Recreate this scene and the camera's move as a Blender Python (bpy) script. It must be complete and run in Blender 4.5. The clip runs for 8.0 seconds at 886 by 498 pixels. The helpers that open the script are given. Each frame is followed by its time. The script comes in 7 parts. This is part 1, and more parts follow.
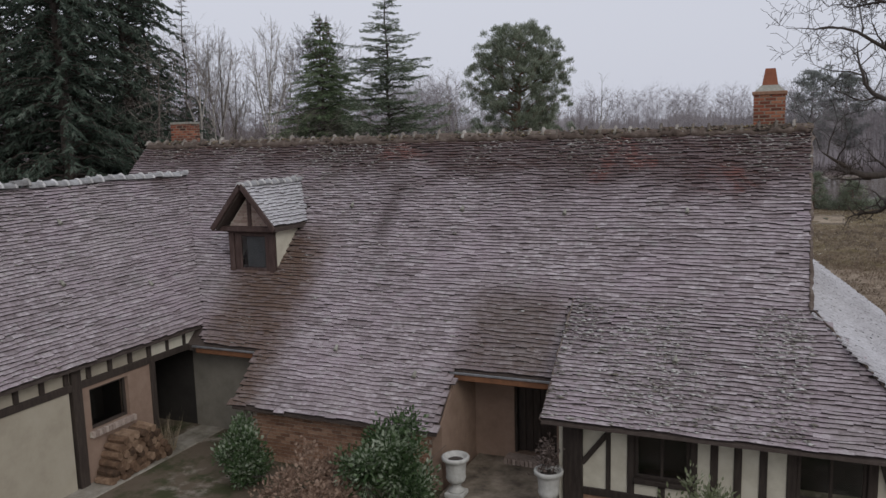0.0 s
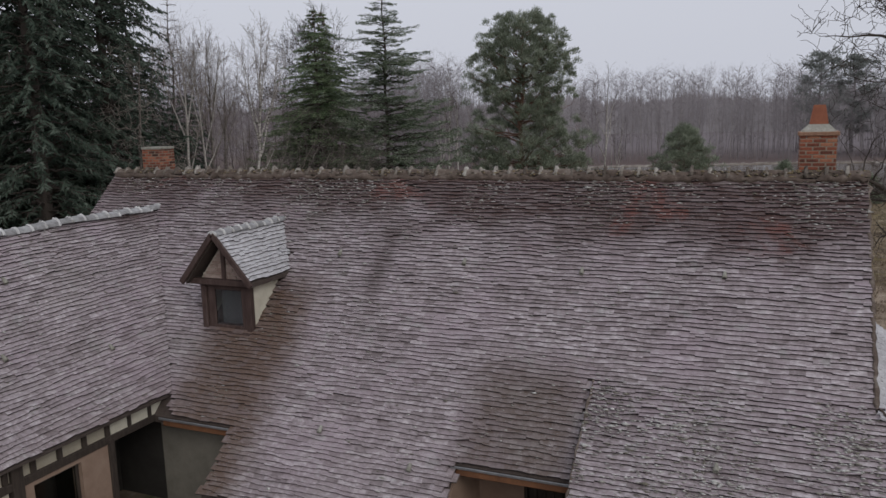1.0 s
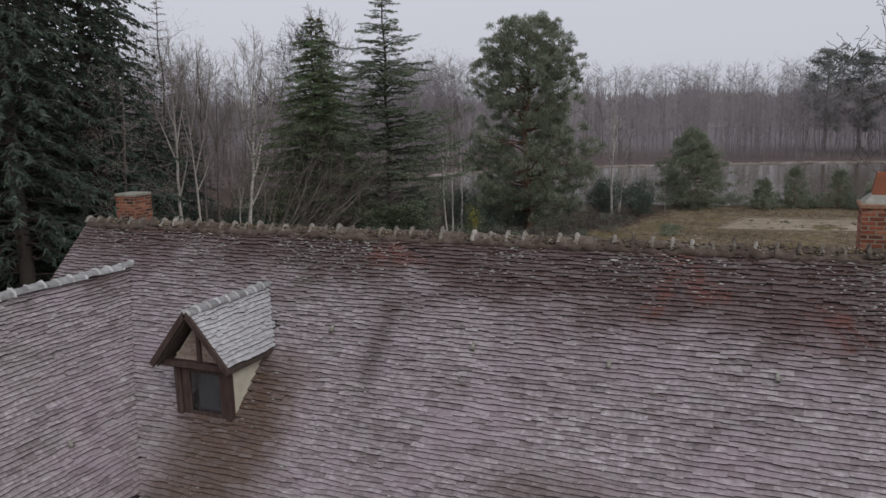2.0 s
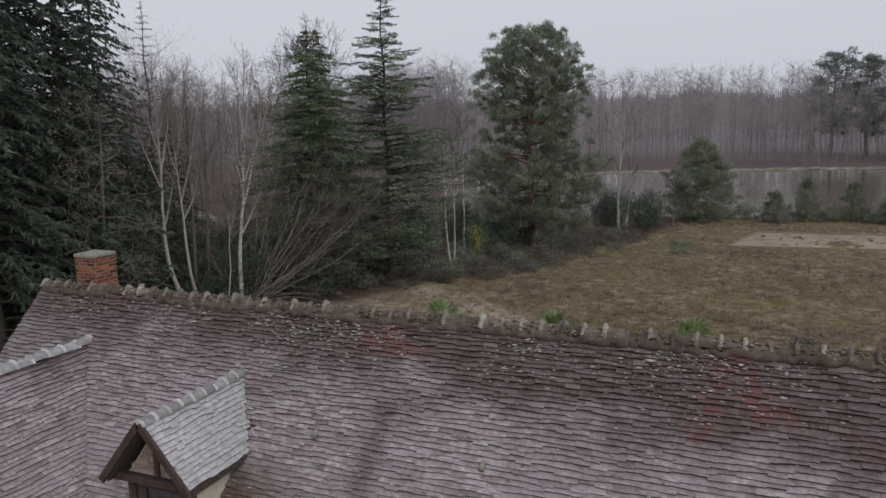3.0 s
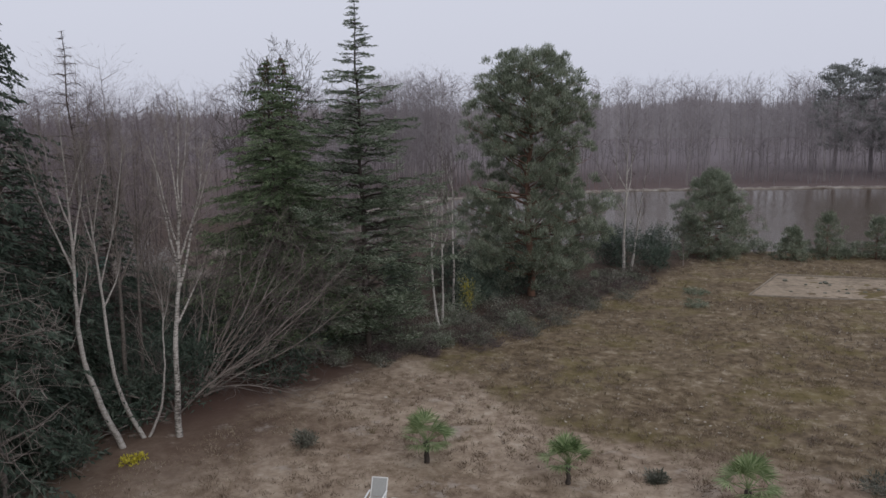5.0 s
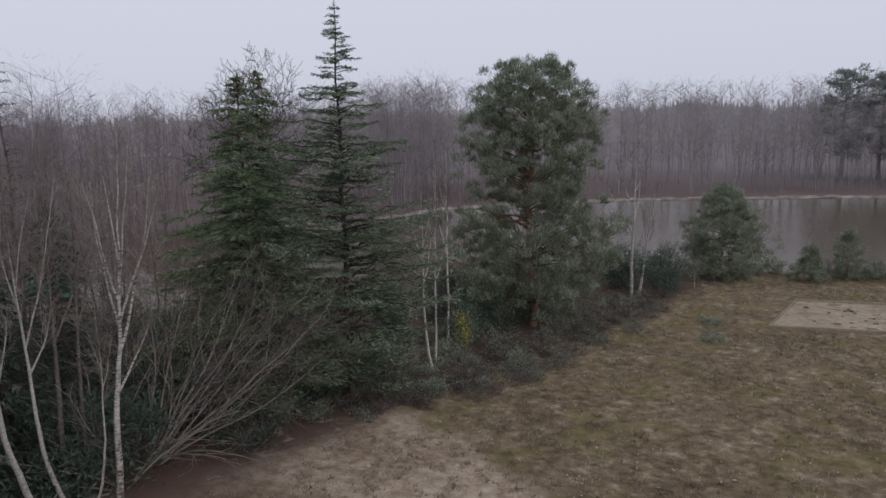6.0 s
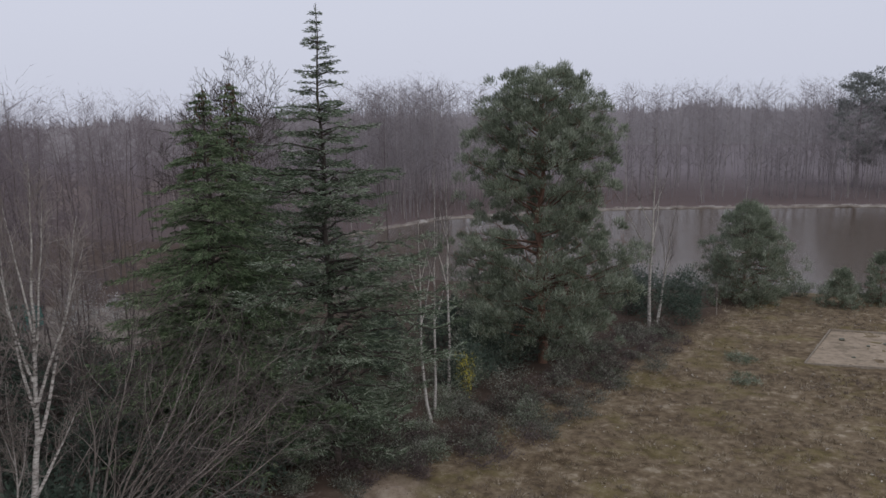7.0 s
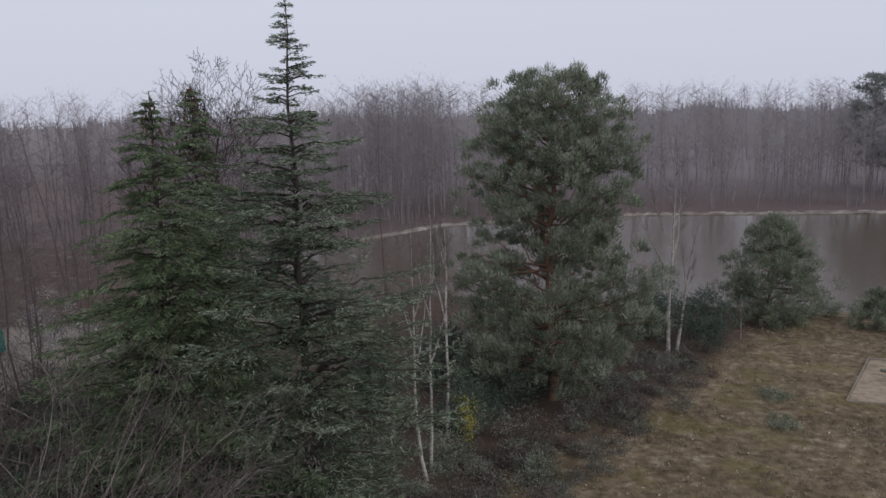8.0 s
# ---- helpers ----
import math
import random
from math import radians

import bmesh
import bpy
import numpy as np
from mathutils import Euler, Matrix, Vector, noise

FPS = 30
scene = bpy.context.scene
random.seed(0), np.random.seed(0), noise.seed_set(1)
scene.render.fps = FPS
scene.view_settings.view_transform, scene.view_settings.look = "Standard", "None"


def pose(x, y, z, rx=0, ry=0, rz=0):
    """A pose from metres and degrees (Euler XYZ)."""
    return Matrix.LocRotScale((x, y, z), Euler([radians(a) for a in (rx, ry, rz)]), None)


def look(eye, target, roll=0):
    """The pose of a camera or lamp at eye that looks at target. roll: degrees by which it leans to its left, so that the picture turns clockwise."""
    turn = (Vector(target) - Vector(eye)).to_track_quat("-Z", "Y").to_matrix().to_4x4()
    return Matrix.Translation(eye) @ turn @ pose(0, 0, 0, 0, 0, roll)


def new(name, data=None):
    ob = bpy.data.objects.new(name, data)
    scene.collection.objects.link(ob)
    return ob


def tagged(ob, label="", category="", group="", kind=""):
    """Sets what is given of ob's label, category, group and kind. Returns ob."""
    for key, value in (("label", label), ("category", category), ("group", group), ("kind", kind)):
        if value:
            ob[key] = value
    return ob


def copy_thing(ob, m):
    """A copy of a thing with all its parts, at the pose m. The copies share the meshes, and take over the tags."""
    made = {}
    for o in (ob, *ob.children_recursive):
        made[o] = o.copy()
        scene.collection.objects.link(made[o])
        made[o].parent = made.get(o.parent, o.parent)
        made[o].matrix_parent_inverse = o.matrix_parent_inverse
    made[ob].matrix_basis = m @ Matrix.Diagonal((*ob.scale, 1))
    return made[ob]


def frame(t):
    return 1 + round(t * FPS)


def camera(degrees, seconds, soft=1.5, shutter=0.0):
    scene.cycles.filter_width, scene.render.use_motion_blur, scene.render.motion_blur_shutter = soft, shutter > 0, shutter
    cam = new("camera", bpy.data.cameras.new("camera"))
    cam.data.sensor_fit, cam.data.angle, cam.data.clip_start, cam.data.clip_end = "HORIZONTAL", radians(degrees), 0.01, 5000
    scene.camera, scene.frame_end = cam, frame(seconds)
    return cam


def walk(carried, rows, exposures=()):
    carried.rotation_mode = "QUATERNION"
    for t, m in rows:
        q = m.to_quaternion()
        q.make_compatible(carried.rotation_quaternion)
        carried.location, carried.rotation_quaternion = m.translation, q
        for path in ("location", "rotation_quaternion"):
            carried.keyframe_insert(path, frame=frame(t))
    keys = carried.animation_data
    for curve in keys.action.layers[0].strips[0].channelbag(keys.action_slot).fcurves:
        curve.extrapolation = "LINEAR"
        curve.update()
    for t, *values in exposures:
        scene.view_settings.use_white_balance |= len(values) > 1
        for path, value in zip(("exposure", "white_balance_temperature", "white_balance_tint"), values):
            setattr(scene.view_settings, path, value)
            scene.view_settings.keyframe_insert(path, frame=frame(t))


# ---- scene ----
cam = camera(59.4, 8.0)
METRES, EYE, TILT, LEAN, TURN = 30.0, 6.4, -8.0, 1.5, 23.25
ROWS = [
    (0.0, 0.0, 0.0, 0.0, -0.0, 0.0, 0.0),
    (0.5, 0.0006, 0.0327, 0.025, 0.07, -0.83, 0.05),
    (1.0, 0.0011, 0.0701, 0.053, 0.08, -1.63, 0.04),
    (1.5, 0.0002, 0.1028, 0.0786, 0.14, -2.08, 0.02),
    (3.0, -0.0024, 0.2107, 0.1484, 0.28, -2.24, 0.06),
    (3.5, -0.0016, 0.2567, 0.1695, 0.15, -2.15, 0.05),
    (4.0, 0.0001, 0.3122, 0.1951, -0.01, -2.07, 0.06),
    (4.5, 0.0011, 0.3704, 0.2223, -0.22, -2.08, 0.04),
    (6.0, 0.0123, 0.5843, 0.2982, -0.64, -1.94, 0.04),
    (6.5, 0.0135, 0.6615, 0.3222, -0.6, -1.96, -0.0),
    (7.0, 0.0155, 0.7469, 0.3492, -0.55, -1.97, -0.03),
    (7.5, 0.0171, 0.8244, 0.3695, -0.53, -1.98, -0.05),
    (8.0, 0.0212, 0.9105, 0.385, -0.51, -1.99, -0.04),
]
walk(cam, [(t, pose(0, 0, EYE, TILT, LEAN, TURN) @ pose(METRES * x, METRES * y, METRES * z, 90 + pitch, roll, yaw)) for t, x, y, z, yaw, pitch, roll in ROWS], exposures=((0.0, 0.01, 6560, 8), (0.5, -0.02, 6560, 8), (1.5, -0.07, 6640, 7), (3.0, -0.01, 6660, 7), (3.5, 0.0, 6660, 7), (4.5, 0.03, 6520, 9), (6.0, 0.04, 6390, 10), (8.0, 0.03, 6360, 10)))

# ---------------------------------------------------------------- world, sun, exposure
world = bpy.data.worlds.new("overcast_world")
scene.world = world
world.use_nodes = True
wt = world.node_tree
wt.nodes.clear()
w_out = wt.nodes.new("ShaderNodeOutputWorld")
w_bg = wt.nodes.new("ShaderNodeBackground")
w_sky = wt.nodes.new("ShaderNodeTexSky")
w_sky.sky_type, w_sky.sun_disc = "NISHITA", False
w_sky.sun_elevation, w_sky.sun_rotation = radians(36), radians(131.2)
w_sky.air_density, w_sky.dust_density = 1.0, 6.0
w_scale = wt.nodes.new("ShaderNodeMix")
w_scale.data_type, w_scale.blend_type = "RGBA", "MULTIPLY"
w_scale.inputs[0].default_value = 1.0
w_scale.inputs[7].default_value = (0.10, 0.10, 0.10, 1)
w_hsv = wt.nodes.new("ShaderNodeHueSaturation")
w_hsv.inputs["Saturation"].default_value = 0.25
w_mix = wt.nodes.new("ShaderNodeMix")
w_mix.data_type = "RGBA"
w_mix.inputs[0].default_value = 0.86
w_mix.inputs[7].default_value = (0.66, 0.678, 0.785, 1)
w_bg.inputs["Strength"].default_value = 1.0
wt.links.new(w_sky.outputs[0], w_scale.inputs[6])
wt.links.new(w_scale.outputs[2], w_hsv.inputs["Color"])
wt.links.new(w_hsv.outputs[0], w_mix.inputs[6])
wt.links.new(w_mix.outputs[2], w_bg.inputs["Color"])
wt.links.new(w_bg.outputs[0], w_out.inputs["Surface"])

sun = new("sun", bpy.data.lights.new("sun", "SUN"))
sun.data.energy, sun.data.angle, sun.data.color = 0.64, radians(35), (1.0, 0.98, 0.95)
sun.matrix_world = look((32, -28, 31), (0, 0, 0))

# ---------------------------------------------------------------- mesh helpers
RNG = np.random.default_rng(7)


def mesh_np(name, verts, quads=None, tris=None, smooth=False, flat=False):
    """A mesh from arrays of vertices, quads and triangles."""
    me = bpy.data.meshes.new(name)
    verts = np.asarray(verts, dtype=np.float32).reshape(-1, 3)
    quads = np.zeros((0, 4), np.int32) if quads is None else np.asarray(quads, np.int32).reshape(-1, 4)
    tris = np.zeros((0, 3), np.int32) if tris is None else np.asarray(tris, np.int32).reshape(-1, 3)
    nq, nt = len(quads), len(tris)
    me.vertices.add(len(verts))
    me.vertices.foreach_set("co", verts.ravel())
    me.loops.add(nq * 4 + nt * 3)
    me.loops.foreach_set("vertex_index", np.concatenate([quads.ravel(), tris.ravel()]))
    me.polygons.add(nq + nt)
    me.polygons.foreach_set("loop_start", np.concatenate([np.arange(nq) * 4, nq * 4 + np.arange(nt) * 3]).astype(np.int32))
    if smooth:
        me.polygons.foreach_set("use_smooth", np.ones(nq + nt, bool))
    if flat:
        me.polygons.foreach_set("use_smooth", np.zeros(nq + nt, bool))
    me.update(calc_edges=True)
    return me


def put(name, me, material, parent=None, label="", kind=""):
    ob = new(name, me)
    if material is not None:
        me.materials.append(material)
    ob.parent = parent
    return tagged(ob, label=label, kind=kind)


def part(name, bm, material, parent, label=""):
    me = bpy.data.meshes.new(name)
    bm.to_mesh(me)
    bm.free()
    return put(name, me, material, parent, label)


def thing(name, label, category, group="", at=None, kind=""):
    ob = new(name)
    ob.empty_display_size = 0.2
    if at is not None:
        ob.matrix_basis = at
    return tagged(ob, label, category, group, kind)


def box_bm(x0, x1, y0, y1, z0, z1, bevel=0.012, bm=None):
    """A bevelled box between the given limits."""
    bm = bm or bmesh.new()
    m = Matrix.Translation(((x0 + x1) / 2, (y0 + y1) / 2, (z0 + z1) / 2)) @ Matrix.Diagonal((x1 - x0, y1 - y0, z1 - z0, 1))
    made = bmesh.ops.create_cube(bm, size=1, matrix=m)
    if bevel:
        edges = list({e for v in made["verts"] for e in v.link_edges})
        bmesh.ops.bevel(bm, geom=edges, offset=bevel, segments=1, affect="EDGES")
    return bm


def beam_bm(p, q, wide, deep, side=(0, 1, 0), bevel=0.012):
    """A squared timber from p to q."""
    p, q = Vector(p), Vector(q)
    z = (q - p).normalized()
    y = Vector(side)
    y = (y - z * y.dot(z)).normalized()
    x = y.cross(z)
    m = Matrix((x, y, z)).transposed().to_4x4()
    m.translation = (p + q) / 2
    bm = bmesh.new()
    bmesh.ops.create_cube(bm, size=1, matrix=m @ Matrix.Diagonal((wide, deep, (q - p).length, 1)))
    bmesh.ops.bevel(bm, geom=bm.edges[:], offset=bevel, segments=1, affect="EDGES")
    return bm


def prism_np(poly, axis, a, b):
    """A solid: the closed polygon (pairs) swept along an axis from a to b."""
    poly = np.asarray(poly, float)
    n = len(poly)
    idx = [i for i in range(3) if i != axis]
    v = np.zeros((2 * n, 3))
    v[:n, axis], v[n:, axis] = a, b
    v[:n, idx], v[n:, idx] = poly, poly
    bm = bmesh.new()
    bv = [bm.verts.new(p) for p in v]
    bm.faces.new(bv[:n])
    bm.faces.new(bv[n:][::-1])
    for i in range(n):
        j = (i + 1) % n
        bm.faces.new((bv[i], bv[j], bv[n + j], bv[n + i]))
    bmesh.ops.recalc_face_normals(bm, faces=bm.faces[:])
    return bm


def lathe_bm(profile, steps=24, bm=None):
    """A body of revolution from (radius, height) pairs."""
    bm = bm or bmesh.new()
    rings = []
    for r, z in profile:
        rings.append([bm.verts.new((r * math.cos(2 * math.pi * i / steps), r * math.sin(2 * math.pi * i / steps), z)) for i in range(steps)])
    for a, b in zip(rings, rings[1:]):
        for i in range(steps):
            j = (i + 1) % steps
            f = bm.faces.new((a[i], a[j], b[j], b[i]))
            f.smooth = True
    bm.faces.new(rings[0][::-1])
    bm.faces.new(rings[-1])
    return bm


def tubes(segs, sides=3):
    """Tapered prisms for rows of x0 y0 z0 x1 y1 z1 r0 r1: vertices and quads."""
    s = np.asarray(segs, float).reshape(-1, 8)
    p, q, r0, r1 = s[:, :3], s[:, 3:6], s[:, 6], s[:, 7]
    d = q - p
    d /= np.maximum(np.linalg.norm(d, axis=1, keepdims=True), 1e-6)
    ref = np.where(np.abs(d[:, 2:3]) > 0.9, np.array([[1.0, 0, 0]]), np.array([[0, 0, 1.0]]))
    u = np.cross(d, ref)
    u /= np.linalg.norm(u, axis=1, keepdims=True)
    w = np.cross(d, u)
    ang = np.arange(sides) * 2 * math.pi / sides
    off = u[:, None] * np.cos(ang)[None, :, None] + w[:, None] * np.sin(ang)[None, :, None]
    v = np.concatenate([p[:, None] + off * r0[:, None, None], q[:, None] + off * r1[:, None, None]], axis=1).reshape(-1, 3)
    i = np.arange(sides)
    j = (i + 1) % sides
    f = np.stack([i, j, sides + j, sides + i], axis=1)
    quads = (np.arange(len(s))[:, None, None] * 2 * sides + f[None]).reshape(-1, 4)
    return v, quads


def sweep(pts, radii, sides=7):
    """One connected tapering limb through the points."""
    pts, radii = np.asarray(pts, float), np.asarray(radii, float)
    d = np.gradient(pts, axis=0)
    d /= np.maximum(np.linalg.norm(d, axis=1, keepdims=True), 1e-9)
    ref = np.array([1.0, 0, 0]) if abs(d[:, 2]).mean() > 0.7 else np.array([0, 0, 1.0])
    u = np.cross(d, ref)
    u /= np.maximum(np.linalg.norm(u, axis=1, keepdims=True), 1e-9)
    w = np.cross(d, u)
    ang = np.arange(sides) * 2 * math.pi / sides
    v = (pts[:, None] + (u[:, None] * np.cos(ang)[None, :, None] + w[:, None] * np.sin(ang)[None, :, None]) * radii[:, None, None]).reshape(-1, 3)
    i = np.arange(sides)
    j = (i + 1) % sides
    f = np.stack([i, j, sides + j, sides + i], axis=1)
    return v, (np.arange(len(pts) - 1)[:, None, None] * sides + f[None]).reshape(-1, 4)


def blades(p, d, length, width, rng):
    """Pointed slips: one triangle each, from p along d."""
    n = len(p)
    d = d / np.maximum(np.linalg.norm(d, axis=1, keepdims=True), 1e-6)
    side = np.cross(d, rng.normal(size=(n, 3)))
    side /= np.maximum(np.linalg.norm(side, axis=1, keepdims=True), 1e-6)
    length, width = np.broadcast_to(length, n)[:, None], np.broadcast_to(width, n)[:, None]
    v = np.stack([p - side * width / 2, p + side * width / 2, p + d * length], axis=1).reshape(-1, 3)
    return v, np.arange(3 * n).reshape(-1, 3)


def leaves_np(p, d, length, width, rng):
    """Pointed leaves: one folded rhomb each, from p along d."""
    n = len(p)
    d = d / np.maximum(np.linalg.norm(d, axis=1, keepdims=True), 1e-6)
    side = np.cross(d, rng.normal(size=(n, 3)))
    side /= np.maximum(np.linalg.norm(side, axis=1, keepdims=True), 1e-6)
    up = np.cross(side, d)
    length, width = np.broadcast_to(length, n)[:, None], np.broadcast_to(width, n)[:, None]
    mid = p + d * length * 0.45
    v = np.stack([p, mid + side * width / 2 + up * width * 0.15, p + d * length, mid - side * width / 2 + up * width * 0.15], axis=1).reshape(-1, 3)
    k = np.arange(n)[:, None] * 4
    return v, np.concatenate([k + [[0, 1, 2]], k + [[0, 2, 3]]])


# ---------------------------------------------------------------- materials
def material(name, ramp, scale=6.0, detail=6.0, rough=0.8, big=0.35, bump=0.3, bump_scale=None, big_amount=0.35, island=0.0, obj=0.0, metal=0.0, stretch=None, spec=0.3):
    """A surface whose colour runs along the ramp by fine noise, with broad stains; island and obj vary it piece by piece."""
    m = bpy.data.materials.new(name)
    m.use_nodes = True
    nt = m.node_tree
    bsdf = nt.nodes["Principled BSDF"]
    geo = nt.nodes.new("ShaderNodeNewGeometry")
    src = geo.outputs["Position"]
    if stretch:
        mp = nt.nodes.new("ShaderNodeMapping")
        mp.inputs["Scale"].default_value = stretch
        nt.links.new(src, mp.inputs["Vector"])
        src = mp.outputs["Vector"]
    n1 = nt.nodes.new("ShaderNodeTexNoise")
    n1.inputs["Scale"].default_value, n1.inputs["Detail"].default_value, n1.inputs["Roughness"].default_value = scale, detail, 0.65
    n2 = nt.nodes.new("ShaderNodeTexNoise")
    n2.inputs["Scale"].default_value, n2.inputs["Detail"].default_value = big, 4.0
    nt.links.new(src, n1.inputs["Vector"])
    nt.links.new(geo.outputs["Position"], n2.inputs["Vector"])
    mix = nt.nodes.new("ShaderNodeMath")
    mix.operation = "MULTIPLY_ADD"
    mix.inputs[1].default_value = 1 - big_amount
    big_m = nt.nodes.new("ShaderNodeMath")
    big_m.operation = "MULTIPLY"
    big_m.inputs[1].default_value = big_amount
    nt.links.new(n2.outputs["Fac"], big_m.inputs[0])
    nt.links.new(n1.outputs["Fac"], mix.inputs[0])
    nt.links.new(big_m.outputs[0], mix.inputs[2])
    fac = mix.outputs[0]
    for amount, kind in ((island, "island"), (obj, "obj")):
        if amount:
            info = geo.outputs["Random Per Island"] if kind == "island" else nt.nodes.new("ShaderNodeObjectInfo").outputs["Random"]
            mr = nt.nodes.new("ShaderNodeMapRange")
            mr.inputs["To Min"].default_value, mr.inputs["To Max"].default_value = -amount / 2, amount / 2
            nt.links.new(info, mr.inputs["Value"])
            ad = nt.nodes.new("ShaderNodeMath")
            nt.links.new(fac, ad.inputs[0])
            nt.links.new(mr.outputs[0], ad.inputs[1])
            fac = ad.outputs[0]
    cr = nt.nodes.new("ShaderNodeValToRGB")
    while len(cr.color_ramp.elements) < len(ramp):
        cr.color_ramp.elements.new(0.5)
    for e, (pos, col) in zip(cr.color_ramp.elements, ramp):
        e.position, e.color = pos, (*col, 1)
    nt.links.new(fac, cr.inputs["Fac"])
    nt.links.new(cr.outputs["Color"], bsdf.inputs["Base Color"])
    bsdf.inputs["Roughness"].default_value, bsdf.inputs["Metallic"].default_value = rough, metal
    bsdf.inputs["Specular IOR Level"].default_value = spec
    if bump:
        bp = nt.nodes.new("ShaderNodeBump")
        bp.inputs["Strength"].default_value, bp.inputs["Distance"].default_value = bump, 0.02
        n3 = nt.nodes.new("ShaderNodeTexNoise")
        n3.inputs["Scale"].default_value, n3.inputs["Detail"].default_value = bump_scale or scale * 3, 5.0
        nt.links.new(src, n3.inputs["Vector"])
        nt.links.new(n3.outputs["Fac"], bp.inputs["Height"])
        nt.links.new(bp.outputs[0], bsdf.inputs["Normal"])
    return m


def tile_material(name, obj=False):
    """Old plain roof tiles: grey-mauve weathered clay, moss and red clay near the ridges, lichen specks."""
    m = material(name, [(0.28, (0.093, 0.072, 0.071)), (0.41, (0.235, 0.191, 0.196)), (0.54, (0.314, 0.260, 0.272)), (0.70, (0.55, 0.495, 0.51))],
                 scale=15, spec=0.65, rough=0.46, big=0.5, bump=0.5, bump_scale=45, big_amount=0.14, island=0.0 if obj else 0.13, obj=0.13 if obj else 0.0, stretch=(0.6, 1.0, 1.0))
    nt = m.node_tree
    bsdf = nt.nodes["Principled BSDF"]
    base = bsdf.inputs["Base Color"].links[0].from_socket
    geo = nt.nodes.new("ShaderNodeNewGeometry")
    sep = nt.nodes.new("ShaderNodeSeparateXYZ")
    nt.links.new(geo.outputs["Position"], sep.inputs[0])

    def math_node(op, a, b, c=None):
        n = nt.nodes.new("ShaderNodeMath")
        n.operation = op
        for i, val in enumerate((a, b, c)):
            if val is None:
                continue
            if isinstance(val, (int, float)):
                n.inputs[i].default_value = val
            else:
                nt.links.new(val, n.inputs[i])
        return n.outputs[0]

    def noise_of(scale, detail=5.0):
        n = nt.nodes.new("ShaderNodeTexNoise")
        n.inputs["Scale"].default_value, n.inputs["Detail"].default_value, n.inputs["Roughness"].default_value = scale, detail, 0.7
        nt.links.new(geo.outputs["Position"], n.inputs["Vector"])
        return n.outputs["Fac"]

    def smooth(v, lo, hi):
        n = nt.nodes.new("ShaderNodeMapRange")
        n.interpolation_type = "SMOOTHSTEP"
        n.inputs["From Min"].default_value, n.inputs["From Max"].default_value = lo, hi
        nt.links.new(v, n.inputs["Value"])
        return n.outputs[0]

    def blend(fac, low, col):
        n = nt.nodes.new("ShaderNodeMix")
        n.data_type = "RGBA"
        nt.links.new(fac, n.inputs[0])
        nt.links.new(low, n.inputs[6])
        n.inputs[7].default_value = (*col, 1)
        return n.outputs[2]

    wob = noise_of(0.9)
    fine = noise_of(14.0, 6.0)
    lot = nt.nodes.new("ShaderNodeObjectInfo").outputs["Random"] if obj else geo.outputs["Random Per Island"]
    x, y, z = sep.outputs[0], sep.outputs[1], sep.outputs[2]
    # bare red clay and moss along the top courses of the main roof
    top = smooth(math_node("ADD", math_node("MULTIPLY_ADD", wob, 2.4, z), math_node("MULTIPLY", smooth(x, -9.0, -3.0), 0.35)), 6.3, 7.35)
    top = math_node("MULTIPLY", top, smooth(y, 14.6, 15.4))
    lil = smooth(noise_of(0.55, 4.0), 0.46, 0.66)
    base = blend(math_node("MULTIPLY", lil, 0.5), base, (0.36, 0.284, 0.318))
    sage = smooth(noise_of(2.7, 3.0), 0.56, 0.70)
    base = blend(math_node("MULTIPLY", sage, 0.35), base, (0.36, 0.365, 0.34))
    grn = smooth(noise_of(0.4, 5.0), 0.52, 0.70)
    base = blend(math_node("MULTIPLY", grn, 0.3), base, (0.30, 0.285, 0.25))
    base = blend(math_node("MULTIPLY", top, math_node("ADD", math_node("MULTIPLY_ADD", fine, 0.8, 0.28), math_node("MULTIPLY", lot, 0.36))), base, (0.066, 0.033, 0.027))
    red = math_node("MULTIPLY", top, smooth(noise_of(0.75, 4.0), 0.56, 0.66))
    base = blend(math_node("MULTIPLY", red, 0.85), base, (0.145, 0.049, 0.036))
    # rusty brown wash in the lee of the dormer and over the porch
    dx = math_node("ABSOLUTE", math_node("SUBTRACT", math_node("ADD", x, 10.95), math_node("MULTIPLY", wob, 0.8)), 0)
    lee = math_node("MULTIPLY", smooth(math_node("MULTIPLY", dx, -1), -1.6, -0.5), smooth(math_node("MULTIPLY", y, -1), -16.0, -15.2))
    px = math_node("ABSOLUTE", math_node("ADD", math_node("ADD", x, 4.35), math_node("MULTIPLY", wob, 0.5)), 0)
    porch = math_node("MULTIPLY", smooth(math_node("MULTIPLY", px, -1), -1.35, -0.6), smooth(math_node("MULTIPLY", y, -1), -14.9, -14.2))
    mott = math_node("MULTIPLY_ADD", noise_of(6.0, 5.0), 1.5, math_node("MULTIPLY_ADD", lot, 0.3, -0.2))
    base = blend(math_node("MINIMUM", math_node("MULTIPLY", lee, math_node("ADD", mott, 0.2)), 0.95), base, (0.11, 0.066, 0.044))
    base = blend(math_node("MINIMUM", math_node("MULTIPLY", porch, mott), 0.9), base, (0.092, 0.060, 0.045))
    # a dark run of soot slanting down the main slope
    sl = math_node("ADD", math_node("ADD", x, 8.15), math_node("MULTIPLY", math_node("SUBTRACT", 16.9, y), 0.13))
    run = smooth(math_node("MULTIPLY", math_node("ABSOLUTE", math_node("ADD", sl, math_node("MULTIPLY", math_node("SUBTRACT", wob, 0.5), 0.5)), 0), -1), -0.36, -0.02)
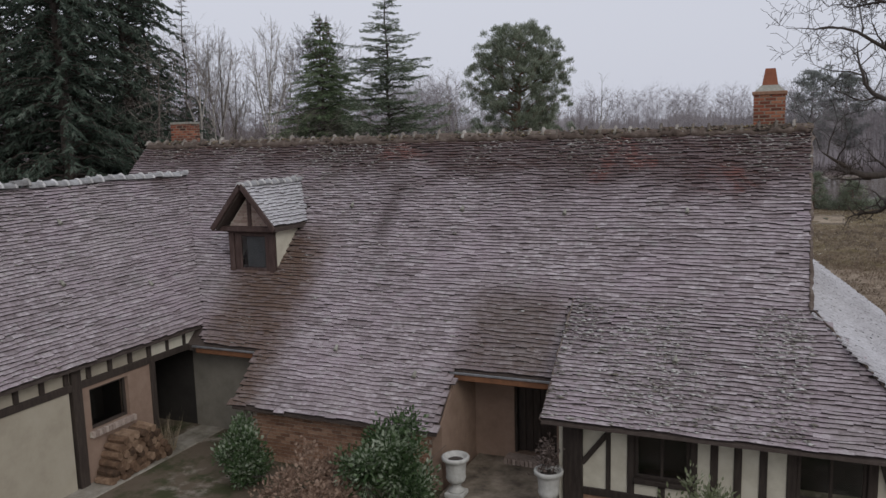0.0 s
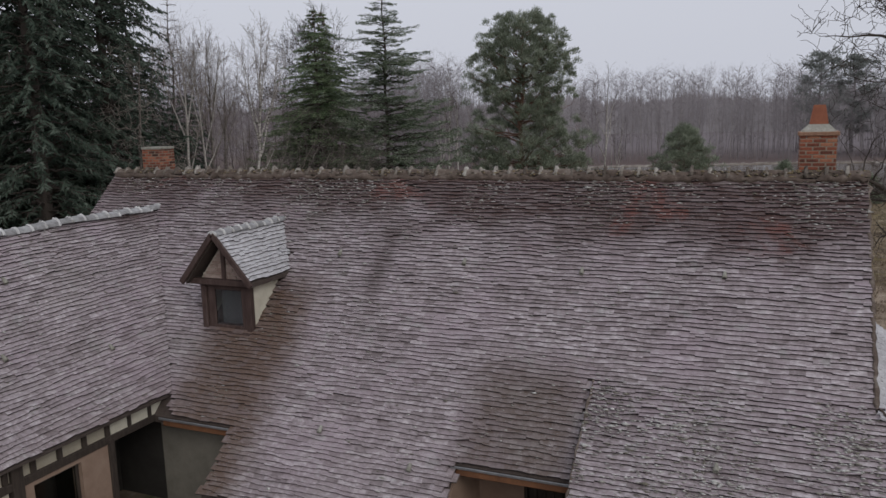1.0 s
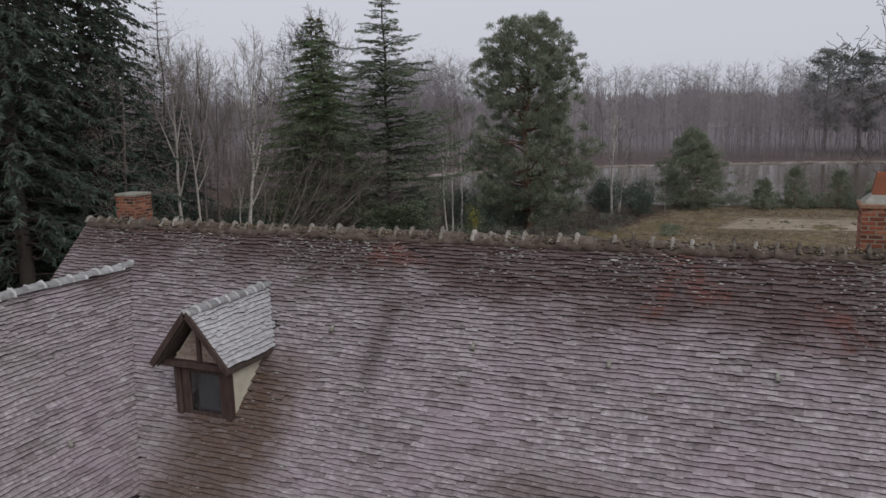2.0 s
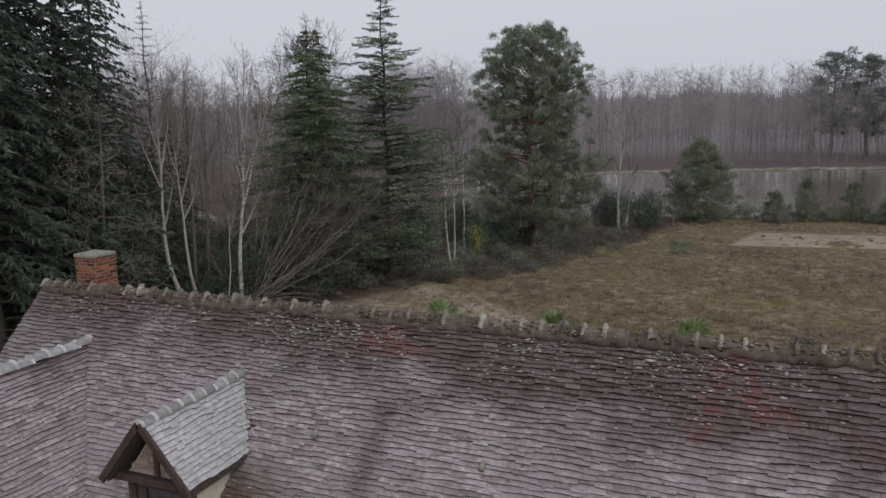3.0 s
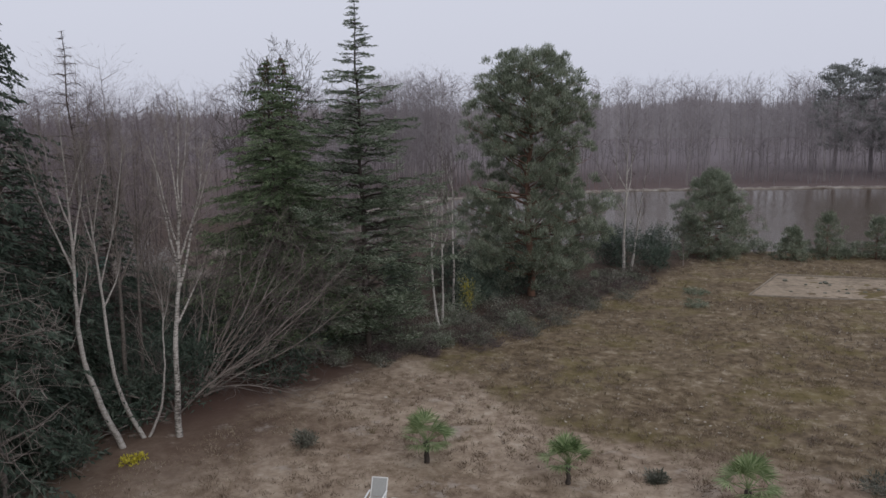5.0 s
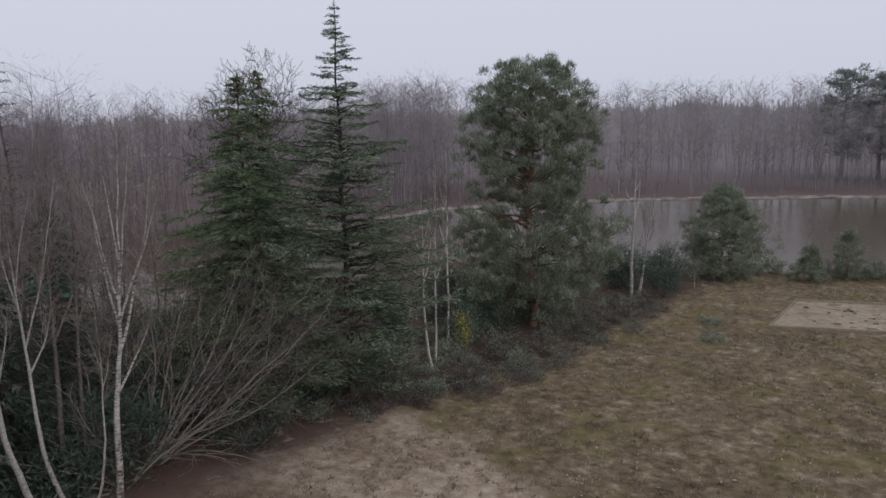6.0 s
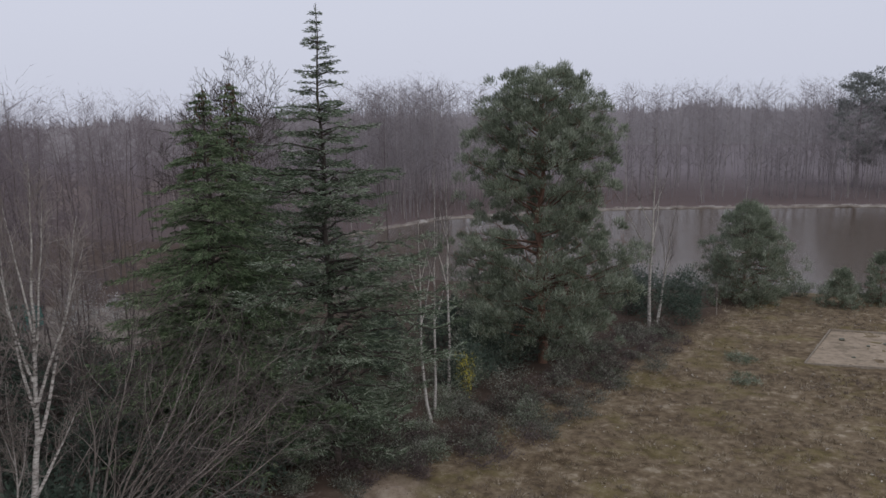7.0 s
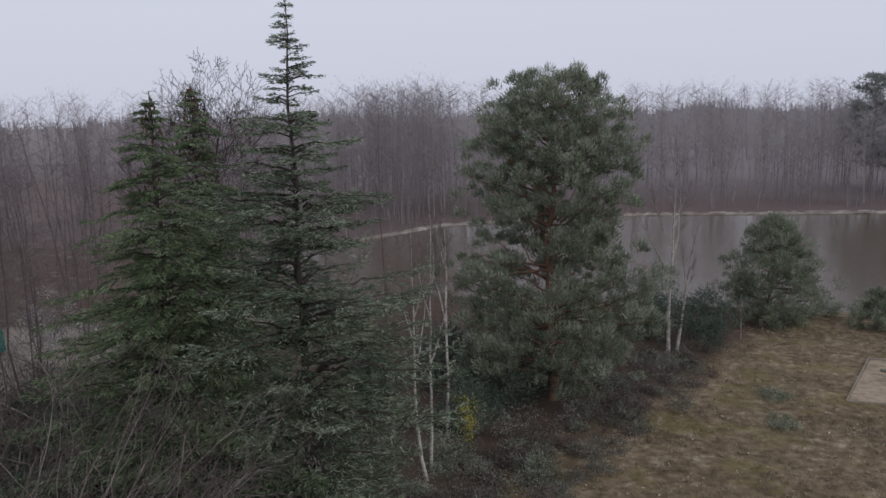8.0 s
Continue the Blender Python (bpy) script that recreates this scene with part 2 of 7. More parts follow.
    run = math_node("MULTIPLY", run, math_node("MULTIPLY", smooth(y, 14.9, 15.7), smooth(math_node("MULTIPLY", y, -1), -16.9, -16.4)))
    base = blend(math_node("MULTIPLY", run, math_node("MULTIPLY_ADD", fine, 1.1, math_node("MULTIPLY_ADD", lot, 0.4, -0.15))), base, (0.064, 0.040, 0.034))
    # single paler and darker tiles
    base = blend(math_node("MULTIPLY", smooth(lot, 0.90, 0.96), 0.24), base, (0.46, 0.41, 0.41))
    base = blend(math_node("MULTIPLY", smooth(math_node("MULTIPLY", lot, -1), -0.14, -0.06), 0.32), base, (0.10, 0.072, 0.068))
    # lichen and frost specks
    spk = smooth(math_node("ADD", noise_of(38.0, 3.0), math_node("MULTIPLY", wob, 0.25)), 0.76, 0.83)
    base = blend(math_node("MULTIPLY", spk, 0.8), base, (0.50, 0.49, 0.47))
    nt.links.new(base, bsdf.inputs["Base Color"])
    return m


M_TILE = tile_material("weathered_roof_tile")
M_TILE_PIECE = tile_material("weathered_roof_tile_piece", True)
M_FROSTTILE = material("frosted_dormer_tile", [(0.3, (0.22, 0.205, 0.205)), (0.48, (0.42, 0.405, 0.415)), (0.7, (0.66, 0.65, 0.67))], scale=11, rough=0.8, big=0.6, bump=0.5, bump_scale=45)
M_MOSSTILE = material("mossy_red_brown_tile", [(0.3, (0.075, 0.055, 0.048)), (0.48, (0.17, 0.13, 0.12)), (0.7, (0.36, 0.31, 0.295))], scale=9, rough=0.9, big=0.6, bump=0.5, bump_scale=45)
# near-black tile ends: the shadow under each course put into the colour
M_BUTT = material("shadow_line_tile_end", [(0.36, (0.016, 0.012, 0.012)), (0.54, (0.042, 0.034, 0.034)), (0.72, (0.20, 0.172, 0.172))], scale=5, rough=0.95, bump=0.3)
M_RIDGE = material("mossy_ridge_clay", [(0.3, (0.050, 0.036, 0.029)), (0.5, (0.118, 0.089, 0.072)), (0.72, (0.24, 0.205, 0.18))], scale=7, rough=0.9, bump=0.8, bump_scale=30, obj=0.2)
M_CREST = material("lichen_mortar", [(0.3, (0.08, 0.064, 0.052)), (0.48, (0.18, 0.155, 0.13)), (0.7, (0.42, 0.395, 0.355))], scale=9, rough=0.95, bump=0.8, bump_scale=35, obj=0.3)
M_BOARD = material("roof_board", [(0.3, (0.05, 0.035, 0.03)), (0.7, (0.10, 0.08, 0.07))], scale=8, rough=0.85)
M_TIMBER = material("dark_timber", [(0.3, (0.022, 0.016, 0.013)), (0.5, (0.045, 0.034, 0.028)), (0.75, (0.08, 0.062, 0.05))], scale=5, rough=0.75, stretch=(4, 4, 0.6), bump=0.5)
M_RUST = material("orange_fascia", [(0.3, (0.10, 0.045, 0.025)), (0.6, (0.22, 0.10, 0.05))], scale=6, rough=0.7)
M_CREAM = material("cream_render", [(0.3, (0.46, 0.42, 0.33)), (0.55, (0.60, 0.56, 0.46)), (0.8, (0.66, 0.62, 0.53))], scale=3, rough=0.9, bump=0.35, bump_scale=60)
# duller copy of the cream: grime and eave shade put into the colour
M_SHADECREAM = material("eave_shaded_cream_render", [(0.3, (0.31, 0.27, 0.205)), (0.55, (0.42, 0.372, 0.29)), (0.8, (0.48, 0.435, 0.35))], scale=2, rough=0.9, bump=0.35, bump_scale=60)
# recess walls: the shade of the deep eaves put into a darker render
M_SHADEWALL = material("recess_shaded_render", [(0.3, (0.14, 0.126, 0.104)), (0.55, (0.205, 0.187, 0.155)), (0.8, (0.26, 0.24, 0.203))], scale=3, rough=0.9, bump=0.35, bump_scale=60)
M_OCHRE = material("ochre_render", [(0.3, (0.20, 0.135, 0.10)), (0.55, (0.29, 0.20, 0.15)), (0.8, (0.35, 0.26, 0.20))], scale=3, rough=0.9, bump=0.35, bump_scale=60)
M_BRICK = material("red_brick", [(0.25, (0.14, 0.075, 0.05)), (0.5, (0.26, 0.145, 0.095)), (0.75, (0.38, 0.24, 0.165))], scale=14, rough=0.85, island=0.4, bump=0.5, bump_scale=60)
M_BRICK_PIECE = material("red_brick_piece", [(0.2, (0.06, 0.028, 0.02)), (0.4, (0.19, 0.062, 0.038)), (0.6, (0.30, 0.095, 0.054)), (0.8, (0.38, 0.17, 0.10))], scale=14, rough=0.88, obj=0.6, bump=0.6, bump_scale=60)
M_MORTAR = material("lime_mortar", [(0.3, (0.30, 0.25, 0.20)), (0.7, (0.50, 0.45, 0.38))], scale=20, rough=0.95, bump=0.5)
M_OLDMORTAR = material("sooty_mortar", [(0.3, (0.16, 0.12, 0.09)), (0.7, (0.34, 0.28, 0.22))], scale=20, rough=0.95, bump=0.5)
M_CLAY = material("terracotta", [(0.3, (0.17, 0.055, 0.032)), (0.7, (0.30, 0.11, 0.06))], scale=8, rough=0.75)
M_CEMENT = material("mossy_cement", [(0.3, (0.15, 0.14, 0.11)), (0.55, (0.30, 0.29, 0.25)), (0.8, (0.45, 0.44, 0.40))], scale=9, rough=0.92, bump=0.6)
M_STONE = material("pale_stone", [(0.3, (0.34, 0.33, 0.30)), (0.6, (0.52, 0.51, 0.48)), (0.85, (0.62, 0.61, 0.58))], scale=10, rough=0.85, bump=0.4)
M_ZINC = material("dull_zinc", [(0.3, (0.20, 0.20, 0.20)), (0.7, (0.34, 0.34, 0.35))], scale=6, rough=0.5, metal=0.6)
M_PLASTIC = material("white_plastic", [(0.3, (0.66, 0.65, 0.62)), (0.7, (0.78, 0.77, 0.75))], scale=6, rough=0.45, bump=0.05)
M_CANVAS = material("grey_sling_fabric", [(0.3, (0.30, 0.30, 0.28)), (0.7, (0.40, 0.40, 0.38))], scale=30, rough=0.9)
M_COVER = material("grey_pool_cover", [(0.3, (0.20, 0.22, 0.23)), (0.42, (0.38, 0.40, 0.42)), (0.56, (0.46, 0.49, 0.52)), (0.75, (0.56, 0.59, 0.62))], scale=0.9, rough=0.38, big=0.5, bump=0.06, stretch=(1, 0.4, 1))
M_COPING = material("pale_coping", [(0.3, (0.38, 0.33, 0.27)), (0.7, (0.56, 0.50, 0.43))], scale=7, rough=0.85, bump=0.3)
M_BARK_DARK = material("dark_bark", [(0.3, (0.035, 0.028, 0.024)), (0.6, (0.085, 0.07, 0.06))], scale=9, rough=0.95, bump=0.8, stretch=(2, 2, 0.5))
M_TWIG = material("bare_twig", [(0.3, (0.066, 0.052, 0.047)), (0.6, (0.132, 0.109, 0.100)), (0.8, (0.22, 0.19, 0.175))], scale=1.2, rough=0.95, bump=0)
M_PALETWIG = material("pale_frosted_branch", [(0.3, (0.13, 0.108, 0.095)), (0.5, (0.25, 0.215, 0.19)), (0.72, (0.42, 0.38, 0.345))], scale=1.5, rough=0.95, bump=0)
M_PALEBARK = material("pale_grey_bark", [(0.32, (0.08, 0.07, 0.063)), (0.48, (0.31, 0.285, 0.26)), (0.72, (0.58, 0.55, 0.51))], scale=4, rough=0.88, stretch=(2, 2, 4), bump=0.4)
M_GREYBARK = material("grey_mottled_bark", [(0.3, (0.05, 0.042, 0.037)), (0.5, (0.13, 0.112, 0.098)), (0.72, (0.27, 0.245, 0.22))], scale=4, rough=0.9, stretch=(2, 2, 3), bump=0.5)
M_BIRCH = material("birch_bark", [(0.40, (0.055, 0.045, 0.040)), (0.47, (0.27, 0.25, 0.225)), (0.58, (0.50, 0.47, 0.435)), (0.8, (0.74, 0.71, 0.67))], scale=3.0, rough=0.8, stretch=(2, 2, 5), bump=0.3)
M_PINEBARK = material("orange_pine_bark", [(0.3, (0.07, 0.045, 0.036)), (0.6, (0.20, 0.115, 0.08)), (0.8, (0.32, 0.20, 0.14))], scale=6, rough=0.9, bump=0.7)
# far twigs and trunks lightened: distance haze put into their base colour
M_FAR = material("haze_paled_wood", [(0.36, (0.215, 0.192, 0.194)), (0.5, (0.285, 0.260, 0.265)), (0.64, (0.375, 0.350, 0.358))], scale=0.16, rough=1.0, bump=0, spec=0.0)
M_FARTRUNK = material("haze_paled_trunk", [(0.3, (0.19, 0.168, 0.170)), (0.7, (0.27, 0.243, 0.247))], scale=1, rough=1.0, bump=0, spec=0.0)
# backdrop colour paled in place of mist in the air
M_DISTANCE = material("haze_paled_distance", [(0.3, (0.27, 0.252, 0.258)), (0.5, (0.325, 0.305, 0.313)), (0.7, (0.385, 0.366, 0.376))], scale=0.12, rough=1.0, bump=0, spec=0.0, stretch=(1, 1, 0.25))
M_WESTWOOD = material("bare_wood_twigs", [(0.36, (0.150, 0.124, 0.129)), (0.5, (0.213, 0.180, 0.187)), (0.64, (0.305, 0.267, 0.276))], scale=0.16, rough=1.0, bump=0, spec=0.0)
M_BRUSH = material("brown_brushwood", [(0.36, (0.085, 0.068, 0.064)), (0.5, (0.13, 0.106, 0.100)), (0.64, (0.19, 0.162, 0.153))], scale=0.3, rough=1.0, bump=0, spec=0.0)
M_WESTTRUNK = material("brown_wood_trunk", [(0.3, (0.10, 0.080, 0.076)), (0.7, (0.165, 0.138, 0.132))], scale=1, rough=1.0, bump=0, spec=0.0)
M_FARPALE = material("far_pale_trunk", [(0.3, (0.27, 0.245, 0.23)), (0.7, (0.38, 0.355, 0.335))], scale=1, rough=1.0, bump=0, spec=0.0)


def thin(m, share=0.35):
    """Needles pass part of the light; twigs get it too, evening out shaded sides."""
    nt = m.node_tree
    bsdf = nt.nodes["Principled BSDF"]
    tr = nt.nodes.new("ShaderNodeBsdfTranslucent")
    nt.links.new(bsdf.inputs["Base Color"].links[0].from_socket, tr.inputs["Color"])
    mix = nt.nodes.new("ShaderNodeMixShader")
    mix.inputs[0].default_value = share
    nt.links.new(bsdf.outputs[0], mix.inputs[1])
    nt.links.new(tr.outputs[0], mix.inputs[2])
    nt.links.new(mix.outputs[0], nt.nodes["Material Output"].inputs["Surface"])
    return m


# translucency added to opaque twigs to brighten their shaded sides
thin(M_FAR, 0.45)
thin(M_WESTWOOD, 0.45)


def needle(name, low, mid, high):
    return thin(material(name, [(0.3, low), (0.5, mid), (0.72, high)], scale=1.6, rough=0.75, island=0.3, bump=0, big=0.5, spec=0.15), 0.3)


M_SPRUCE = needle("frosted_blue_needles", (0.040, 0.060, 0.036), (0.132, 0.170, 0.108), (0.43, 0.475, 0.375))
M_FIR = needle("green_needles", (0.052, 0.080, 0.040), (0.140, 0.188, 0.100), (0.315, 0.365, 0.235))
M_DARKFIR = needle("dark_needles", (0.043, 0.063, 0.047), (0.082, 0.110, 0.084), (0.158, 0.186, 0.150))
M_PINE = needle("pine_needles", (0.098, 0.122, 0.080), (0.212, 0.244, 0.172), (0.46, 0.49, 0.40))
M_LAUREL = needle("glossy_evergreen_leaf", (0.034, 0.063, 0.025), (0.086, 0.132, 0.057), (0.483, 0.529, 0.414))
M_PALE_LEAF = needle("pale_green_leaf", (0.10, 0.12, 0.06), (0.19, 0.21, 0.12), (0.36, 0.38, 0.27))
M_DEAD = needle("withered_flower_heads", (0.135, 0.088, 0.061), (0.270, 0.182, 0.135), (0.459, 0.338, 0.257))
M_HEATH = needle("heath_scrub", (0.080, 0.082, 0.063), (0.172, 0.174, 0.138), (0.40, 0.40, 0.34))
M_HEATHBROWN = needle("brown_heath_scrub", (0.06, 0.043, 0.036), (0.115, 0.086, 0.074), (0.23, 0.185, 0.165))
M_PALM = needle("palm_leaf", (0.095, 0.150, 0.060), (0.200, 0.270, 0.118), (0.39, 0.45, 0.25))
M_GRASS = material("dry_grass_blade", [(0.3, (0.17, 0.132, 0.085)), (0.5, (0.28, 0.226, 0.155)), (0.72, (0.46, 0.40, 0.31))], scale=0.9, rough=0.95, island=0.35, bump=0, big=0.15, spec=0.1)
M_YELLOW = material("yellow_blossom", [(0.3, (0.35, 0.30, 0.03)), (0.7, (0.55, 0.48, 0.06))], scale=6, rough=0.8, bump=0)


# ---------------------------------------------------------------- ground and lake
LAKE_Z = -2.2


def near_shore(x):
    return np.interp(x, [-66, -50, -44, -41, -38, -20, 0, 60, 120], [100, 78, 78.5, 82, 88, 91, 94.5, 97, 110])


def far_shore(x):
    return np.interp(x, [-66, -60, -53.5, -29, 5, 60, 120], [100, 111, 129, 146, 156, 163, 112])


def ground_z(x, y):
    """Height of the ground: a level court, a garden that falls gently to the lake."""
    x, y = np.asarray(x, float), np.asarray(y, float)
    court = np.interp(x, [-12, -4, 3], [0.0, -0.08, -0.3])
    z = np.interp(y, [36, 52, 70, 86, 93], [0.28, -0.42, -1.3, -1.65, -1.95])
    z = np.where(y < 24, court + (0.28 - court) * np.clip((y - 15.5) / 5, 0, 1), z)
    z = np.where(y > 140, -1.85, z)
    inside = np.minimum(y - near_shore(x), far_shore(x) - y)
    inside = np.where((x < -66) | (x > 120), -9, inside)
    z = np.where(inside > -3, np.interp(inside, [-3, -0.6, 0.4, 6], [0, -0.15, -0.9, -1.6]) + np.minimum(z, -1.6), z)
    return z


gx = np.concatenate([np.linspace(-1500, -130, 14), np.arange(-120, -30, 1.5), np.arange(-30, 14, 0.42), np.arange(14.5, 90, 1.5), np.linspace(100, 1500, 14)])
gy = np.concatenate([np.linspace(-1200, -40, 10), np.arange(-30, 23, 1.25), np.arange(23, 88, 0.4), np.arange(88.5, 200, 1.25), np.linspace(215, 1800, 14)])
GX, GY = np.meshgrid(gx, gy)
GZ = ground_z(GX, GY)
for i in range(GX.shape[0]):
    for j in range(GX.shape[1]):
        px, py = GX[i, j], GY[i, j]
        if py > 24 and abs(px) < 120 and py < 200:
            by_pool = -17.5 < px < -3.5 and 26 < py < 34
            GZ[i, j] += (0.0 if by_pool else 0.09) * noise.noise((px * 0.35, py * 0.35, 0)) + (0.0 if by_pool else 0.05) * noise.noise((px * 1.1, py * 1.1, 3))
            if -30 < px < 14 and py < 88 and not by_pool:
                rough = min(1.0, max(0.35, (py - 36) / 8))
                GZ[i, j] += rough * (0.075 * noise.noise((px * 1.5, py * 1.7, 6)) + 0.04 * noise.noise((px * 3.1, py * 3.3, 8)))
nx, ny = len(gx), len(gy)
k = np.arange(ny - 1)[:, None] * nx + np.arange(nx - 1)[None]
gq = np.stack([k, k + 1, k + nx + 1, k + nx], axis=-1).reshape(-1, 4)



def surf_z(x, y):
    """Height of the ground sheet itself, with its hummocks."""
    x, y = np.asarray(x, float), np.asarray(y, float)
    i, j = np.clip(np.searchsorted(gx, x) - 1, 0, nx - 2), np.clip(np.searchsorted(gy, y) - 1, 0, ny - 2)
    u, w = (x - gx[i]) / (gx[i + 1] - gx[i]), (y - gy[j]) / (gy[j + 1] - gy[j])
    return (GZ[j, i] * (1 - u) + GZ[j, i + 1] * u) * (1 - w) + (GZ[j + 1, i] * (1 - u) + GZ[j + 1, i + 1] * u) * w


M_GROUND = material("winter_ground", [(0.33, (0.092, 0.061, 0.043)), (0.45, (0.222, 0.166, 0.118)), (0.56, (0.36, 0.286, 0.214)), (0.69, (0.52, 0.445, 0.355))],
                    scale=2.0, detail=9, rough=1.0, big=0.16, bump=0.9, bump_scale=7, big_amount=0.45, spec=0.1)


def patch_ground(m):
    """Moss, leaf litter, sandy and paved stretches by their own places; haze painted on the far ground."""
    nt = m.node_tree
    bsdf = nt.nodes["Principled BSDF"]
    base = bsdf.inputs["Base Color"].links[0].from_socket
    geo = nt.nodes.new("ShaderNodeNewGeometry")
    sep = nt.nodes.new("ShaderNodeSeparateXYZ")
    nt.links.new(geo.outputs["Position"], sep.inputs[0])

    def noise_of(scale, detail=5.0):
        n = nt.nodes.new("ShaderNodeTexNoise")
        n.inputs["Scale"].default_value, n.inputs["Detail"].default_value, n.inputs["Roughness"].default_value = scale, detail, 0.65
        nt.links.new(geo.outputs["Position"], n.inputs["Vector"])
        return n.outputs["Fac"]

    def ma(op, a, b):
        n = nt.nodes.new("ShaderNodeMath")
        n.operation = op
        for i, val in enumerate((a, b)):
            if isinstance(val, (int, float)):
                n.inputs[i].default_value = val
            else:
                nt.links.new(val, n.inputs[i])
        return n.outputs[0]

    def smooth(v, lo, hi):
        n = nt.nodes.new("ShaderNodeMapRange")
        n.interpolation_type = "SMOOTHSTEP"
        n.inputs["From Min"].default_value, n.inputs["From Max"].default_value = lo, hi
        nt.links.new(v, n.inputs["Value"])
        return n.outputs[0]

    def blend(fac, low, col):
        n = nt.nodes.new("ShaderNodeMix")
        n.data_type = "RGBA"
        nt.links.new(fac, n.inputs[0])
        nt.links.new(low, n.inputs[6])
        n.inputs[7].default_value = (*col, 1)
        return n.outputs[2]

    x, y = sep.outputs[0], sep.outputs[1]
    wob = noise_of(0.28)
    fine = noise_of(2.2, 8.0)
    # darker, mossy lawn past the pale strip by the pool
    lawn = smooth(ma("ADD", ma("ADD", y, ma("MULTIPLY", x, 0.10)), ma("MULTIPLY", wob, 5.0)), 40.6, 42.0)
    lawn = ma("MULTIPLY", lawn, smooth(ma("ADD", ma("ADD", y, ma("MULTIPLY", x, 0.8)), ma("MULTIPLY", wob, 5.0)), 31.6, 34.0))
    lr_ = nt.nodes.new("ShaderNodeValToRGB")
    stops = ((0.37, (0.050, 0.036, 0.022)), (0.46, (0.112, 0.081, 0.049)), (0.55, (0.184, 0.140, 0.088)), (0.66, (0.36, 0.305, 0.225)))
    while len(lr_.color_ramp.elements) < 4:
        lr_.color_ramp.elements.new(0.5)
    for e_, (pos_, col_) in zip(lr_.color_ramp.elements, stops):
        e_.position, e_.color = pos_, (*col_, 1)
    hum = ma("ADD", ma("MULTIPLY", noise_of(1.9, 9.0), 0.66), ma("MULTIPLY", noise_of(0.6, 4.0), 0.34))
    nt.links.new(hum, lr_.inputs["Fac"])
    mixl = nt.nodes.new("ShaderNodeMix")
    mixl.data_type = "RGBA"
    nt.links.new(ma("MULTIPLY", lawn, 0.9), mixl.inputs[0])
    nt.links.new(base, mixl.inputs[6])
    nt.links.new(lr_.outputs["Color"], mixl.inputs[7])
    base = mixl.outputs[2]
    moss = ma("MULTIPLY", smooth(ma("ADD", wob, ma("MULTIPLY", fine, 0.35)), 0.66, 0.82), lawn)
    base = blend(ma("MULTIPLY", moss, 0.45), base, (0.150, 0.128, 0.042))
    court = smooth(ma("MULTIPLY", y, -1), -19.0, -17.0)
    base = blend(ma("MULTIPLY", court, 0.9), base, (0.115, 0.092, 0.068))
    base = blend(ma("MULTIPLY", court, smooth(noise_of(1.3, 7.0), 0.44, 0.62)), base, (0.062, 0.064, 0.034))
    # red-brown leaf litter under the trees
    edge = ma("SUBTRACT", ma("ADD", ma("MULTIPLY", ma("SUBTRACT", y, 45.0), 0.32), -22.0), x)
    lit = smooth(ma("ADD", edge, ma("MULTIPLY", wob, 3.0)), 0.8, 4.0)
    lit = ma("MULTIPLY", lit, ma("MULTIPLY", smooth(y, 22.0, 26.0), smooth(ma("MULTIPLY", ma("ADD", edge, ma("MULTIPLY", wob, 3.0)), -1), -130.0, -120.0)))
    base = blend(ma("MULTIPLY", lit, 0.88), base, (0.078, 0.056, 0.046))
    fringe = ma("MULTIPLY", smooth(ma("ADD", edge, ma("MULTIPLY", fine, 5.0)), -5.2, 1.8), ma("MULTIPLY", smooth(y, 21.0, 25.0), smooth(ma("MULTIPLY", y, -1), -40.0, -35.0)))
    base = blend(ma("MULTIPLY", fringe, 0.75), base, (0.105, 0.070, 0.054))
    drift = ma("MULTIPLY", smooth(ma("ADD", edge, ma("MULTIPLY", fine, 3.0)), 0.0, 3.0), ma("MULTIPLY", smooth(y, 33.0, 37.0), smooth(ma("MULTIPLY", y, -1), -47.0, -43.0)))
    base = blend(ma("MULTIPLY", drift, 0.85), base, (0.100, 0.062, 0.050))
    # frosted clearings in the wood towards the lake
    for cx, cy, rx, ry in ((-56.0, 60.0, 10.0, 7.5), (-50.0, 78.5, 10.0, 6.5)):
        ex, ey = ma("DIVIDE", ma("ADD", x, -cx), rx), ma("DIVIDE", ma("ADD", y, -cy), ry)
        oval = ma("ADD", ma("MULTIPLY", ex, ex), ma("MULTIPLY", ey, ey))
        clear = smooth(ma("ADD", ma("MULTIPLY", oval, -1), ma("MULTIPLY", fine, 0.9)), -0.75, -0.25)
        base = blend(ma("MULTIPLY", clear, 0.55), base, (0.33, 0.295, 0.25))
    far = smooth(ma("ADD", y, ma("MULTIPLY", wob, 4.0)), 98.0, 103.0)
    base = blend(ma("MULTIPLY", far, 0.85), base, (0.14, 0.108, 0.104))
    # paler mauve with distance: haze put into the ground colour
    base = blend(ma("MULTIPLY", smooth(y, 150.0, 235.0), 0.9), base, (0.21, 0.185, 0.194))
    # pale bare patches
    bare = ma("MULTIPLY", smooth(ma("ADD", noise_of(0.55, 6.0), ma("MULTIPLY", fine, 0.3)), 0.72, 0.86), ma("SUBTRACT", 1.0, lawn))
    base = blend(ma("MULTIPLY", bare, 0.5), base, (0.42, 0.37, 0.32))
    nt.links.new(base, bsdf.inputs["Base Color"])


patch_ground(M_GROUND)
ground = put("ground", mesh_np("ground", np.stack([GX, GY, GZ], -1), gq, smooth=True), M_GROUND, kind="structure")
tagged(ground, "brown winter grass and moss falling to a lake", "ground")

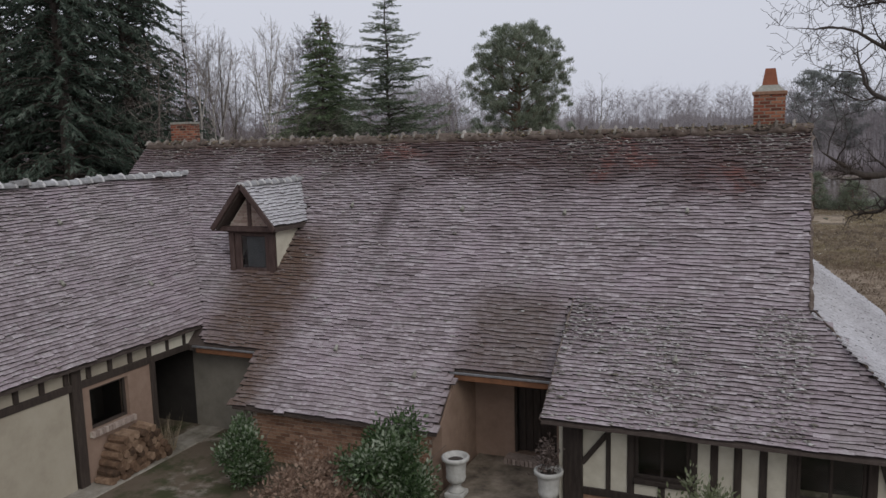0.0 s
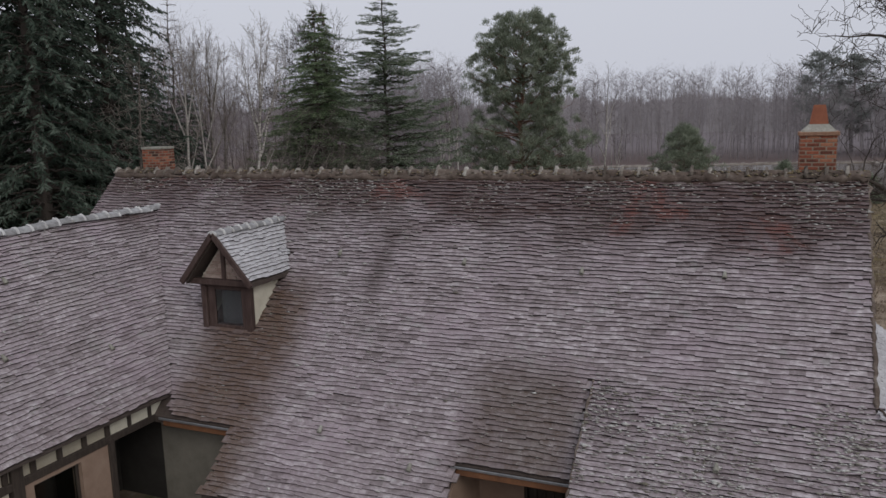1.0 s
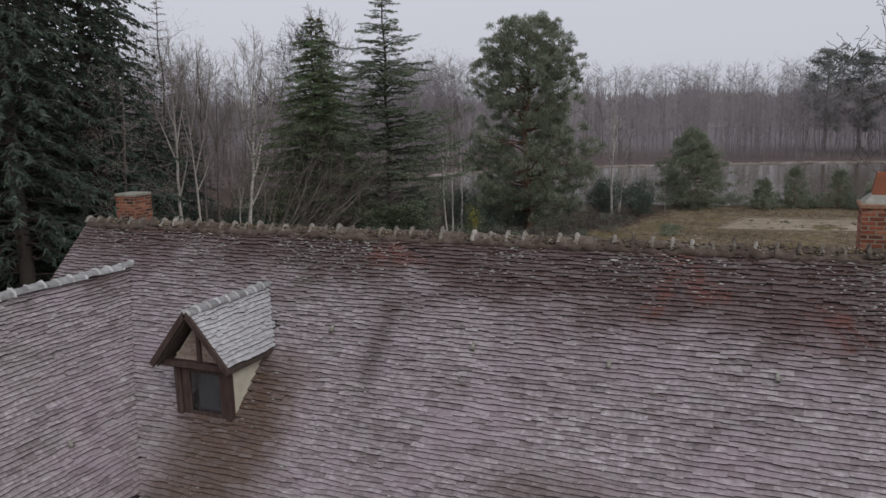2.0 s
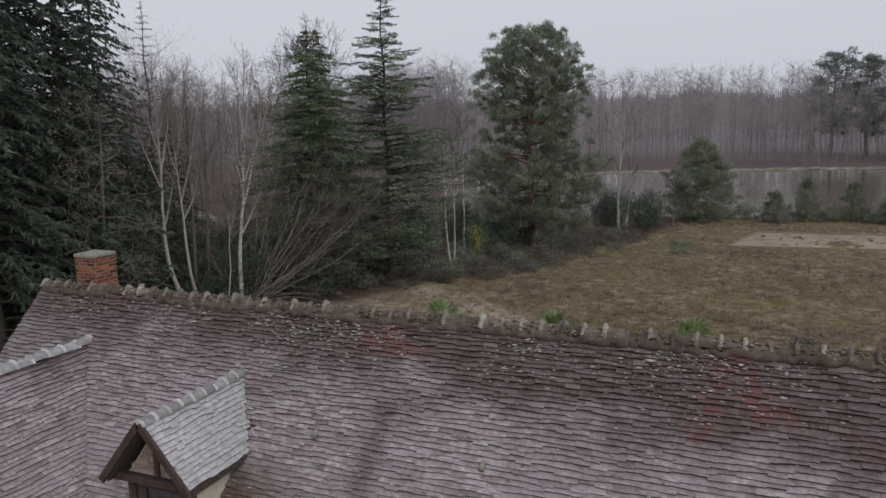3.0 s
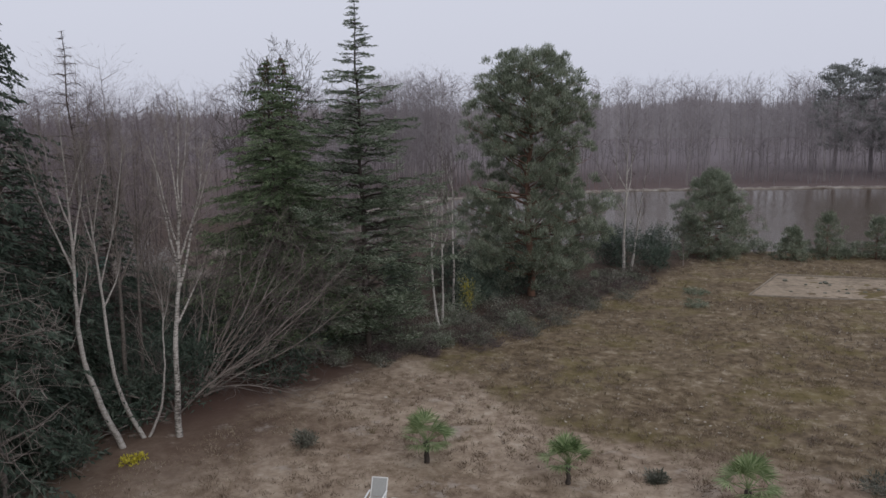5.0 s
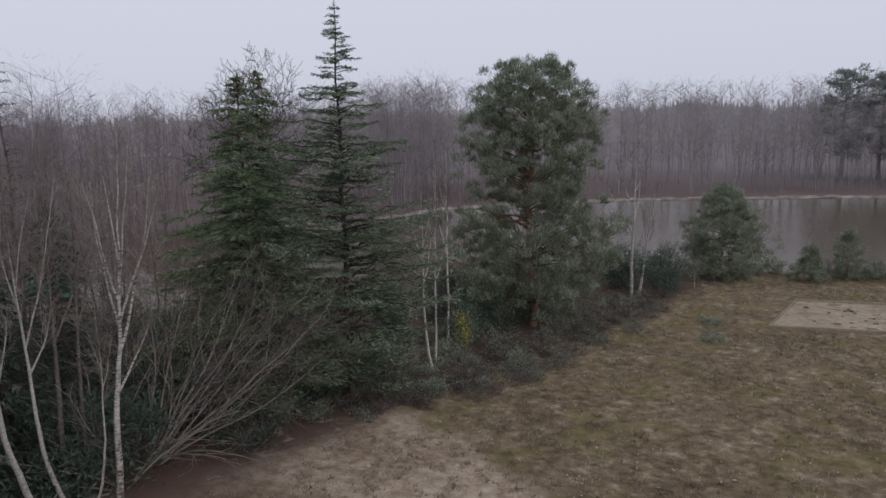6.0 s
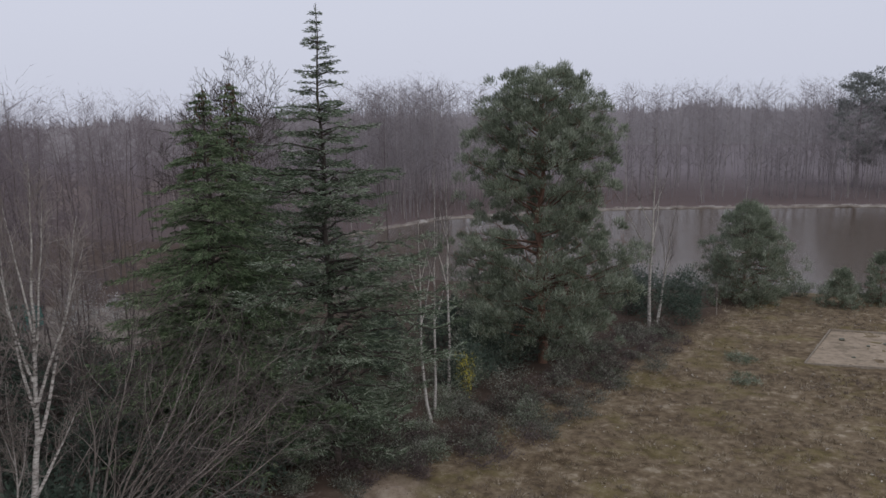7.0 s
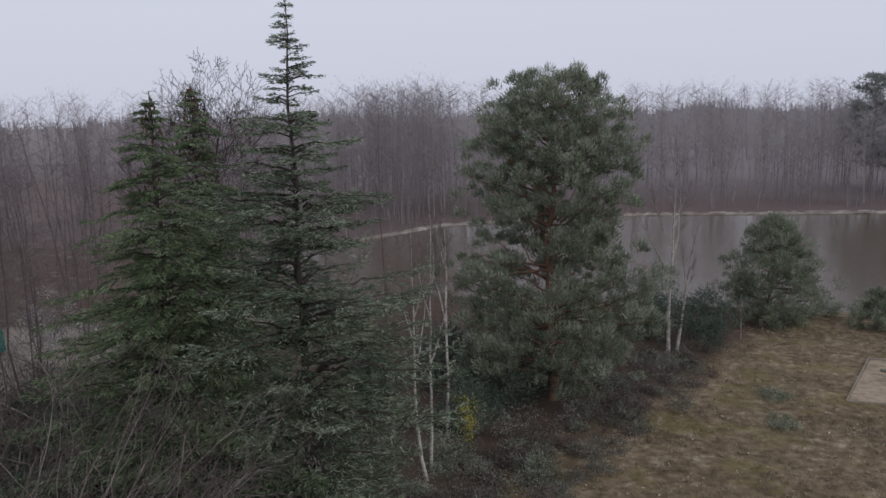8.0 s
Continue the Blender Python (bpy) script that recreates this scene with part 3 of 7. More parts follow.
M_WATER = bpy.data.materials.new("brown_lake_water")
M_WATER.use_nodes = True
_nt = M_WATER.node_tree
_b = _nt.nodes["Principled BSDF"]
_b.inputs["Base Color"].default_value = (0.088, 0.066, 0.048, 1)
_b.inputs["Roughness"].default_value = 0.16
_b.inputs["IOR"].default_value = 1.33
_b.inputs["Specular IOR Level"].default_value = 0.16
_n = _nt.nodes.new("ShaderNodeTexNoise")
_n.inputs["Scale"].default_value = 1.2
_g = _nt.nodes.new("ShaderNodeNewGeometry")
_p = _nt.nodes.new("ShaderNodeBump")
_p.inputs["Strength"].default_value, _p.inputs["Distance"].default_value = 0.03, 0.03
_nt.links.new(_g.outputs["Position"], _n.inputs["Vector"])
_nt.links.new(_n.outputs["Fac"], _p.inputs["Height"])
_nt.links.new(_p.outputs[0], _b.inputs["Normal"])
wv = [(-70, 80, LAKE_Z), (124, 80, LAKE_Z), (124, 168, LAKE_Z), (-70, 168, LAKE_Z)]
water = put("water", mesh_np("water", wv, [(0, 1, 2, 3)]), M_WATER, kind="structure")
tagged(water, "still brown water of the lake", "lake")

# ---------------------------------------------------------------- farmhouse: shell
house = thing("farmhouse", "long low half-timbered farmhouse with old mossy plain-tile roof", "house")
RIDGE_Y, RIDGE_Z, PITCH = 17.8, 6.46, 0.955          # main roof
EAVE_Y, CAT_Y = 13.2, 12.25
X_W, X_E = -17.05, 0.58
CAT0, CAT1, STEP_X = -10.1, -5.55, -3.55             # low catslide, step of the flared roof
WING_X, WING_Z, WING_P = -15.05, 5.63, 1.0          # wing roof
WING_EAVE, WING_END = -11.84, 3.0
FL_Y, FL_Z, FL_P, FL_EAVE = 14.45, 3.30, 0.685, 12.12  # flared roof
LEAN_P = 0.77


def main_z(y):
    return RIDGE_Z - PITCH * abs(RIDGE_Y - y)


def wing_z(x):
    return WING_Z - WING_P * abs(x - WING_X)


def flare_z(y):
    return FL_Z - FL_P * (FL_Y - y)


def slab(y0, y1, zf, thick=0.13):
    return [(y0, zf(y0)), (y1, zf(y1)), (y1, zf(y1) - thick), (y0, zf(y0) - thick)]


D = 0.03   # boards lie under the tiles
roof = part("roof", prism_np(slab(EAVE_Y, RIDGE_Y, lambda y: main_z(y) - D), 0, X_W, X_E), M_BOARD, house, "mossy plain-tile roof over dark boards")
part("roof_boarding", prism_np(slab(RIDGE_Y, 22.4, lambda y: main_z(y) - D), 0, X_W, X_E), M_BOARD, roof)
part("roof_boarding", prism_np(slab(CAT_Y, EAVE_Y, lambda y: main_z(y) - D, 0.05), 0, CAT0, CAT1), M_BOARD, roof)
bm = bmesh.new()
hipx = X_E + 0.03
top = [bm.verts.new(p) for p in ((STEP_X, FL_EAVE, flare_z(FL_EAVE) - D), (2.42, FL_EAVE, flare_z(FL_EAVE) - D), (hipx, FL_Y, FL_Z - D), (STEP_X, FL_Y, FL_Z - D))]
f = bm.faces.new(top)
ext = bmesh.ops.extrude_face_region(bm, geom=[f])
bmesh.ops.translate(bm, verts=[v for v in ext["geom"] if isinstance(v, bmesh.types.BMVert)], vec=(0, 0, -0.05))
bmesh.ops.recalc_face_normals(bm, faces=bm.faces[:])
part("roof_boarding", bm, M_BOARD, roof)
bm = bmesh.new()
zl = FL_Z - LEAN_P * (2.42 - hipx) - D
top = [bm.verts.new(p) for p in ((hipx, FL_Y, FL_Z - D), (2.42, FL_EAVE, zl), (2.42, 21.6, zl), (hipx, 21.6, FL_Z - D))]
f = bm.faces.new(top)
ext = bmesh.ops.extrude_face_region(bm, geom=[f])
bmesh.ops.translate(bm, verts=[v for v in ext["geom"] if isinstance(v, bmesh.types.BMVert)], vec=(0, 0, -0.12))
bmesh.ops.recalc_face_normals(bm, faces=bm.faces[:])
part("roof_boarding", bm, M_BOARD, roof)
part("roof_boarding", prism_np([(x, wing_z(x) - D) for x in (-18.3, WING_X, WING_EAVE)] + [(x, wing_z(x) - D - 0.05) for x in (WING_EAVE, WING_X, -18.3)], 1, WING_END, 16.95), M_BOARD, roof)

# walls: gables, front, recesses, wing
gable = [(13.7, -0.4), (22.0, -0.4), (22.0, main_z(22.0) - 0.25), (RIDGE_Y, RIDGE_Z - 0.3), (13.7, main_z(13.7) - 0.25)]
part("wall", prism_np(gable, 0, 0.18, 0.44), M_CREAM, house)
part("wall", prism_np(gable, 0, -16.9, -16.6), M_CREAM, house)
part("wall", box_bm(-16.6, 0.18, 21.7, 22.0, -0.4, 2.3, 0), M_CREAM, house)


def wall_with_hole(a0, a1, z0, z1, hole, deep0, deep1, along, mat, label=""):
    """A wall along x or y with one opening through it."""
    h0, h1, b, t = hole
    for u0, u1, w0, w1 in ((a0, h0, z0, z1), (h1, a1, z0, z1), (h0, h1, z0, b), (h0, h1, t, z1)):
        if u1 - u0 > 0.01 and w1 - w0 > 0.01:
            bm = box_bm(u0, u1, deep0, deep1, w0, w1, 0) if along == "x" else box_bm(deep0, deep1, u0, u1, w0, w1, 0)
            part("wall", bm, mat, house, label)


part("wall", box_bm(-11.999, -10.021, 13.6, 13.8, -0.2, 2.2, 0), M_SHADEWALL, house, "rendered wall of the recess, coloured darker for its shade")
wall_with_hole(-5.549, -3.3, -0.2, 2.8, (-4.72, -3.85, 0.12, 2.12), 14.25, 14.5, "x", M_OCHRE, "ochre rendered porch wall")
part("wall", prism_np([(12.5, -0.3), (14.3, -0.3), (14.3, main_z(14.3) - 0.2), (12.5, main_z(12.5) - 0.2)], 0, -10.02, -9.8), M_SHADEWALL, house)
part("wall", prism_np([(12.5, -0.3), (14.3, -0.3), (14.3, main_z(14.3) - 0.2), (12.5, main_z(12.5) - 0.2)], 0, -5.75, -5.55), M_OCHRE, house)
part("wall", prism_np([(12.72, -0.5), (14.4, -0.5), (14.4, flare_z(14.4) - 0.25), (12.72, flare_z(12.72) - 0.25)], 0, -3.4, -3.18), M_CREAM, house)
# brick wall under the low catslide
brick_wall = part("wall", box_bm(-9.8, -5.75, 12.52, 12.68, -0.3, main_z(12.52) - 0.17, 0), M_MORTAR, house, "low brick wall under the catslide")
bv, bq = [], []
cube_q = np.array([(0, 1, 2, 3), (7, 6, 5, 4), (0, 4, 5, 1), (1, 5, 6, 2), (2, 6, 7, 3), (3, 7, 4, 0)])


def cube_v(x0, x1, y0, y1, z0, z1):
    return [(x0, y0, z0), (x0, y1, z0), (x1, y1, z0), (x1, y0, z0), (x0, y0, z1), (x0, y1, z1), (x1, y1, z1), (x1, y0, z1)]


for row in range(15):
    z0 = -0.05 + row * 0.072
    x = -9.8 + (0.11 if row % 2 else 0.0)
    while x < -5.85:
        bv.append(cube_v(x + 0.006, min(x + 0.214, -5.76), 12.502 + 0.006 * RNG.random(), 12.53, z0 + 0.006, z0 + 0.064))
        x += 0.222
bv = np.array(bv).reshape(-1, 3)
bq = (np.arange(len(bv) // 8)[:, None, None] * 8 + cube_q[None]).reshape(-1, 4)
put("bricks", mesh_np("bricks", bv, bq, flat=True), M_BRICK, brick_wall, "weathered red bricks in lime mortar", "stuff")

# wing wall: post, cream panel, window, logs recess, dark doorway
WX = -12.0
wall_with_hole(10.25, 12.12, -0.2, 2.0, (10.46, 11.42, 1.02, 1.84), WX - 0.25, WX, "y", M_OCHRE, "ochre rendered wall of the wing")
part("wall", box_bm(WX - 0.25, WX, WING_END + 0.3, 10.0, -0.2, 1.95, 0), M_SHADECREAM, house, "cream rendered panel of the wing, dulled for eave shade")
part("wall", box_bm(WX - 0.25, WX, 13.62, 14.3, -0.2, 2.35, 0), M_SHADEWALL, house)
part("wall", box_bm(WX - 0.25, WX, 12.12, 13.62, 1.95, 2.5, 0), M_CREAM, house)
part("wall", box_bm(-18.0, -17.75, WING_END + 0.3, 17.0, -0.2, 2.6, 0), M_CREAM, house)
part("wall", prism_np([(-17.75, -0.2), (WX - 0.25, -0.2), (WX - 0.25, 2.5), (WING_X, WING_Z - 0.4), (-17.75, 2.6)], 1, WING_END + 0.3, WING_END + 0.55), M_CREAM, house)
part("beam", box_bm(WX - 0.1, WX + 0.03, WING_END + 0.3, 13.9, 1.92, 2.06), M_TIMBER, house, "dark wall plate of the wing")
part("post", box_bm(WX - 0.12, WX + 0.05, 10.06, 10.27, -0.1, 2.35), M_TIMBER, house)
part("post", box_bm(WX - 0.12, WX + 0.04, 12.02, 12.16, -0.1, 2.0), M_TIMBER, house)
part("wall", box_bm(WX - 0.22, WX - 0.03, WING_END + 0.3, 13.9, 2.06, 2.42, 0), M_SHADECREAM, house, "cream infill between the rafter feet, dulled for eave shade")
y = 4.2
while y < 13.7:
    part("stud", box_bm(WX - 0.1, WX + 0.02, y, y + 0.1, 2.06, 2.40), M_TIMBER, house)
    y += 0.52
part("post", box_bm(WX - 0.12, WX + 0.04, 7.0, 7.22, -0.1, 2.0), M_TIMBER, house)
M_GLASS = bpy.data.materials.new("window_glass")
M_GLASS.use_nodes = True
_b = M_GLASS.node_tree.nodes["Principled BSDF"]
_b.inputs["Base Color"].default_value = (0.8, 0.84, 0.86, 1)
_b.inputs["Roughness"].default_value = 0.03
_b.inputs["Transmission Weight"].default_value = 1.0
_b.inputs["IOR"].default_value = 1.45
M_SILL = material("pale_sill_brick", [(0.3, (0.24, 0.18, 0.15)), (0.7, (0.44, 0.36, 0.31))], scale=12, rough=0.9, obj=0.3)
# near-black base colour in place of the darkness indoors
M_DARKROOM = material("painted_unlit_interior", [(0.3, (0.02, 0.017, 0.015)), (0.7, (0.045, 0.04, 0.036))], scale=2, rough=0.9, bump=0)


def window(along, a0, a1, z0, z1, plane, inward, parent, mullions=1):
    """A timber window: frame, sash bars and panes, set in an opening; a near-black board behind stands in for the unlit
    room.
    """
    def bx(u0, u1, d0, d1, w0, w1, bev=0.008):
        lo, hi = sorted((plane + inward * d0, plane + inward * d1))
        return box_bm(u0, u1, lo, hi, w0, w1, bev) if along == "x" else box_bm(lo, hi, u0, u1, w0, w1, bev)
    win = part("window", bx(a0, a1, 0.02, 0.09, z0, z0 + 0.06), M_TIMBER, parent, "dark timber window")
    part("frame", bx(a0, a1, 0.02, 0.09, z1 - 0.06, z1), M_TIMBER, win)
    part("frame", bx(a0, a0 + 0.06, 0.02, 0.09, z0 + 0.06, z1 - 0.06), M_TIMBER, win)
    part("frame", bx(a1 - 0.06, a1, 0.02, 0.09, z0 + 0.06, z1 - 0.06), M_TIMBER, win)
    step = (a1 - a0) / (mullions + 1)
    for i in range(mullions):
        c = a0 + step * (i + 1)
        part("glazing_bar", bx(c - 0.025, c + 0.025, 0.025, 0.08, z0 + 0.06, z1 - 0.06), M_TIMBER, win)
    for i in range(mullions + 1):
        part("pane", bx(a0 + step * i + 0.03, a0 + step * (i + 1) - 0.03, 0.05, 0.056, z0 + 0.06, z1 - 0.06, 0), M_GLASS, win, "dark reflecting pane")
    part("dark_backing", bx(a0 - 0.2, a1 + 0.2, 0.9, 0.94, z0 - 0.2, z1 + 0.2, 0), M_DARKROOM, win, "near-black board standing in for the unlit room")
    return win


window("y", 10.46, 11.42, 1.02, 1.84, WX - 0.06, -1, house, 0)
part("sill", box_bm(WX - 0.05, WX + 0.05, 10.38, 11.5, 0.90, 1.0), M_MORTAR, house, "mortar bed of the brick sill")
for i in range(14):
    part("sill_brick", box_bm(WX - 0.03, WX + 0.09, 10.39 + i * 0.08, 10.455 + i * 0.08, 0.90, 1.018, 0.006), M_SILL, house)


def door(along, a0, a1, z0, z1, plane, inward):
    def bx(u0, u1, d0, d1, w0, w1, bev=0.008):
        lo, hi = sorted((plane + inward * d0, plane + inward * d1))
        return box_bm(u0, u1, lo, hi, w0, w1, bev) if along == "x" else box_bm(lo, hi, u0, u1, w0, w1, bev)
    leaf = part("door", bx(a0, a1, 0.16, 0.2, z0, z1), M_TIMBER, house, "dark planked wooden door")
    n = max(3, round((a1 - a0) / 0.16))
    for i in range(n):
        w = (a1 - a0 - 0.1) / n
        part("plank", bx(a0 + 0.05 + i * w + 0.006, a0 + 0.05 + (i + 1) * w - 0.006, 0.13, 0.158, z0 + 0.02, z1 - 0.06), M_TIMBER, leaf)
    part("frame", bx(a0 - 0.02, a0 + 0.05, 0.02, 0.13, z0, z1), M_TIMBER, leaf)
    part("frame", bx(a1 - 0.05, a1 + 0.02, 0.02, 0.13, z0, z1), M_TIMBER, leaf)
    part("handle", bx(a1 - 0.14, a1 - 0.11, 0.07, 0.128, z0 + 0.95, z0 + 1.1), M_ZINC, leaf)


# passage panels carry the indoor darkness in their colour
part("doorway_back", box_bm(WX - 1.6, WX - 1.5, 11.9, 13.9, -0.1, 2.4, 0), M_DARKROOM, house, "near-black panel standing in for the unlit passage")
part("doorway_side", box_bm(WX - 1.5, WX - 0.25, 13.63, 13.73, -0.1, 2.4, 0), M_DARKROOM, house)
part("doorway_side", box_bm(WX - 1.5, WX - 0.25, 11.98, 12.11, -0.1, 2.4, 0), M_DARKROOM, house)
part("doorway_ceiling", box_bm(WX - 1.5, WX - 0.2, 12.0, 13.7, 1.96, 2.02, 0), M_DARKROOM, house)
door("x", -4.72, -3.85, 0.12, 2.12, 14.25, 1)
part("door_step", box_bm(-4.85, -3.7, 13.95, 14.25, -0.1, 0.11), M_SILL, house, "brick step at the porch door")
for i in range(13):
    part("step_brick", box_bm(-4.84 + i * 0.087, -4.77 + i * 0.087, 13.90, 13.95, -0.02, 0.115, 0.006), M_SILL, house)
# eaves beams and gutters over the recesses
for x0, x1 in ((-11.75, -10.1), (-5.55, STEP_X)):
    ez = main_z(EAVE_Y)
    part("eaves_beam", box_bm(x0, x1, EAVE_Y - 0.035, EAVE_Y - 0.004, ez - 0.20, ez - 0.055), M_RUST, house, "orange-brown eaves board")
    part("eaves_strip", box_bm(x0 - 0.08, x1 + 0.03, EAVE_Y - 0.07, EAVE_Y - 0.037, ez - 0.075, ez - 0.03, 0.006), M_ZINC, house, "pale metal drip strip")

# half-timbered front under the flared roof
FY = 12.72
part("wall", box_bm(-3.3, 1.9, FY + 0.04, FY + 0.24, -0.7, 0.2, 0), M_BRICK, house, "brick plinth below the timber frame")
zt = flare_z(FY) - 0.10
panels = [(-3.06, -2.68), (-2.62, -2.32), (-1.18, -0.98), (-0.84, -0.62), (-0.48, -0.24), (-0.10, 0.16), (1.42, 1.9)]
for x0, x1 in [(a + 0.1, b + 0.1) for a, b in panels]:
    part("infill_panel", box_bm(x0 - 0.02, x1 + 0.02, FY + 0.03, FY + 0.2, 0.34, zt, 0), M_CREAM, house, "cream plaster infill")
part("sill_beam", box_bm(-3.3, 1.9, FY, FY + 0.2, 0.2, 0.34), M_TIMBER, house)
part("wall_plate", box_bm(-3.3, 1.9, FY + 0.05, FY + 0.2, zt - 0.06, zt + 0.01), M_TIMBER, house)
part("post", box_bm(-3.32, -2.98, FY - 0.06, FY + 0.22, -0.4, zt), M_TIMBER, house, "stout corner post")
for x0, x1 in ((-2.58, -2.50), (-2.22, -2.1), (-1.20, -1.08), (-0.88, -0.76), (-0.52, -0.4), (-0.14, -0.02), (0.26, 0.4), (1.38, 1.52)):
    part("stud", box_bm(x0, x1, FY, FY + 0.18, 0.34, zt), M_TIMBER, house)
part("brace", beam_bm((-2.99, FY - 0.012, 0.34 + 0.26 * (zt - 0.34)), (-2.12, FY - 0.012, zt - 0.07), 0.09, 0.05), M_TIMBER, house)
part("brace", beam_bm((1.86, FY + 0.01, 0.45), (1.40, FY + 0.01, zt - 0.02), 0.09, 0.06), M_TIMBER, house)
for x0, x1 in ((-2.1, -1.20), (0.4, 1.38)):
    window("x", x0, x1, 0.64, zt - 0.02, FY + 0.02, 1, house, 1)
    part("sill", box_bm(x0, x1, FY - 0.05, FY + 0.16, 0.55, 0.64), M_TIMBER, house)
    part("stud", box_bm((x0 + x1) / 2 - 0.06, (x0 + x1) / 2 + 0.06, FY, FY + 0.18, 0.34, 0.55), M_TIMBER, house)
    part("infill_panel", box_bm(x0, x1, FY + 0.03, FY + 0.2, 0.34, 0.55, 0), M_CREAM, house)

# ---------------------------------------------------------------- roof tiles
TILE_W, GAUGE = 0.235, 0.088


def sag(x, y):
    return 0.035 * noise.noise((x * 0.35, y * 0.35, 5.0)) + 0.014 * noise.noise((x * 1.2, y * 1.2, 9.0))


def lay_tiles(origin, along, up, width, height, keep, rng, gauge=GAUGE, tile_w=TILE_W, single=None):
    """Courses of plain tiles on a slope, each a thick slip lying on the one below. Returns vertices, quads and the poses of the tiles that stay single."""
    o, a, u = Vector(origin), Vector(along).normalized(), Vector(up).normalized()
    n = a.cross(u).normalized()
    if n.z < 0:
        n = -n
    verts, open_side, singles = [], [], []
    rows = int(height / gauge)
    cols = int(width / tile_w) + 2
    for r in range(rows + 1):
        shift = (r % 2) * tile_w / 2 + rng.normal(0, 0.012)
        drift = rng.normal(0, 0.004)
        laid = {}
        for c in range(-1, cols):
            s = c * tile_w + shift
            v = r * gauge
            mid = o + a * (s + tile_w / 2) + u * (v + gauge / 2)
            if s + tile_w < 0.05 or s > width - 0.05 or not keep(mid.x, mid.y, mid.z):
                continue
            c0, c1 = (o + a * q_ + u * (v + gauge / 2) for q_ in (s, s + tile_w))
            lift0, lift1 = sag(c0.x, c0.y + c0.x * 0.3), sag(c1.x, c1.y + c1.x * 0.3)
            (run0, bow0), (run1, bow1) = ((0.03 * noise.noise((q_ * 1.7, r * 2.3, 3.0)) + 0.012 * noise.noise((q_ * 6.0, r * 3.3, 1.0)), 0.009 * noise.noise((q_ * 1.3, r * 3.1, 8.0))) for q_ in (s, s + tile_w))
            odd = rng.random()
            wear = min(1.0, max(0.0, (mid.z - 4.6 + 0.5 * noise.noise((mid.x * 0.6, r * 0.3, 6.0))) / 0.8))
            worn = wear > 0.5
            loose = 0.025 < odd < (0.95 if worn else 0.8)
            slip = drift - (rng.uniform(0.012, 0.05) if odd < 0.025 else 0.0) + (rng.normal(0, 0.012 if worn else 0.0095) if loose else 0.0)
            tilt = rng.uniform(0.01, 0.03) if odd > 0.975 else (rng.uniform(-0.004, 0.009) if loose and worn else rng.uniform(-0.003, 0.008) if loose else 0.0)
            skew = rng.normal(0, 0.012) if odd > 0.96 else 0.0
            th = 0.034 + 0.006 * wear
            low0, low1 = th + 0.014 + bow0 + tilt + lift0, th + 0.014 + bow1 + tilt * rng.uniform(0.3, 1) + lift1
            high0, high1 = 0.002 + lift0, 0.002 + lift1
            high = (high0 + high1) / 2
            low = (low0 + low1) / 2
            length = gauge * 1.9
            e0, e1 = slip + run0, min(slip + length, height - v + 0.02)
            if e1 - e0 < 0.05:
                continue
            dy = run1 - run0 + skew
            yaw = dy / tile_w
            x0, x1 = max(s, 0.0), min(s + tile_w, width)
            if single is not None and single(mid.x, mid.y):
                m = Matrix((a, u, n)).transposed().to_4x4()
                m.translation = o + a * s + u * (v + e0) + n * (low - th)
                singles.append(m @ Matrix.Rotation(-math.atan2(low - high, length), 4, "X") @ Matrix.Rotation(yaw, 4, "Z"))
                continue
            q = []
            for (x, e, h) in ((x0, e0, low0), (x1, e0 + dy, low1), (x1, e1, high1), (x0, e1, high0), (x0, e0, low0 - th), (x1, e0 + dy, low1 - th), (x1, e1, high1 - th), (x0, e1, high0 - th)):
                q.append(o + a * x + u * (v + e) + n * h)
            laid[c] = len(verts)
            verts.append(q)
            open_side.append(odd < 0.5 or odd > 0.96 or worn)
        for c, k_ in laid.items():
            if c - 1 not in laid or c + 1 not in laid:
                open_side[k_] = True
    verts = np.array([[tuple(p) for p in q] for q in verts]).reshape(-1, 3) if verts else np.zeros((0, 3))
    k = np.arange(len(verts) // 8)[:, None, None] * 8
    sides = k[np.array(open_side, bool)] if len(open_side) else k
    quads = np.concatenate([(k + np.array([(0, 1, 2, 3), (4, 5, 1, 0)])[None]).reshape(-1, 4), (sides + np.array([(5, 6, 2, 1), (7, 4, 0, 3)])[None]).reshape(-1, 4)])
    return verts, quads, singles


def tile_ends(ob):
    """The lower ends of the tiles are near-black, painting each course's shadow line."""
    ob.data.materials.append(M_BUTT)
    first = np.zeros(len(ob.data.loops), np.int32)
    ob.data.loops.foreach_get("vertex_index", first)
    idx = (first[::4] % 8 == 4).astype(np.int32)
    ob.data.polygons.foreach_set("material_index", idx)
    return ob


def main_keep(x, y, z):
    if abs(x + 11.2) < 0.62 and 14.68 < y < 16.2:
        return False
    if x < WING_EAVE + 0.3 and wing_z(x) > z + 0.02:
        return False
    if x > STEP_X and y < FL_Y:
        return False
    if CAT0 < x < CAT1:
        return y > CAT_Y
    return y > EAVE_Y


def join(*sets):
    vs, qs, off = [], [], 0
    for v, q in sets:
        vs.append(v)
        qs.append(q + off)
        off += len(v)
    return np.concatenate(vs), np.concatenate(qs)


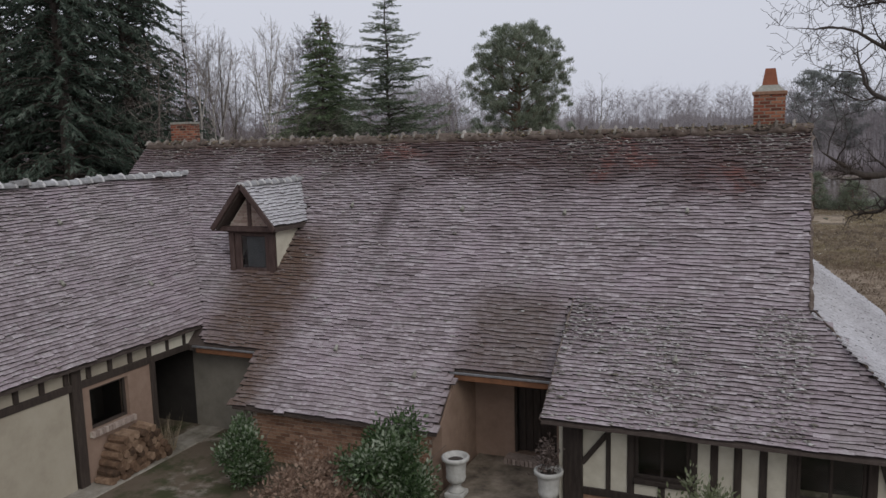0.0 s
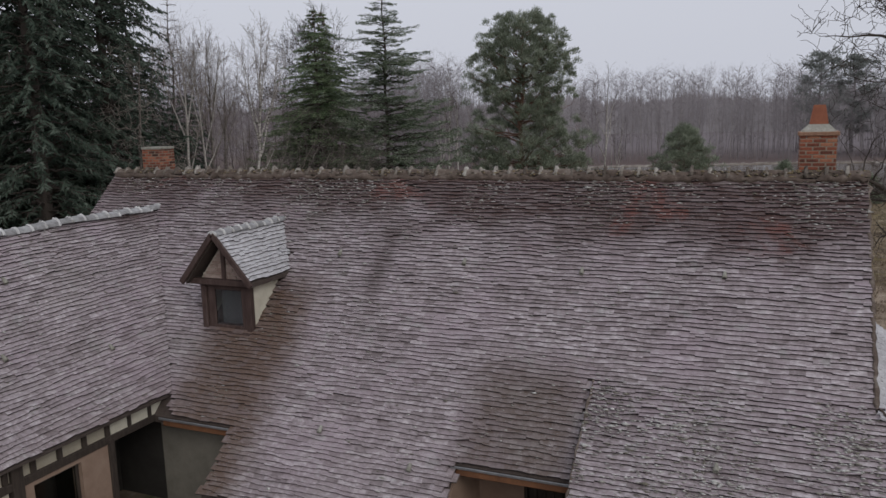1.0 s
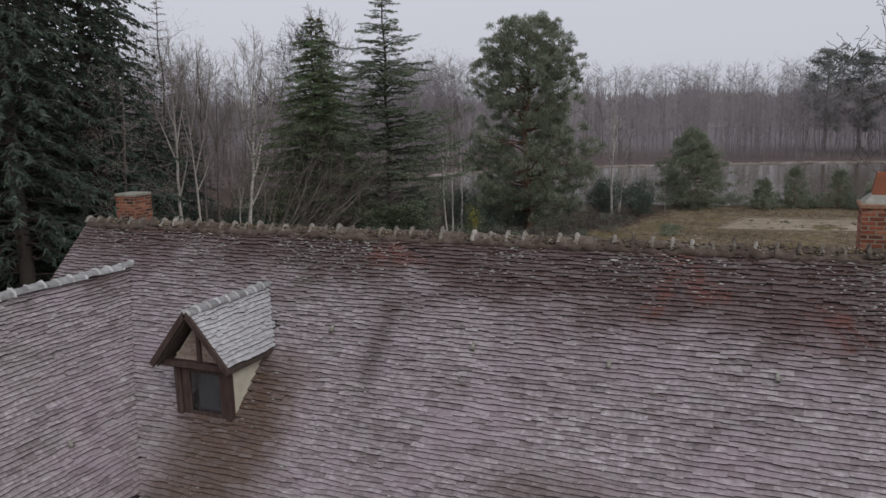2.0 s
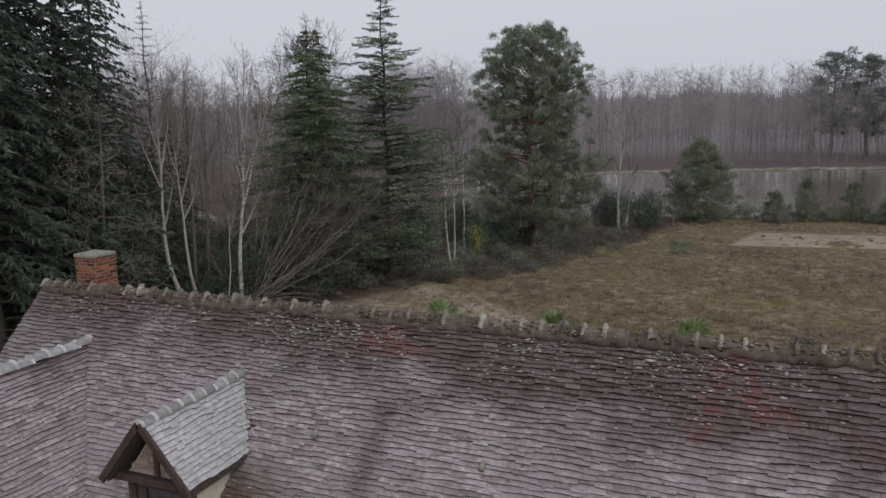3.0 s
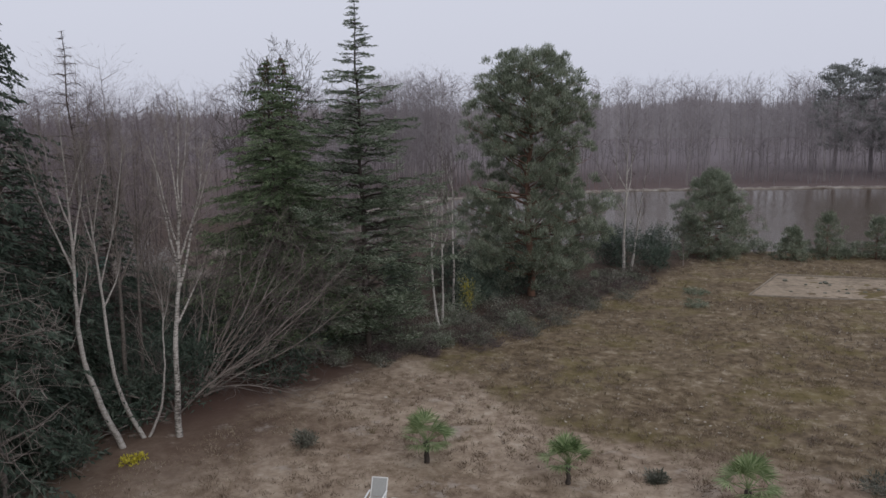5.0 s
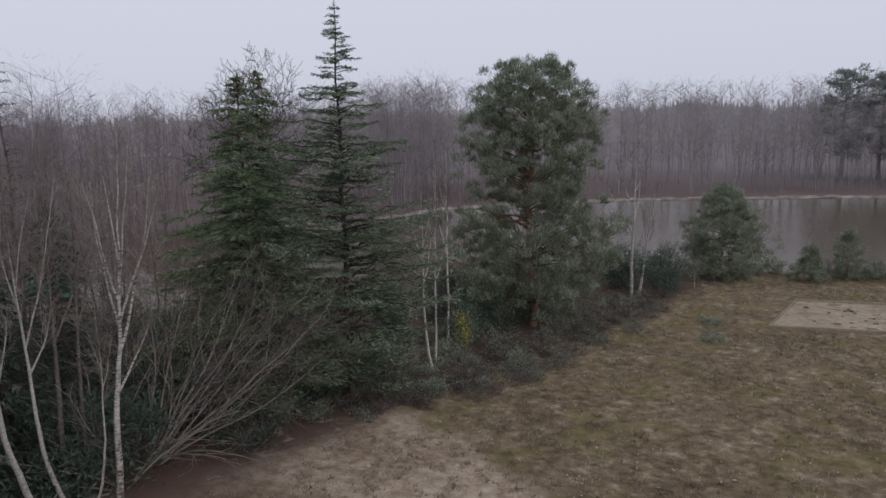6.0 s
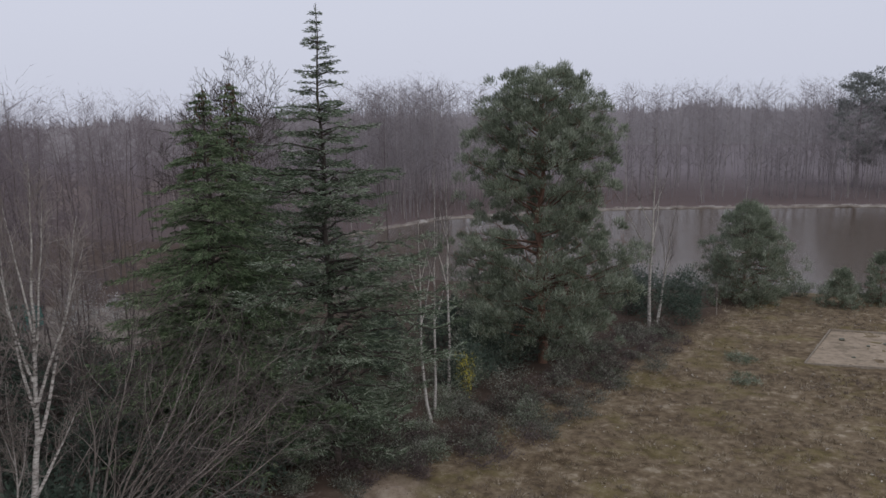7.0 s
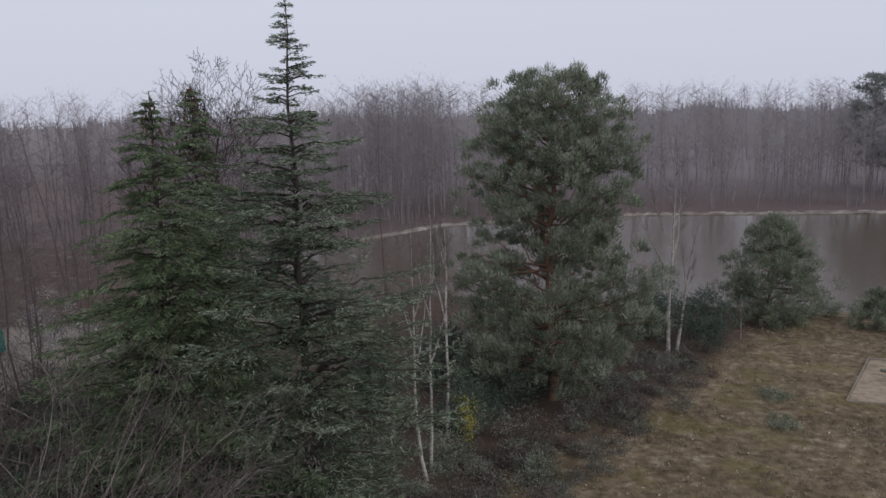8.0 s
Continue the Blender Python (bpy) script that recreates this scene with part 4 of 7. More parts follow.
trng = np.random.default_rng(3)
cosm = 1 / math.sqrt(1 + PITCH ** 2)
up_main = (0, cosm, PITCH * cosm)
SINGLE = lambda x, y: -5.2 < x < -1.9 and y > 16.97
v1, q1, singles = lay_tiles((X_W, CAT_Y, main_z(CAT_Y)), (1, 0, 0), up_main, X_E - X_W, (RIDGE_Y - CAT_Y) / cosm - 0.03, main_keep, trng, single=SINGLE)
cosf = 1 / math.sqrt(1 + FL_P ** 2)
hip_slope = (2.42 - hipx) / (FL_Y - FL_EAVE)
v2, q2, _ = lay_tiles((STEP_X, FL_EAVE, flare_z(FL_EAVE)), (1, 0, 0), (0, cosf, FL_P * cosf), 6.1, (FL_Y - FL_EAVE) / cosf + 0.05, lambda x, y, z: x < hipx + hip_slope * (FL_Y - y), trng)
cosw = 1 / math.sqrt(1 + WING_P ** 2)
v3, q3, _ = lay_tiles((WING_EAVE, WING_END, wing_z(WING_EAVE)), (0, 1, 0), (-cosw, 0, WING_P * cosw), 14.2, (WING_EAVE - WING_X) / cosw - 0.03, lambda x, y, z: main_z(y) < z + 0.03 or y < 13.2, trng)
cosl = 1 / math.sqrt(1 + LEAN_P ** 2)
v4, q4, _ = lay_tiles((2.42, FL_EAVE, zl + D), (0, 1, 0), (-cosl, 0, LEAN_P * cosl), 9.4, (2.42 - hipx) / cosl, lambda x, y, z: x > hipx + hip_slope * (FL_Y - y), trng)
v5, q5, _ = lay_tiles((X_W, 22.4, main_z(22.4)), (1, 0, 0), (0, -cosm, PITCH * cosm), X_E - X_W, (22.4 - RIDGE_Y) / cosm - 0.03, lambda x, y, z: True, trng, gauge=0.16, tile_w=0.3)
v6, q6, _ = lay_tiles((-18.3, WING_END, wing_z(-18.3)), (0, 1, 0), (cosw, 0, WING_P * cosw), 13.9, (WING_X + 18.3) / cosw - 0.03, lambda x, y, z: main_z(y) < z + 0.03 or y < 13.2, trng, gauge=0.16, tile_w=0.3)
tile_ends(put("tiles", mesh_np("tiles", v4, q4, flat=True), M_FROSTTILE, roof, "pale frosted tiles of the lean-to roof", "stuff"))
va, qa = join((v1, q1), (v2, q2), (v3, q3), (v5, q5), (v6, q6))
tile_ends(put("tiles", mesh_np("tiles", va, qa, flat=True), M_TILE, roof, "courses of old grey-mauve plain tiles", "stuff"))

# ridge tiles bedded in lumpy mortar
def ridge_mesh(seed, clay, crest_mat, fin=1.15):
    """A half-round ridge tile with an upstanding crest of mortar at its joint."""
    rng = np.random.default_rng(seed)
    bm = bmesh.new()
    n, rings = 10, []
    rows = ((-0.03, 0.10, 1.0), (-0.02, 0.125, fin), (0.02, 0.122, fin * 1.03), (0.035, 0.118, 1.0), (0.2, 0.11, 1.0), (0.36, 0.105, 1.0))
    for s_, r, crest in rows:
        ring = []
        for i in range(n + 1):
            c = crest if 0.35 < i / n < 0.65 else 1.0 + (crest - 1) * 0.25
            j = rng.normal(0, 0.010 if crest > 1 else 0.003)
            ring.append(bm.verts.new((s_ + j, -1.2 * r * math.cos(math.pi * i / n) + j, (r + j) * math.sin(math.pi * i / n) * c - 0.03)))
        rings.append(ring)
    for k, (a, b) in enumerate(zip(rings, rings[1:])):
        for i in range(n):
            f = bm.faces.new((a[i], b[i], b[i + 1], a[i + 1]))
            f.smooth = True
            f.material_index = 1 if k < 3 else 0
    f = bm.faces.new(rings[0])
    f.material_index = 1
    bm.faces.new(rings[-1][::-1])
    bmesh.ops.recalc_face_normals(bm, faces=bm.faces[:])
    me = bpy.data.meshes.new("ridge_tile")
    bm.to_mesh(me)
    bm.free()
    me.materials.append(clay)
    me.materials.append(crest_mat)
    return me


M_PALERIDGE = material("pale_frosted_ridge", [(0.3, (0.14, 0.135, 0.13)), (0.5, (0.27, 0.265, 0.265)), (0.7, (0.44, 0.44, 0.45))], scale=7, rough=0.9, bump=0.8, bump_scale=30, obj=0.2)
M_PALECREST = material("white_lichen_mortar", [(0.3, (0.28, 0.27, 0.25)), (0.5, (0.48, 0.47, 0.46)), (0.7, (0.66, 0.65, 0.64))], scale=9, rough=0.95, bump=0.8, bump_scale=35, obj=0.3)
RIDGE_ME = [ridge_mesh(i, M_RIDGE, M_CREST, 1.45) for i in range(6)]
M_GREYRIDGE = material("grey_lichen_ridge", [(0.3, (0.08, 0.07, 0.06)), (0.5, (0.17, 0.155, 0.14)), (0.7, (0.33, 0.315, 0.29))], scale=7, rough=0.9, bump=0.8, bump_scale=30, obj=0.2)
GREY_ME = [ridge_mesh(i, M_GREYRIDGE, M_GREYRIDGE) for i in range(6)]
PALE_ME = [ridge_mesh(i, M_PALERIDGE, M_PALECREST) for i in range(6)]


def ridge_row(p, q, parent, scale=1.0, kinds=None):
    p, q = Vector(p), Vector(q)
    d = (q - p).normalized()
    side = Vector((0, 0, 1)).cross(d).normalized()
    up = d.cross(side)
    n = int((q - p).length / (0.33 * scale))
    for i in range(n):
        ob = new("ridge_tile", (kinds or RIDGE_ME)[i * 5 % 6])
        m = Matrix((d, side, up)).transposed().to_4x4()
        m.translation = p + d * (i * (q - p).length / n) + Vector((0, 0, trng.normal(0.0, 0.012)))
        ob.parent = parent
        ob.matrix_basis = m @ Matrix.Rotation(trng.normal(0, 0.03), 4, "X") @ Matrix.Diagonal((scale * 1.03, scale * trng.uniform(0.92, 1.1), scale * trng.uniform(0.9, 1.15), 1))


ridge_row((X_W, RIDGE_Y, RIDGE_Z), (X_E, RIDGE_Y, RIDGE_Z), roof)
ridge_row((WING_X, 16.98, WING_Z + 0.02), (WING_X, WING_END, WING_Z + 0.02), roof, 1.0, PALE_ME)

# mortar bedding along the ridge, the valley and the verges
def lumpy(name, pts, r, mat, parent, seed, label=""):
    rng = np.random.default_rng(seed)
    p, q = np.array(pts[0], float), np.array(pts[1], float)
    n = max(2, int(np.linalg.norm(q - p) / 0.1))
    cuts = p + (q - p) * (np.arange(n + 1) / n)[:, None] + rng.normal(0, r * 0.3, (n + 1, 3))
    v, q = sweep(cuts, r * rng.uniform(0.55, 1.45, n + 1), 6)
    return put(name, mesh_np(name, v, q, smooth=True), mat, parent, label)


lumpy("ridge_mortar", [(X_W, RIDGE_Y - 0.13, RIDGE_Z - 0.075), (X_E, RIDGE_Y - 0.13, RIDGE_Z - 0.075)], 0.075, M_RIDGE, roof, 1)
lumpy("valley_mortar", [(WING_X, 17.0, WING_Z), (-11.85, 17.8 - (RIDGE_Z - wing_z(-11.85)) / PITCH, wing_z(-11.85) + 0.02)], 0.03, M_CEMENT, roof, 2)
lumpy("verge_mortar", [(X_E, RIDGE_Y, RIDGE_Z), (X_E, FL_Y, FL_Z + 0.02)], 0.035, M_RIDGE, roof, 3)
lumpy("verge_mortar", [(X_W, RIDGE_Y, RIDGE_Z), (X_W, 15.6, main_z(15.6))], 0.04, M_RIDGE, roof, 4)
lumpy("hip_mortar", [(hipx, FL_Y, FL_Z + 0.05), (2.42, FL_EAVE, flare_z(FL_EAVE) + 0.05)], 0.018, M_RIDGE, roof, 6)
lumpy("verge_mortar", [(STEP_X, FL_Y, FL_Z + 0.01), (STEP_X, FL_EAVE, flare_z(FL_EAVE) + 0.01)], 0.025, M_RIDGE, roof, 5)

# cushions of moss and lichen caught on the tile edges
mr = np.random.default_rng(33)
M_MOSS = material("lichen_cushion", [(0.3, (0.17, 0.155, 0.125)), (0.5, (0.34, 0.325, 0.295)), (0.72, (0.56, 0.545, 0.52))], scale=3, rough=1.0, island=0.5, bump=0.6, bump_scale=60)
octa = np.array([(1, 0, 0), (-1, 0, 0), (0, 1, 0), (0, -1, 0), (0, 0, 1), (0, 0, -0.5)], float)
octf = np.array([(0, 2, 4), (2, 1, 4), (1, 3, 4), (3, 0, 4), (2, 0, 5), (1, 2, 5), (3, 1, 5), (0, 3, 5)])
mv = []
while len(mv) < 7800:
    k = mr.random()
    if k < 0.55:
        x, y = mr.uniform(X_W, X_E), mr.uniform(CAT_Y, RIDGE_Y - 0.15)
        if mr.random() < 0.58:
            y = RIDGE_Y - 0.10 - abs(mr.normal(0, 0.42))
        z = main_z(y)
        if not main_keep(x, y, z):
            continue
    elif k < 0.83:
        x, y = mr.uniform(STEP_X, hipx), mr.uniform(FL_EAVE, FL_Y)
        z = flare_z(y)
    else:
        x, y = mr.uniform(WING_X, WING_EAVE), mr.uniform(7, 16.5)
        z = wing_z(x)
        if main_z(y) > z:
            continue
    near = noise.noise((x * 0.9, y * 0.9, 4.0))
    if near < mr.uniform(-0.6, 0.5):
        continue
    size = mr.uniform(0.009, 0.026) * (1.7 if mr.random() < 0.07 else 1)
    o = octa * size * mr.uniform(0.6, 1.5, (6, 1)) * np.array([1.9, 0.9, 0.5])
    mv.append(o + np.array([x, y, z + (0.058 if z > 5.2 else 0.05)]))
mv = np.array(mv).reshape(-1, 3)
mt = (np.arange(len(mv) // 6)[:, None, None] * 6 + octf[None]).reshape(-1, 3)
put("moss", mesh_np("moss", mv, None, mt, smooth=True), M_MOSS, roof, "pale cushions of moss and lichen", "stuff")

# moss and orange lichen grown over the ridge tiles
rv = []
for i in range(2200):
    x = mr.uniform(X_W, X_E)
    if noise.noise((x * 1.4, 0, 2.0)) < mr.uniform(-0.5, 0.4):
        continue
    a = mr.uniform(0.15, 2.2)
    size = mr.uniform(0.010, 0.030)
    rv.append(octa * size * mr.uniform(0.6, 1.5, (6, 1)) * np.array([1.4, 1, 0.8]) + np.array([x, RIDGE_Y - 0.16 * math.cos(a), RIDGE_Z - 0.05 + 0.13 * math.sin(a)]))
rv = np.array(rv).reshape(-1, 3)
M_RIDGEMOSS = material("ridge_moss", [(0.3, (0.05, 0.041, 0.03)), (0.5, (0.12, 0.098, 0.07)), (0.68, (0.22, 0.17, 0.09)), (0.82, (0.40, 0.38, 0.34))], scale=3, rough=1.0, island=0.5, bump=0.5, bump_scale=60)
put("moss", mesh_np("moss", rv, None, (np.arange(len(rv) // 6)[:, None, None] * 6 + octf[None]).reshape(-1, 3), smooth=True), M_RIDGEMOSS, roof, "brown and ochre moss along the ridge", "stuff")

# single vent tiles
def vent(x, y, zf, up_y):
    bm = bmesh.new()
    n, rings = 12, []
    for r, d in ((0.028, 0.08), (0.038, 0.0), (0.045, -0.06), (0.036, -0.06), (0.03, 0.03)):
        rings.append([bm.verts.new((r * math.cos(2 * math.pi * i / n), d, 0.045 + r * math.sin(2 * math.pi * i / n))) for i in range(n)])
    for p, q in zip(rings, rings[1:]):
        for i in range(n):
            bm.faces.new((p[i], p[(i + 1) % n], q[(i + 1) % n], q[i])).smooth = True
    bm.faces.new(rings[0])
    bm.faces.new(rings[-1][::-1])
    bmesh.ops.recalc_face_normals(bm, faces=bm.faces[:])
    ob = part("vent_tile", bm, M_CEMENT, roof, "small round pale vent tile")
    ob.matrix_basis = Matrix.Translation((x, y, zf + 0.05)) @ up_y


for x, y in ((-9.3, 16.1), (-6.46, 16.05), (-4.12, 16.0), (-1.65, 16.05), (-8.2, 13.3), (-6.3, 13.0)):
    vent(x, y, main_z(y), Matrix.Rotation(math.atan(PITCH), 4, "X"))
vent(-1.52, 13.3, flare_z(13.3), Matrix.Rotation(math.atan(FL_P), 4, "X"))
for x, y in ((-12.75, 13.0), (-13.1, 11.0), (-14.2, 12.0)):
    vent(x, y, wing_z(x), Matrix.Rotation(radians(90), 4, "Z") @ Matrix.Rotation(math.atan(WING_P), 4, "X"))

# ---------------------------------------------------------------- front dormer
# streaky grey that paints the reflection seen in the dormer glass
M_PANEGREY = material("grey_pane_reflection", [(0.3, (0.08, 0.082, 0.08)), (0.7, (0.17, 0.172, 0.17))], scale=4, rough=0.9, stretch=(6, 1, 0.6))
M_REDTIMBER = material("red_brown_timber", [(0.3, (0.035, 0.021, 0.018)), (0.5, (0.07, 0.044, 0.038)), (0.75, (0.13, 0.095, 0.085))], scale=5, rough=0.7, stretch=(4, 4, 0.6), bump=0.5)
M_LIME = material("faded_red_brick", [(0.3, (0.25, 0.175, 0.145)), (0.7, (0.42, 0.33, 0.29))], scale=12, rough=0.9, obj=0.3)
DX, DZ, DP, DFRONT = -11.2, 5.50, 1.18, 14.38
dormer = part("dormer", box_bm(-11.86, -10.54, 14.62, 14.74, 4.38, 4.52), M_REDTIMBER, house, "gabled roof dormer with dark timber front")
for sx in (-1, 1):
    part("barge_board", beam_bm((DX, DFRONT - 0.03, DZ + 0.0), (DX + sx * 0.87, DFRONT - 0.03, DZ - 0.87 * DP), 0.12, 0.06, (0, 1, 0)), M_REDTIMBER, dormer)
    part("jamb", box_bm(DX + sx * 0.56 - 0.07, DX + sx * 0.56 + 0.07, 14.62, 14.74, 3.42, 4.38), M_REDTIMBER, dormer)
    w = prism_np([(14.74, main_z(14.74) - 0.1), (15.66, main_z(15.66) - 0.1), (15.66, 4.62), (14.74, 4.62)], 0, DX + sx * 0.58 - 0.05, DX + sx * 0.58 + 0.05)
    part("cheek", w, M_CREAM, dormer, "cream rendered dormer cheek")
    part("dormer_boarding", prism_np([(DX, DZ - 0.04), (DX + sx * 0.8, DZ - 0.04 - 0.8 * DP), (DX + sx * 0.8, DZ - 0.12 - 0.8 * DP), (DX, DZ - 0.12)], 1, DFRONT + 0.02, 16.6), M_BOARD, dormer)
part("king_post", box_bm(DX - 0.045, DX + 0.045, 14.60, 14.70, 4.52, 5.36), M_REDTIMBER, dormer)
part("gable_infill", prism_np([(DX - 0.62, 4.52), (DX + 0.62, 4.52), (DX, 5.3)], 1, 14.66, 14.76), M_MORTAR, dormer)
for row in range(8):
    zz = 4.54 + row * 0.075
    half = (5.28 - zz - 0.07) / 1.25
    x = -half
    while x < half - 0.05:
        x2 = min(x + 0.2, half)
        if not (x < 0.02 and x2 > -0.02 and x2 - x < 0.12):
            part("brick", box_bm(DX + x + 0.005, DX + x2 - 0.005, 14.645, 14.67, zz, zz + 0.062, 0.004), M_LIME, dormer)
        x += 0.21
part("head_beam", box_bm(DX - 0.80, DX + 0.72, 14.52, 14.66, 4.42, 4.54), M_REDTIMBER, dormer)
part("sill", box_bm(DX - 0.60, DX + 0.60, 14.55, 14.72, 3.36, 3.43), M_REDTIMBER, dormer)
part("window_frame", box_bm(DX - 0.49, DX - 0.30, 14.66, 14.72, 3.43, 4.38), M_REDTIMBER, dormer)
part("window_frame", box_bm(DX + 0.36, DX + 0.49, 14.66, 14.72, 3.43, 4.38), M_REDTIMBER, dormer)
part("window_frame", box_bm(DX - 0.30, DX + 0.36, 14.66, 14.72, 4.30, 4.38), M_REDTIMBER, dormer)
part("window_frame", box_bm(DX - 0.30, DX + 0.36, 14.66, 14.72, 3.43, 3.56), M_REDTIMBER, dormer)
part("window_pane", box_bm(DX - 0.30, DX + 0.36, 14.685, 14.692, 3.56, 4.30, 0), M_GLASS, dormer, "clear dormer window pane")
# added sheet that carries the pane's painted reflection
part("reflection_sheet", box_bm(DX - 0.24, DX + 0.34, 14.80, 14.815, 3.5, 4.36, 0.004), M_PANEGREY, dormer, "streaky grey sheet added behind the pane for its reflection")
part("attic_back", box_bm(DX - 0.5, DX + 0.5, 15.3, 15.33, 3.3, 4.6, 0), M_DARKROOM, dormer, "near-black board standing in for the unlit attic")
cosd = 1 / math.sqrt(1 + DP ** 2)
dk = lambda x, y, z: main_z(y) < z + 0.02 or y < 14.7
va, qa, _ = lay_tiles((DX + 0.80, DFRONT, DZ - 0.80 * DP), (0, 1, 0), (-cosd, 0, DP * cosd), 2.6, 0.80 / cosd - 0.02, dk, trng, tile_w=0.16)
vb, qb, _ = lay_tiles((DX - 0.80, DFRONT, DZ - 0.80 * DP), (0, 1, 0), (cosd, 0, DP * cosd), 2.6, 0.80 / cosd - 0.02, dk, trng, tile_w=0.16)
va, qa = join((va, qa), (vb, qb))
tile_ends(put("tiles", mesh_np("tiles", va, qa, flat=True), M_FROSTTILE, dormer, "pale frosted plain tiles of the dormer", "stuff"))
ridge_row((DX, DFRONT - 0.02, DZ + 0.0), (DX, 16.78, DZ + 0.0), dormer, 0.8, PALE_ME)


# rear dormers: only their ridges and flanks rise behind the main ridge
def rear_dormer(x, front, z):
    d = part("rear_dormer", box_bm(x - 0.6, x + 0.6, front - 0.5, front - 0.38, z - 1.9, z - 0.75), M_CREAM, house, "gabled rear dormer with mossy tiles")
    part("gable_wall", prism_np([(x - 0.6, z - 0.76), (x + 0.6, z - 0.76), (x, z - 0.1)], 1, front - 0.5, front - 0.38), M_CREAM, d)
    part("window_pane", box_bm(x - 0.35, x + 0.35, front - 0.37, front - 0.36, z - 1.75, z - 0.9, 0), M_GLASS, d)
    vs = []
    for sx in (-1, 1):
        part("dormer_boarding", prism_np([(x, z - 0.04), (x + sx * 0.85, z - 0.04 - 0.85 * 1.1), (x + sx * 0.85, z - 0.12 - 0.85 * 1.1), (x, z - 0.12)], 1, RIDGE_Y + 0.6, front), M_BOARD, d)
        part("cheek", box_bm(x + sx * 0.55 - 0.05, x + sx * 0.55 + 0.05, RIDGE_Y + 1.8, front - 0.4, z - 2.0, z - 0.7, 0), M_CREAM, d)
        c = 1 / math.sqrt(1 + 1.1 ** 2)
        a, b, _ = lay_tiles((x + sx * 0.85, RIDGE_Y + 0.7, z - 0.85 * 1.1), (0, 1, 0), (-sx * c, 0, 1.1 * c), front - RIDGE_Y - 0.7, 0.85 / c - 0.02, lambda *_: True, trng)
        vs.append((a, b))
    a, b = join(*vs)
    tile_ends(put("tiles", mesh_np("tiles", a, b, flat=True), M_MOSSTILE, d, "mossy plain tiles of the rear dormer", "stuff"))
    ridge_row((x, RIDGE_Y + 0.9, z), (x, front, z), d, 0.9, GREY_ME)


for x, fr in ((-14.5, 21.15), (-10.15, 20.95), (-6.65, 21.3)):
    rear_dormer(x, fr, 5.55)


# ---------------------------------------------------------------- chimneys
def chimney(x0, x1, y0, y1, z0, z1, label, pot):
    core = part("chimney", box_bm(x0 + 0.003, x1 - 0.003, y0 + 0.003, y1 - 0.003, z0, z1 - 0.07, 0), M_OLDMORTAR, house, label)
    brick_bm = box_bm(-0.105, 0.105, -0.05, 0.05, -0.03, 0.03, 0.006)
    me = bpy.data.meshes.new("brick")
    brick_bm.to_mesh(me)
    brick_bm.free()
    me.materials.append(M_BRICK_PIECE)
    rng = np.random.default_rng(int(x0 * 10) % 1000 + 5)
    z, r = z0, 0
    while z < z1 - 0.03:
        for fx in (True, False):
            lo, hi = (x0, x1) if fx else (y0, y1)
            for at in ((y0, y1) if fx else (x0, x1)):
                p = lo + (0.0 if (r + (not fx)) % 2 else -0.11)
                while p < hi - 0.02:
                    a, b = max(p, lo), min(p + 0.215, hi)
                    if b - a > 0.03:
                        ob = new("brick", me)
                        ob.parent = core
                        inn = 0.047 if at in (y0, x0) else -0.047
                        c = (a + b) / 2
                        loc = (c, at + inn, z + 0.035) if fx else (at + inn, c, z + 0.035)
                        ob.matrix_basis = Matrix.Translation(loc) @ Matrix.Rotation(0 if fx else radians(90), 4, "Z") @ Matrix.Diagonal(((b - a - 0.016) / 0.21, 1 + rng.normal(0, 0.03), 0.92, 1))
                    p += 0.225
        z += 0.072
        r += 1
    cx, cy = (x0 + x1) / 2, (y0 + y1) / 2
    part("cap", box_bm(x0 - (0.035 if pot else 0.012), x1 + (0.035 if pot else 0.012), y0 - (0.035 if pot else 0.012), y1 + (0.035 if pot else 0.012), z1 - 0.04, z1 + (0.035 if pot else 0.03), 0.012), M_BRICK if pot else M_CEMENT, core, "weathered chimney cap")
    if pot:
        bm = bmesh.new()
        a = [bm.verts.new((cx + sx * (x1 - cx) * 0.96, cy + sy * (y1 - cy) * 0.96, z1 + 0.035)) for sx, sy in ((-1, -1), (1, -1), (1, 1), (-1, 1))]
        b = [bm.verts.new((cx + sx * 0.17, cy + sy * 0.17, z1 + 0.17)) for sx, sy in ((-1, -1), (1, -1), (1, 1), (-1, 1))]
        for i in range(4):
            j = (i + 1) % 4
            bm.faces.new((a[i], a[j], b[j], b[i]))
        bm.faces.new(b)
        part("flaunching", bm, M_CEMENT, core, "sloping mossy cement")
        bm = bmesh.new()
        a = [bm.verts.new((cx + sx * 0.165, cy + sy * 0.165, z1 + 0.14)) for sx, sy in ((-1, -1), (1, -1), (1, 1), (-1, 1))]
        b = [bm.verts.new((cx + sx * 0.10, cy + sy * 0.10, z1 + 0.52)) for sx, sy in ((-1, -1), (1, -1), (1, 1), (-1, 1))]
        c = [bm.verts.new((cx + sx * 0.075, cy + sy * 0.075, z1 + 0.52)) for sx, sy in ((-1, -1), (1, -1), (1, 1), (-1, 1))]
        d = [bm.verts.new((cx + sx * 0.09, cy + sy * 0.09, z1 + 0.3)) for sx, sy in ((-1, -1), (1, -1), (1, 1), (-1, 1))]
        for ra, rb in ((a, b), (b, c), (c, d)):
            for i in range(4):
                j = (i + 1) % 4
                bm.faces.new((ra[i], ra[j], rb[j], rb[i]))
        bm.faces.new(d)
        bmesh.ops.recalc_face_normals(bm, faces=bm.faces[:])
        part("chimney_pot", bm, M_CLAY, core, "square tapering terracotta pot")


chimney(-0.54, 0.08, 18.0, 18.62, 6.1, 7.20, "red brick chimney with a terracotta pot", True)
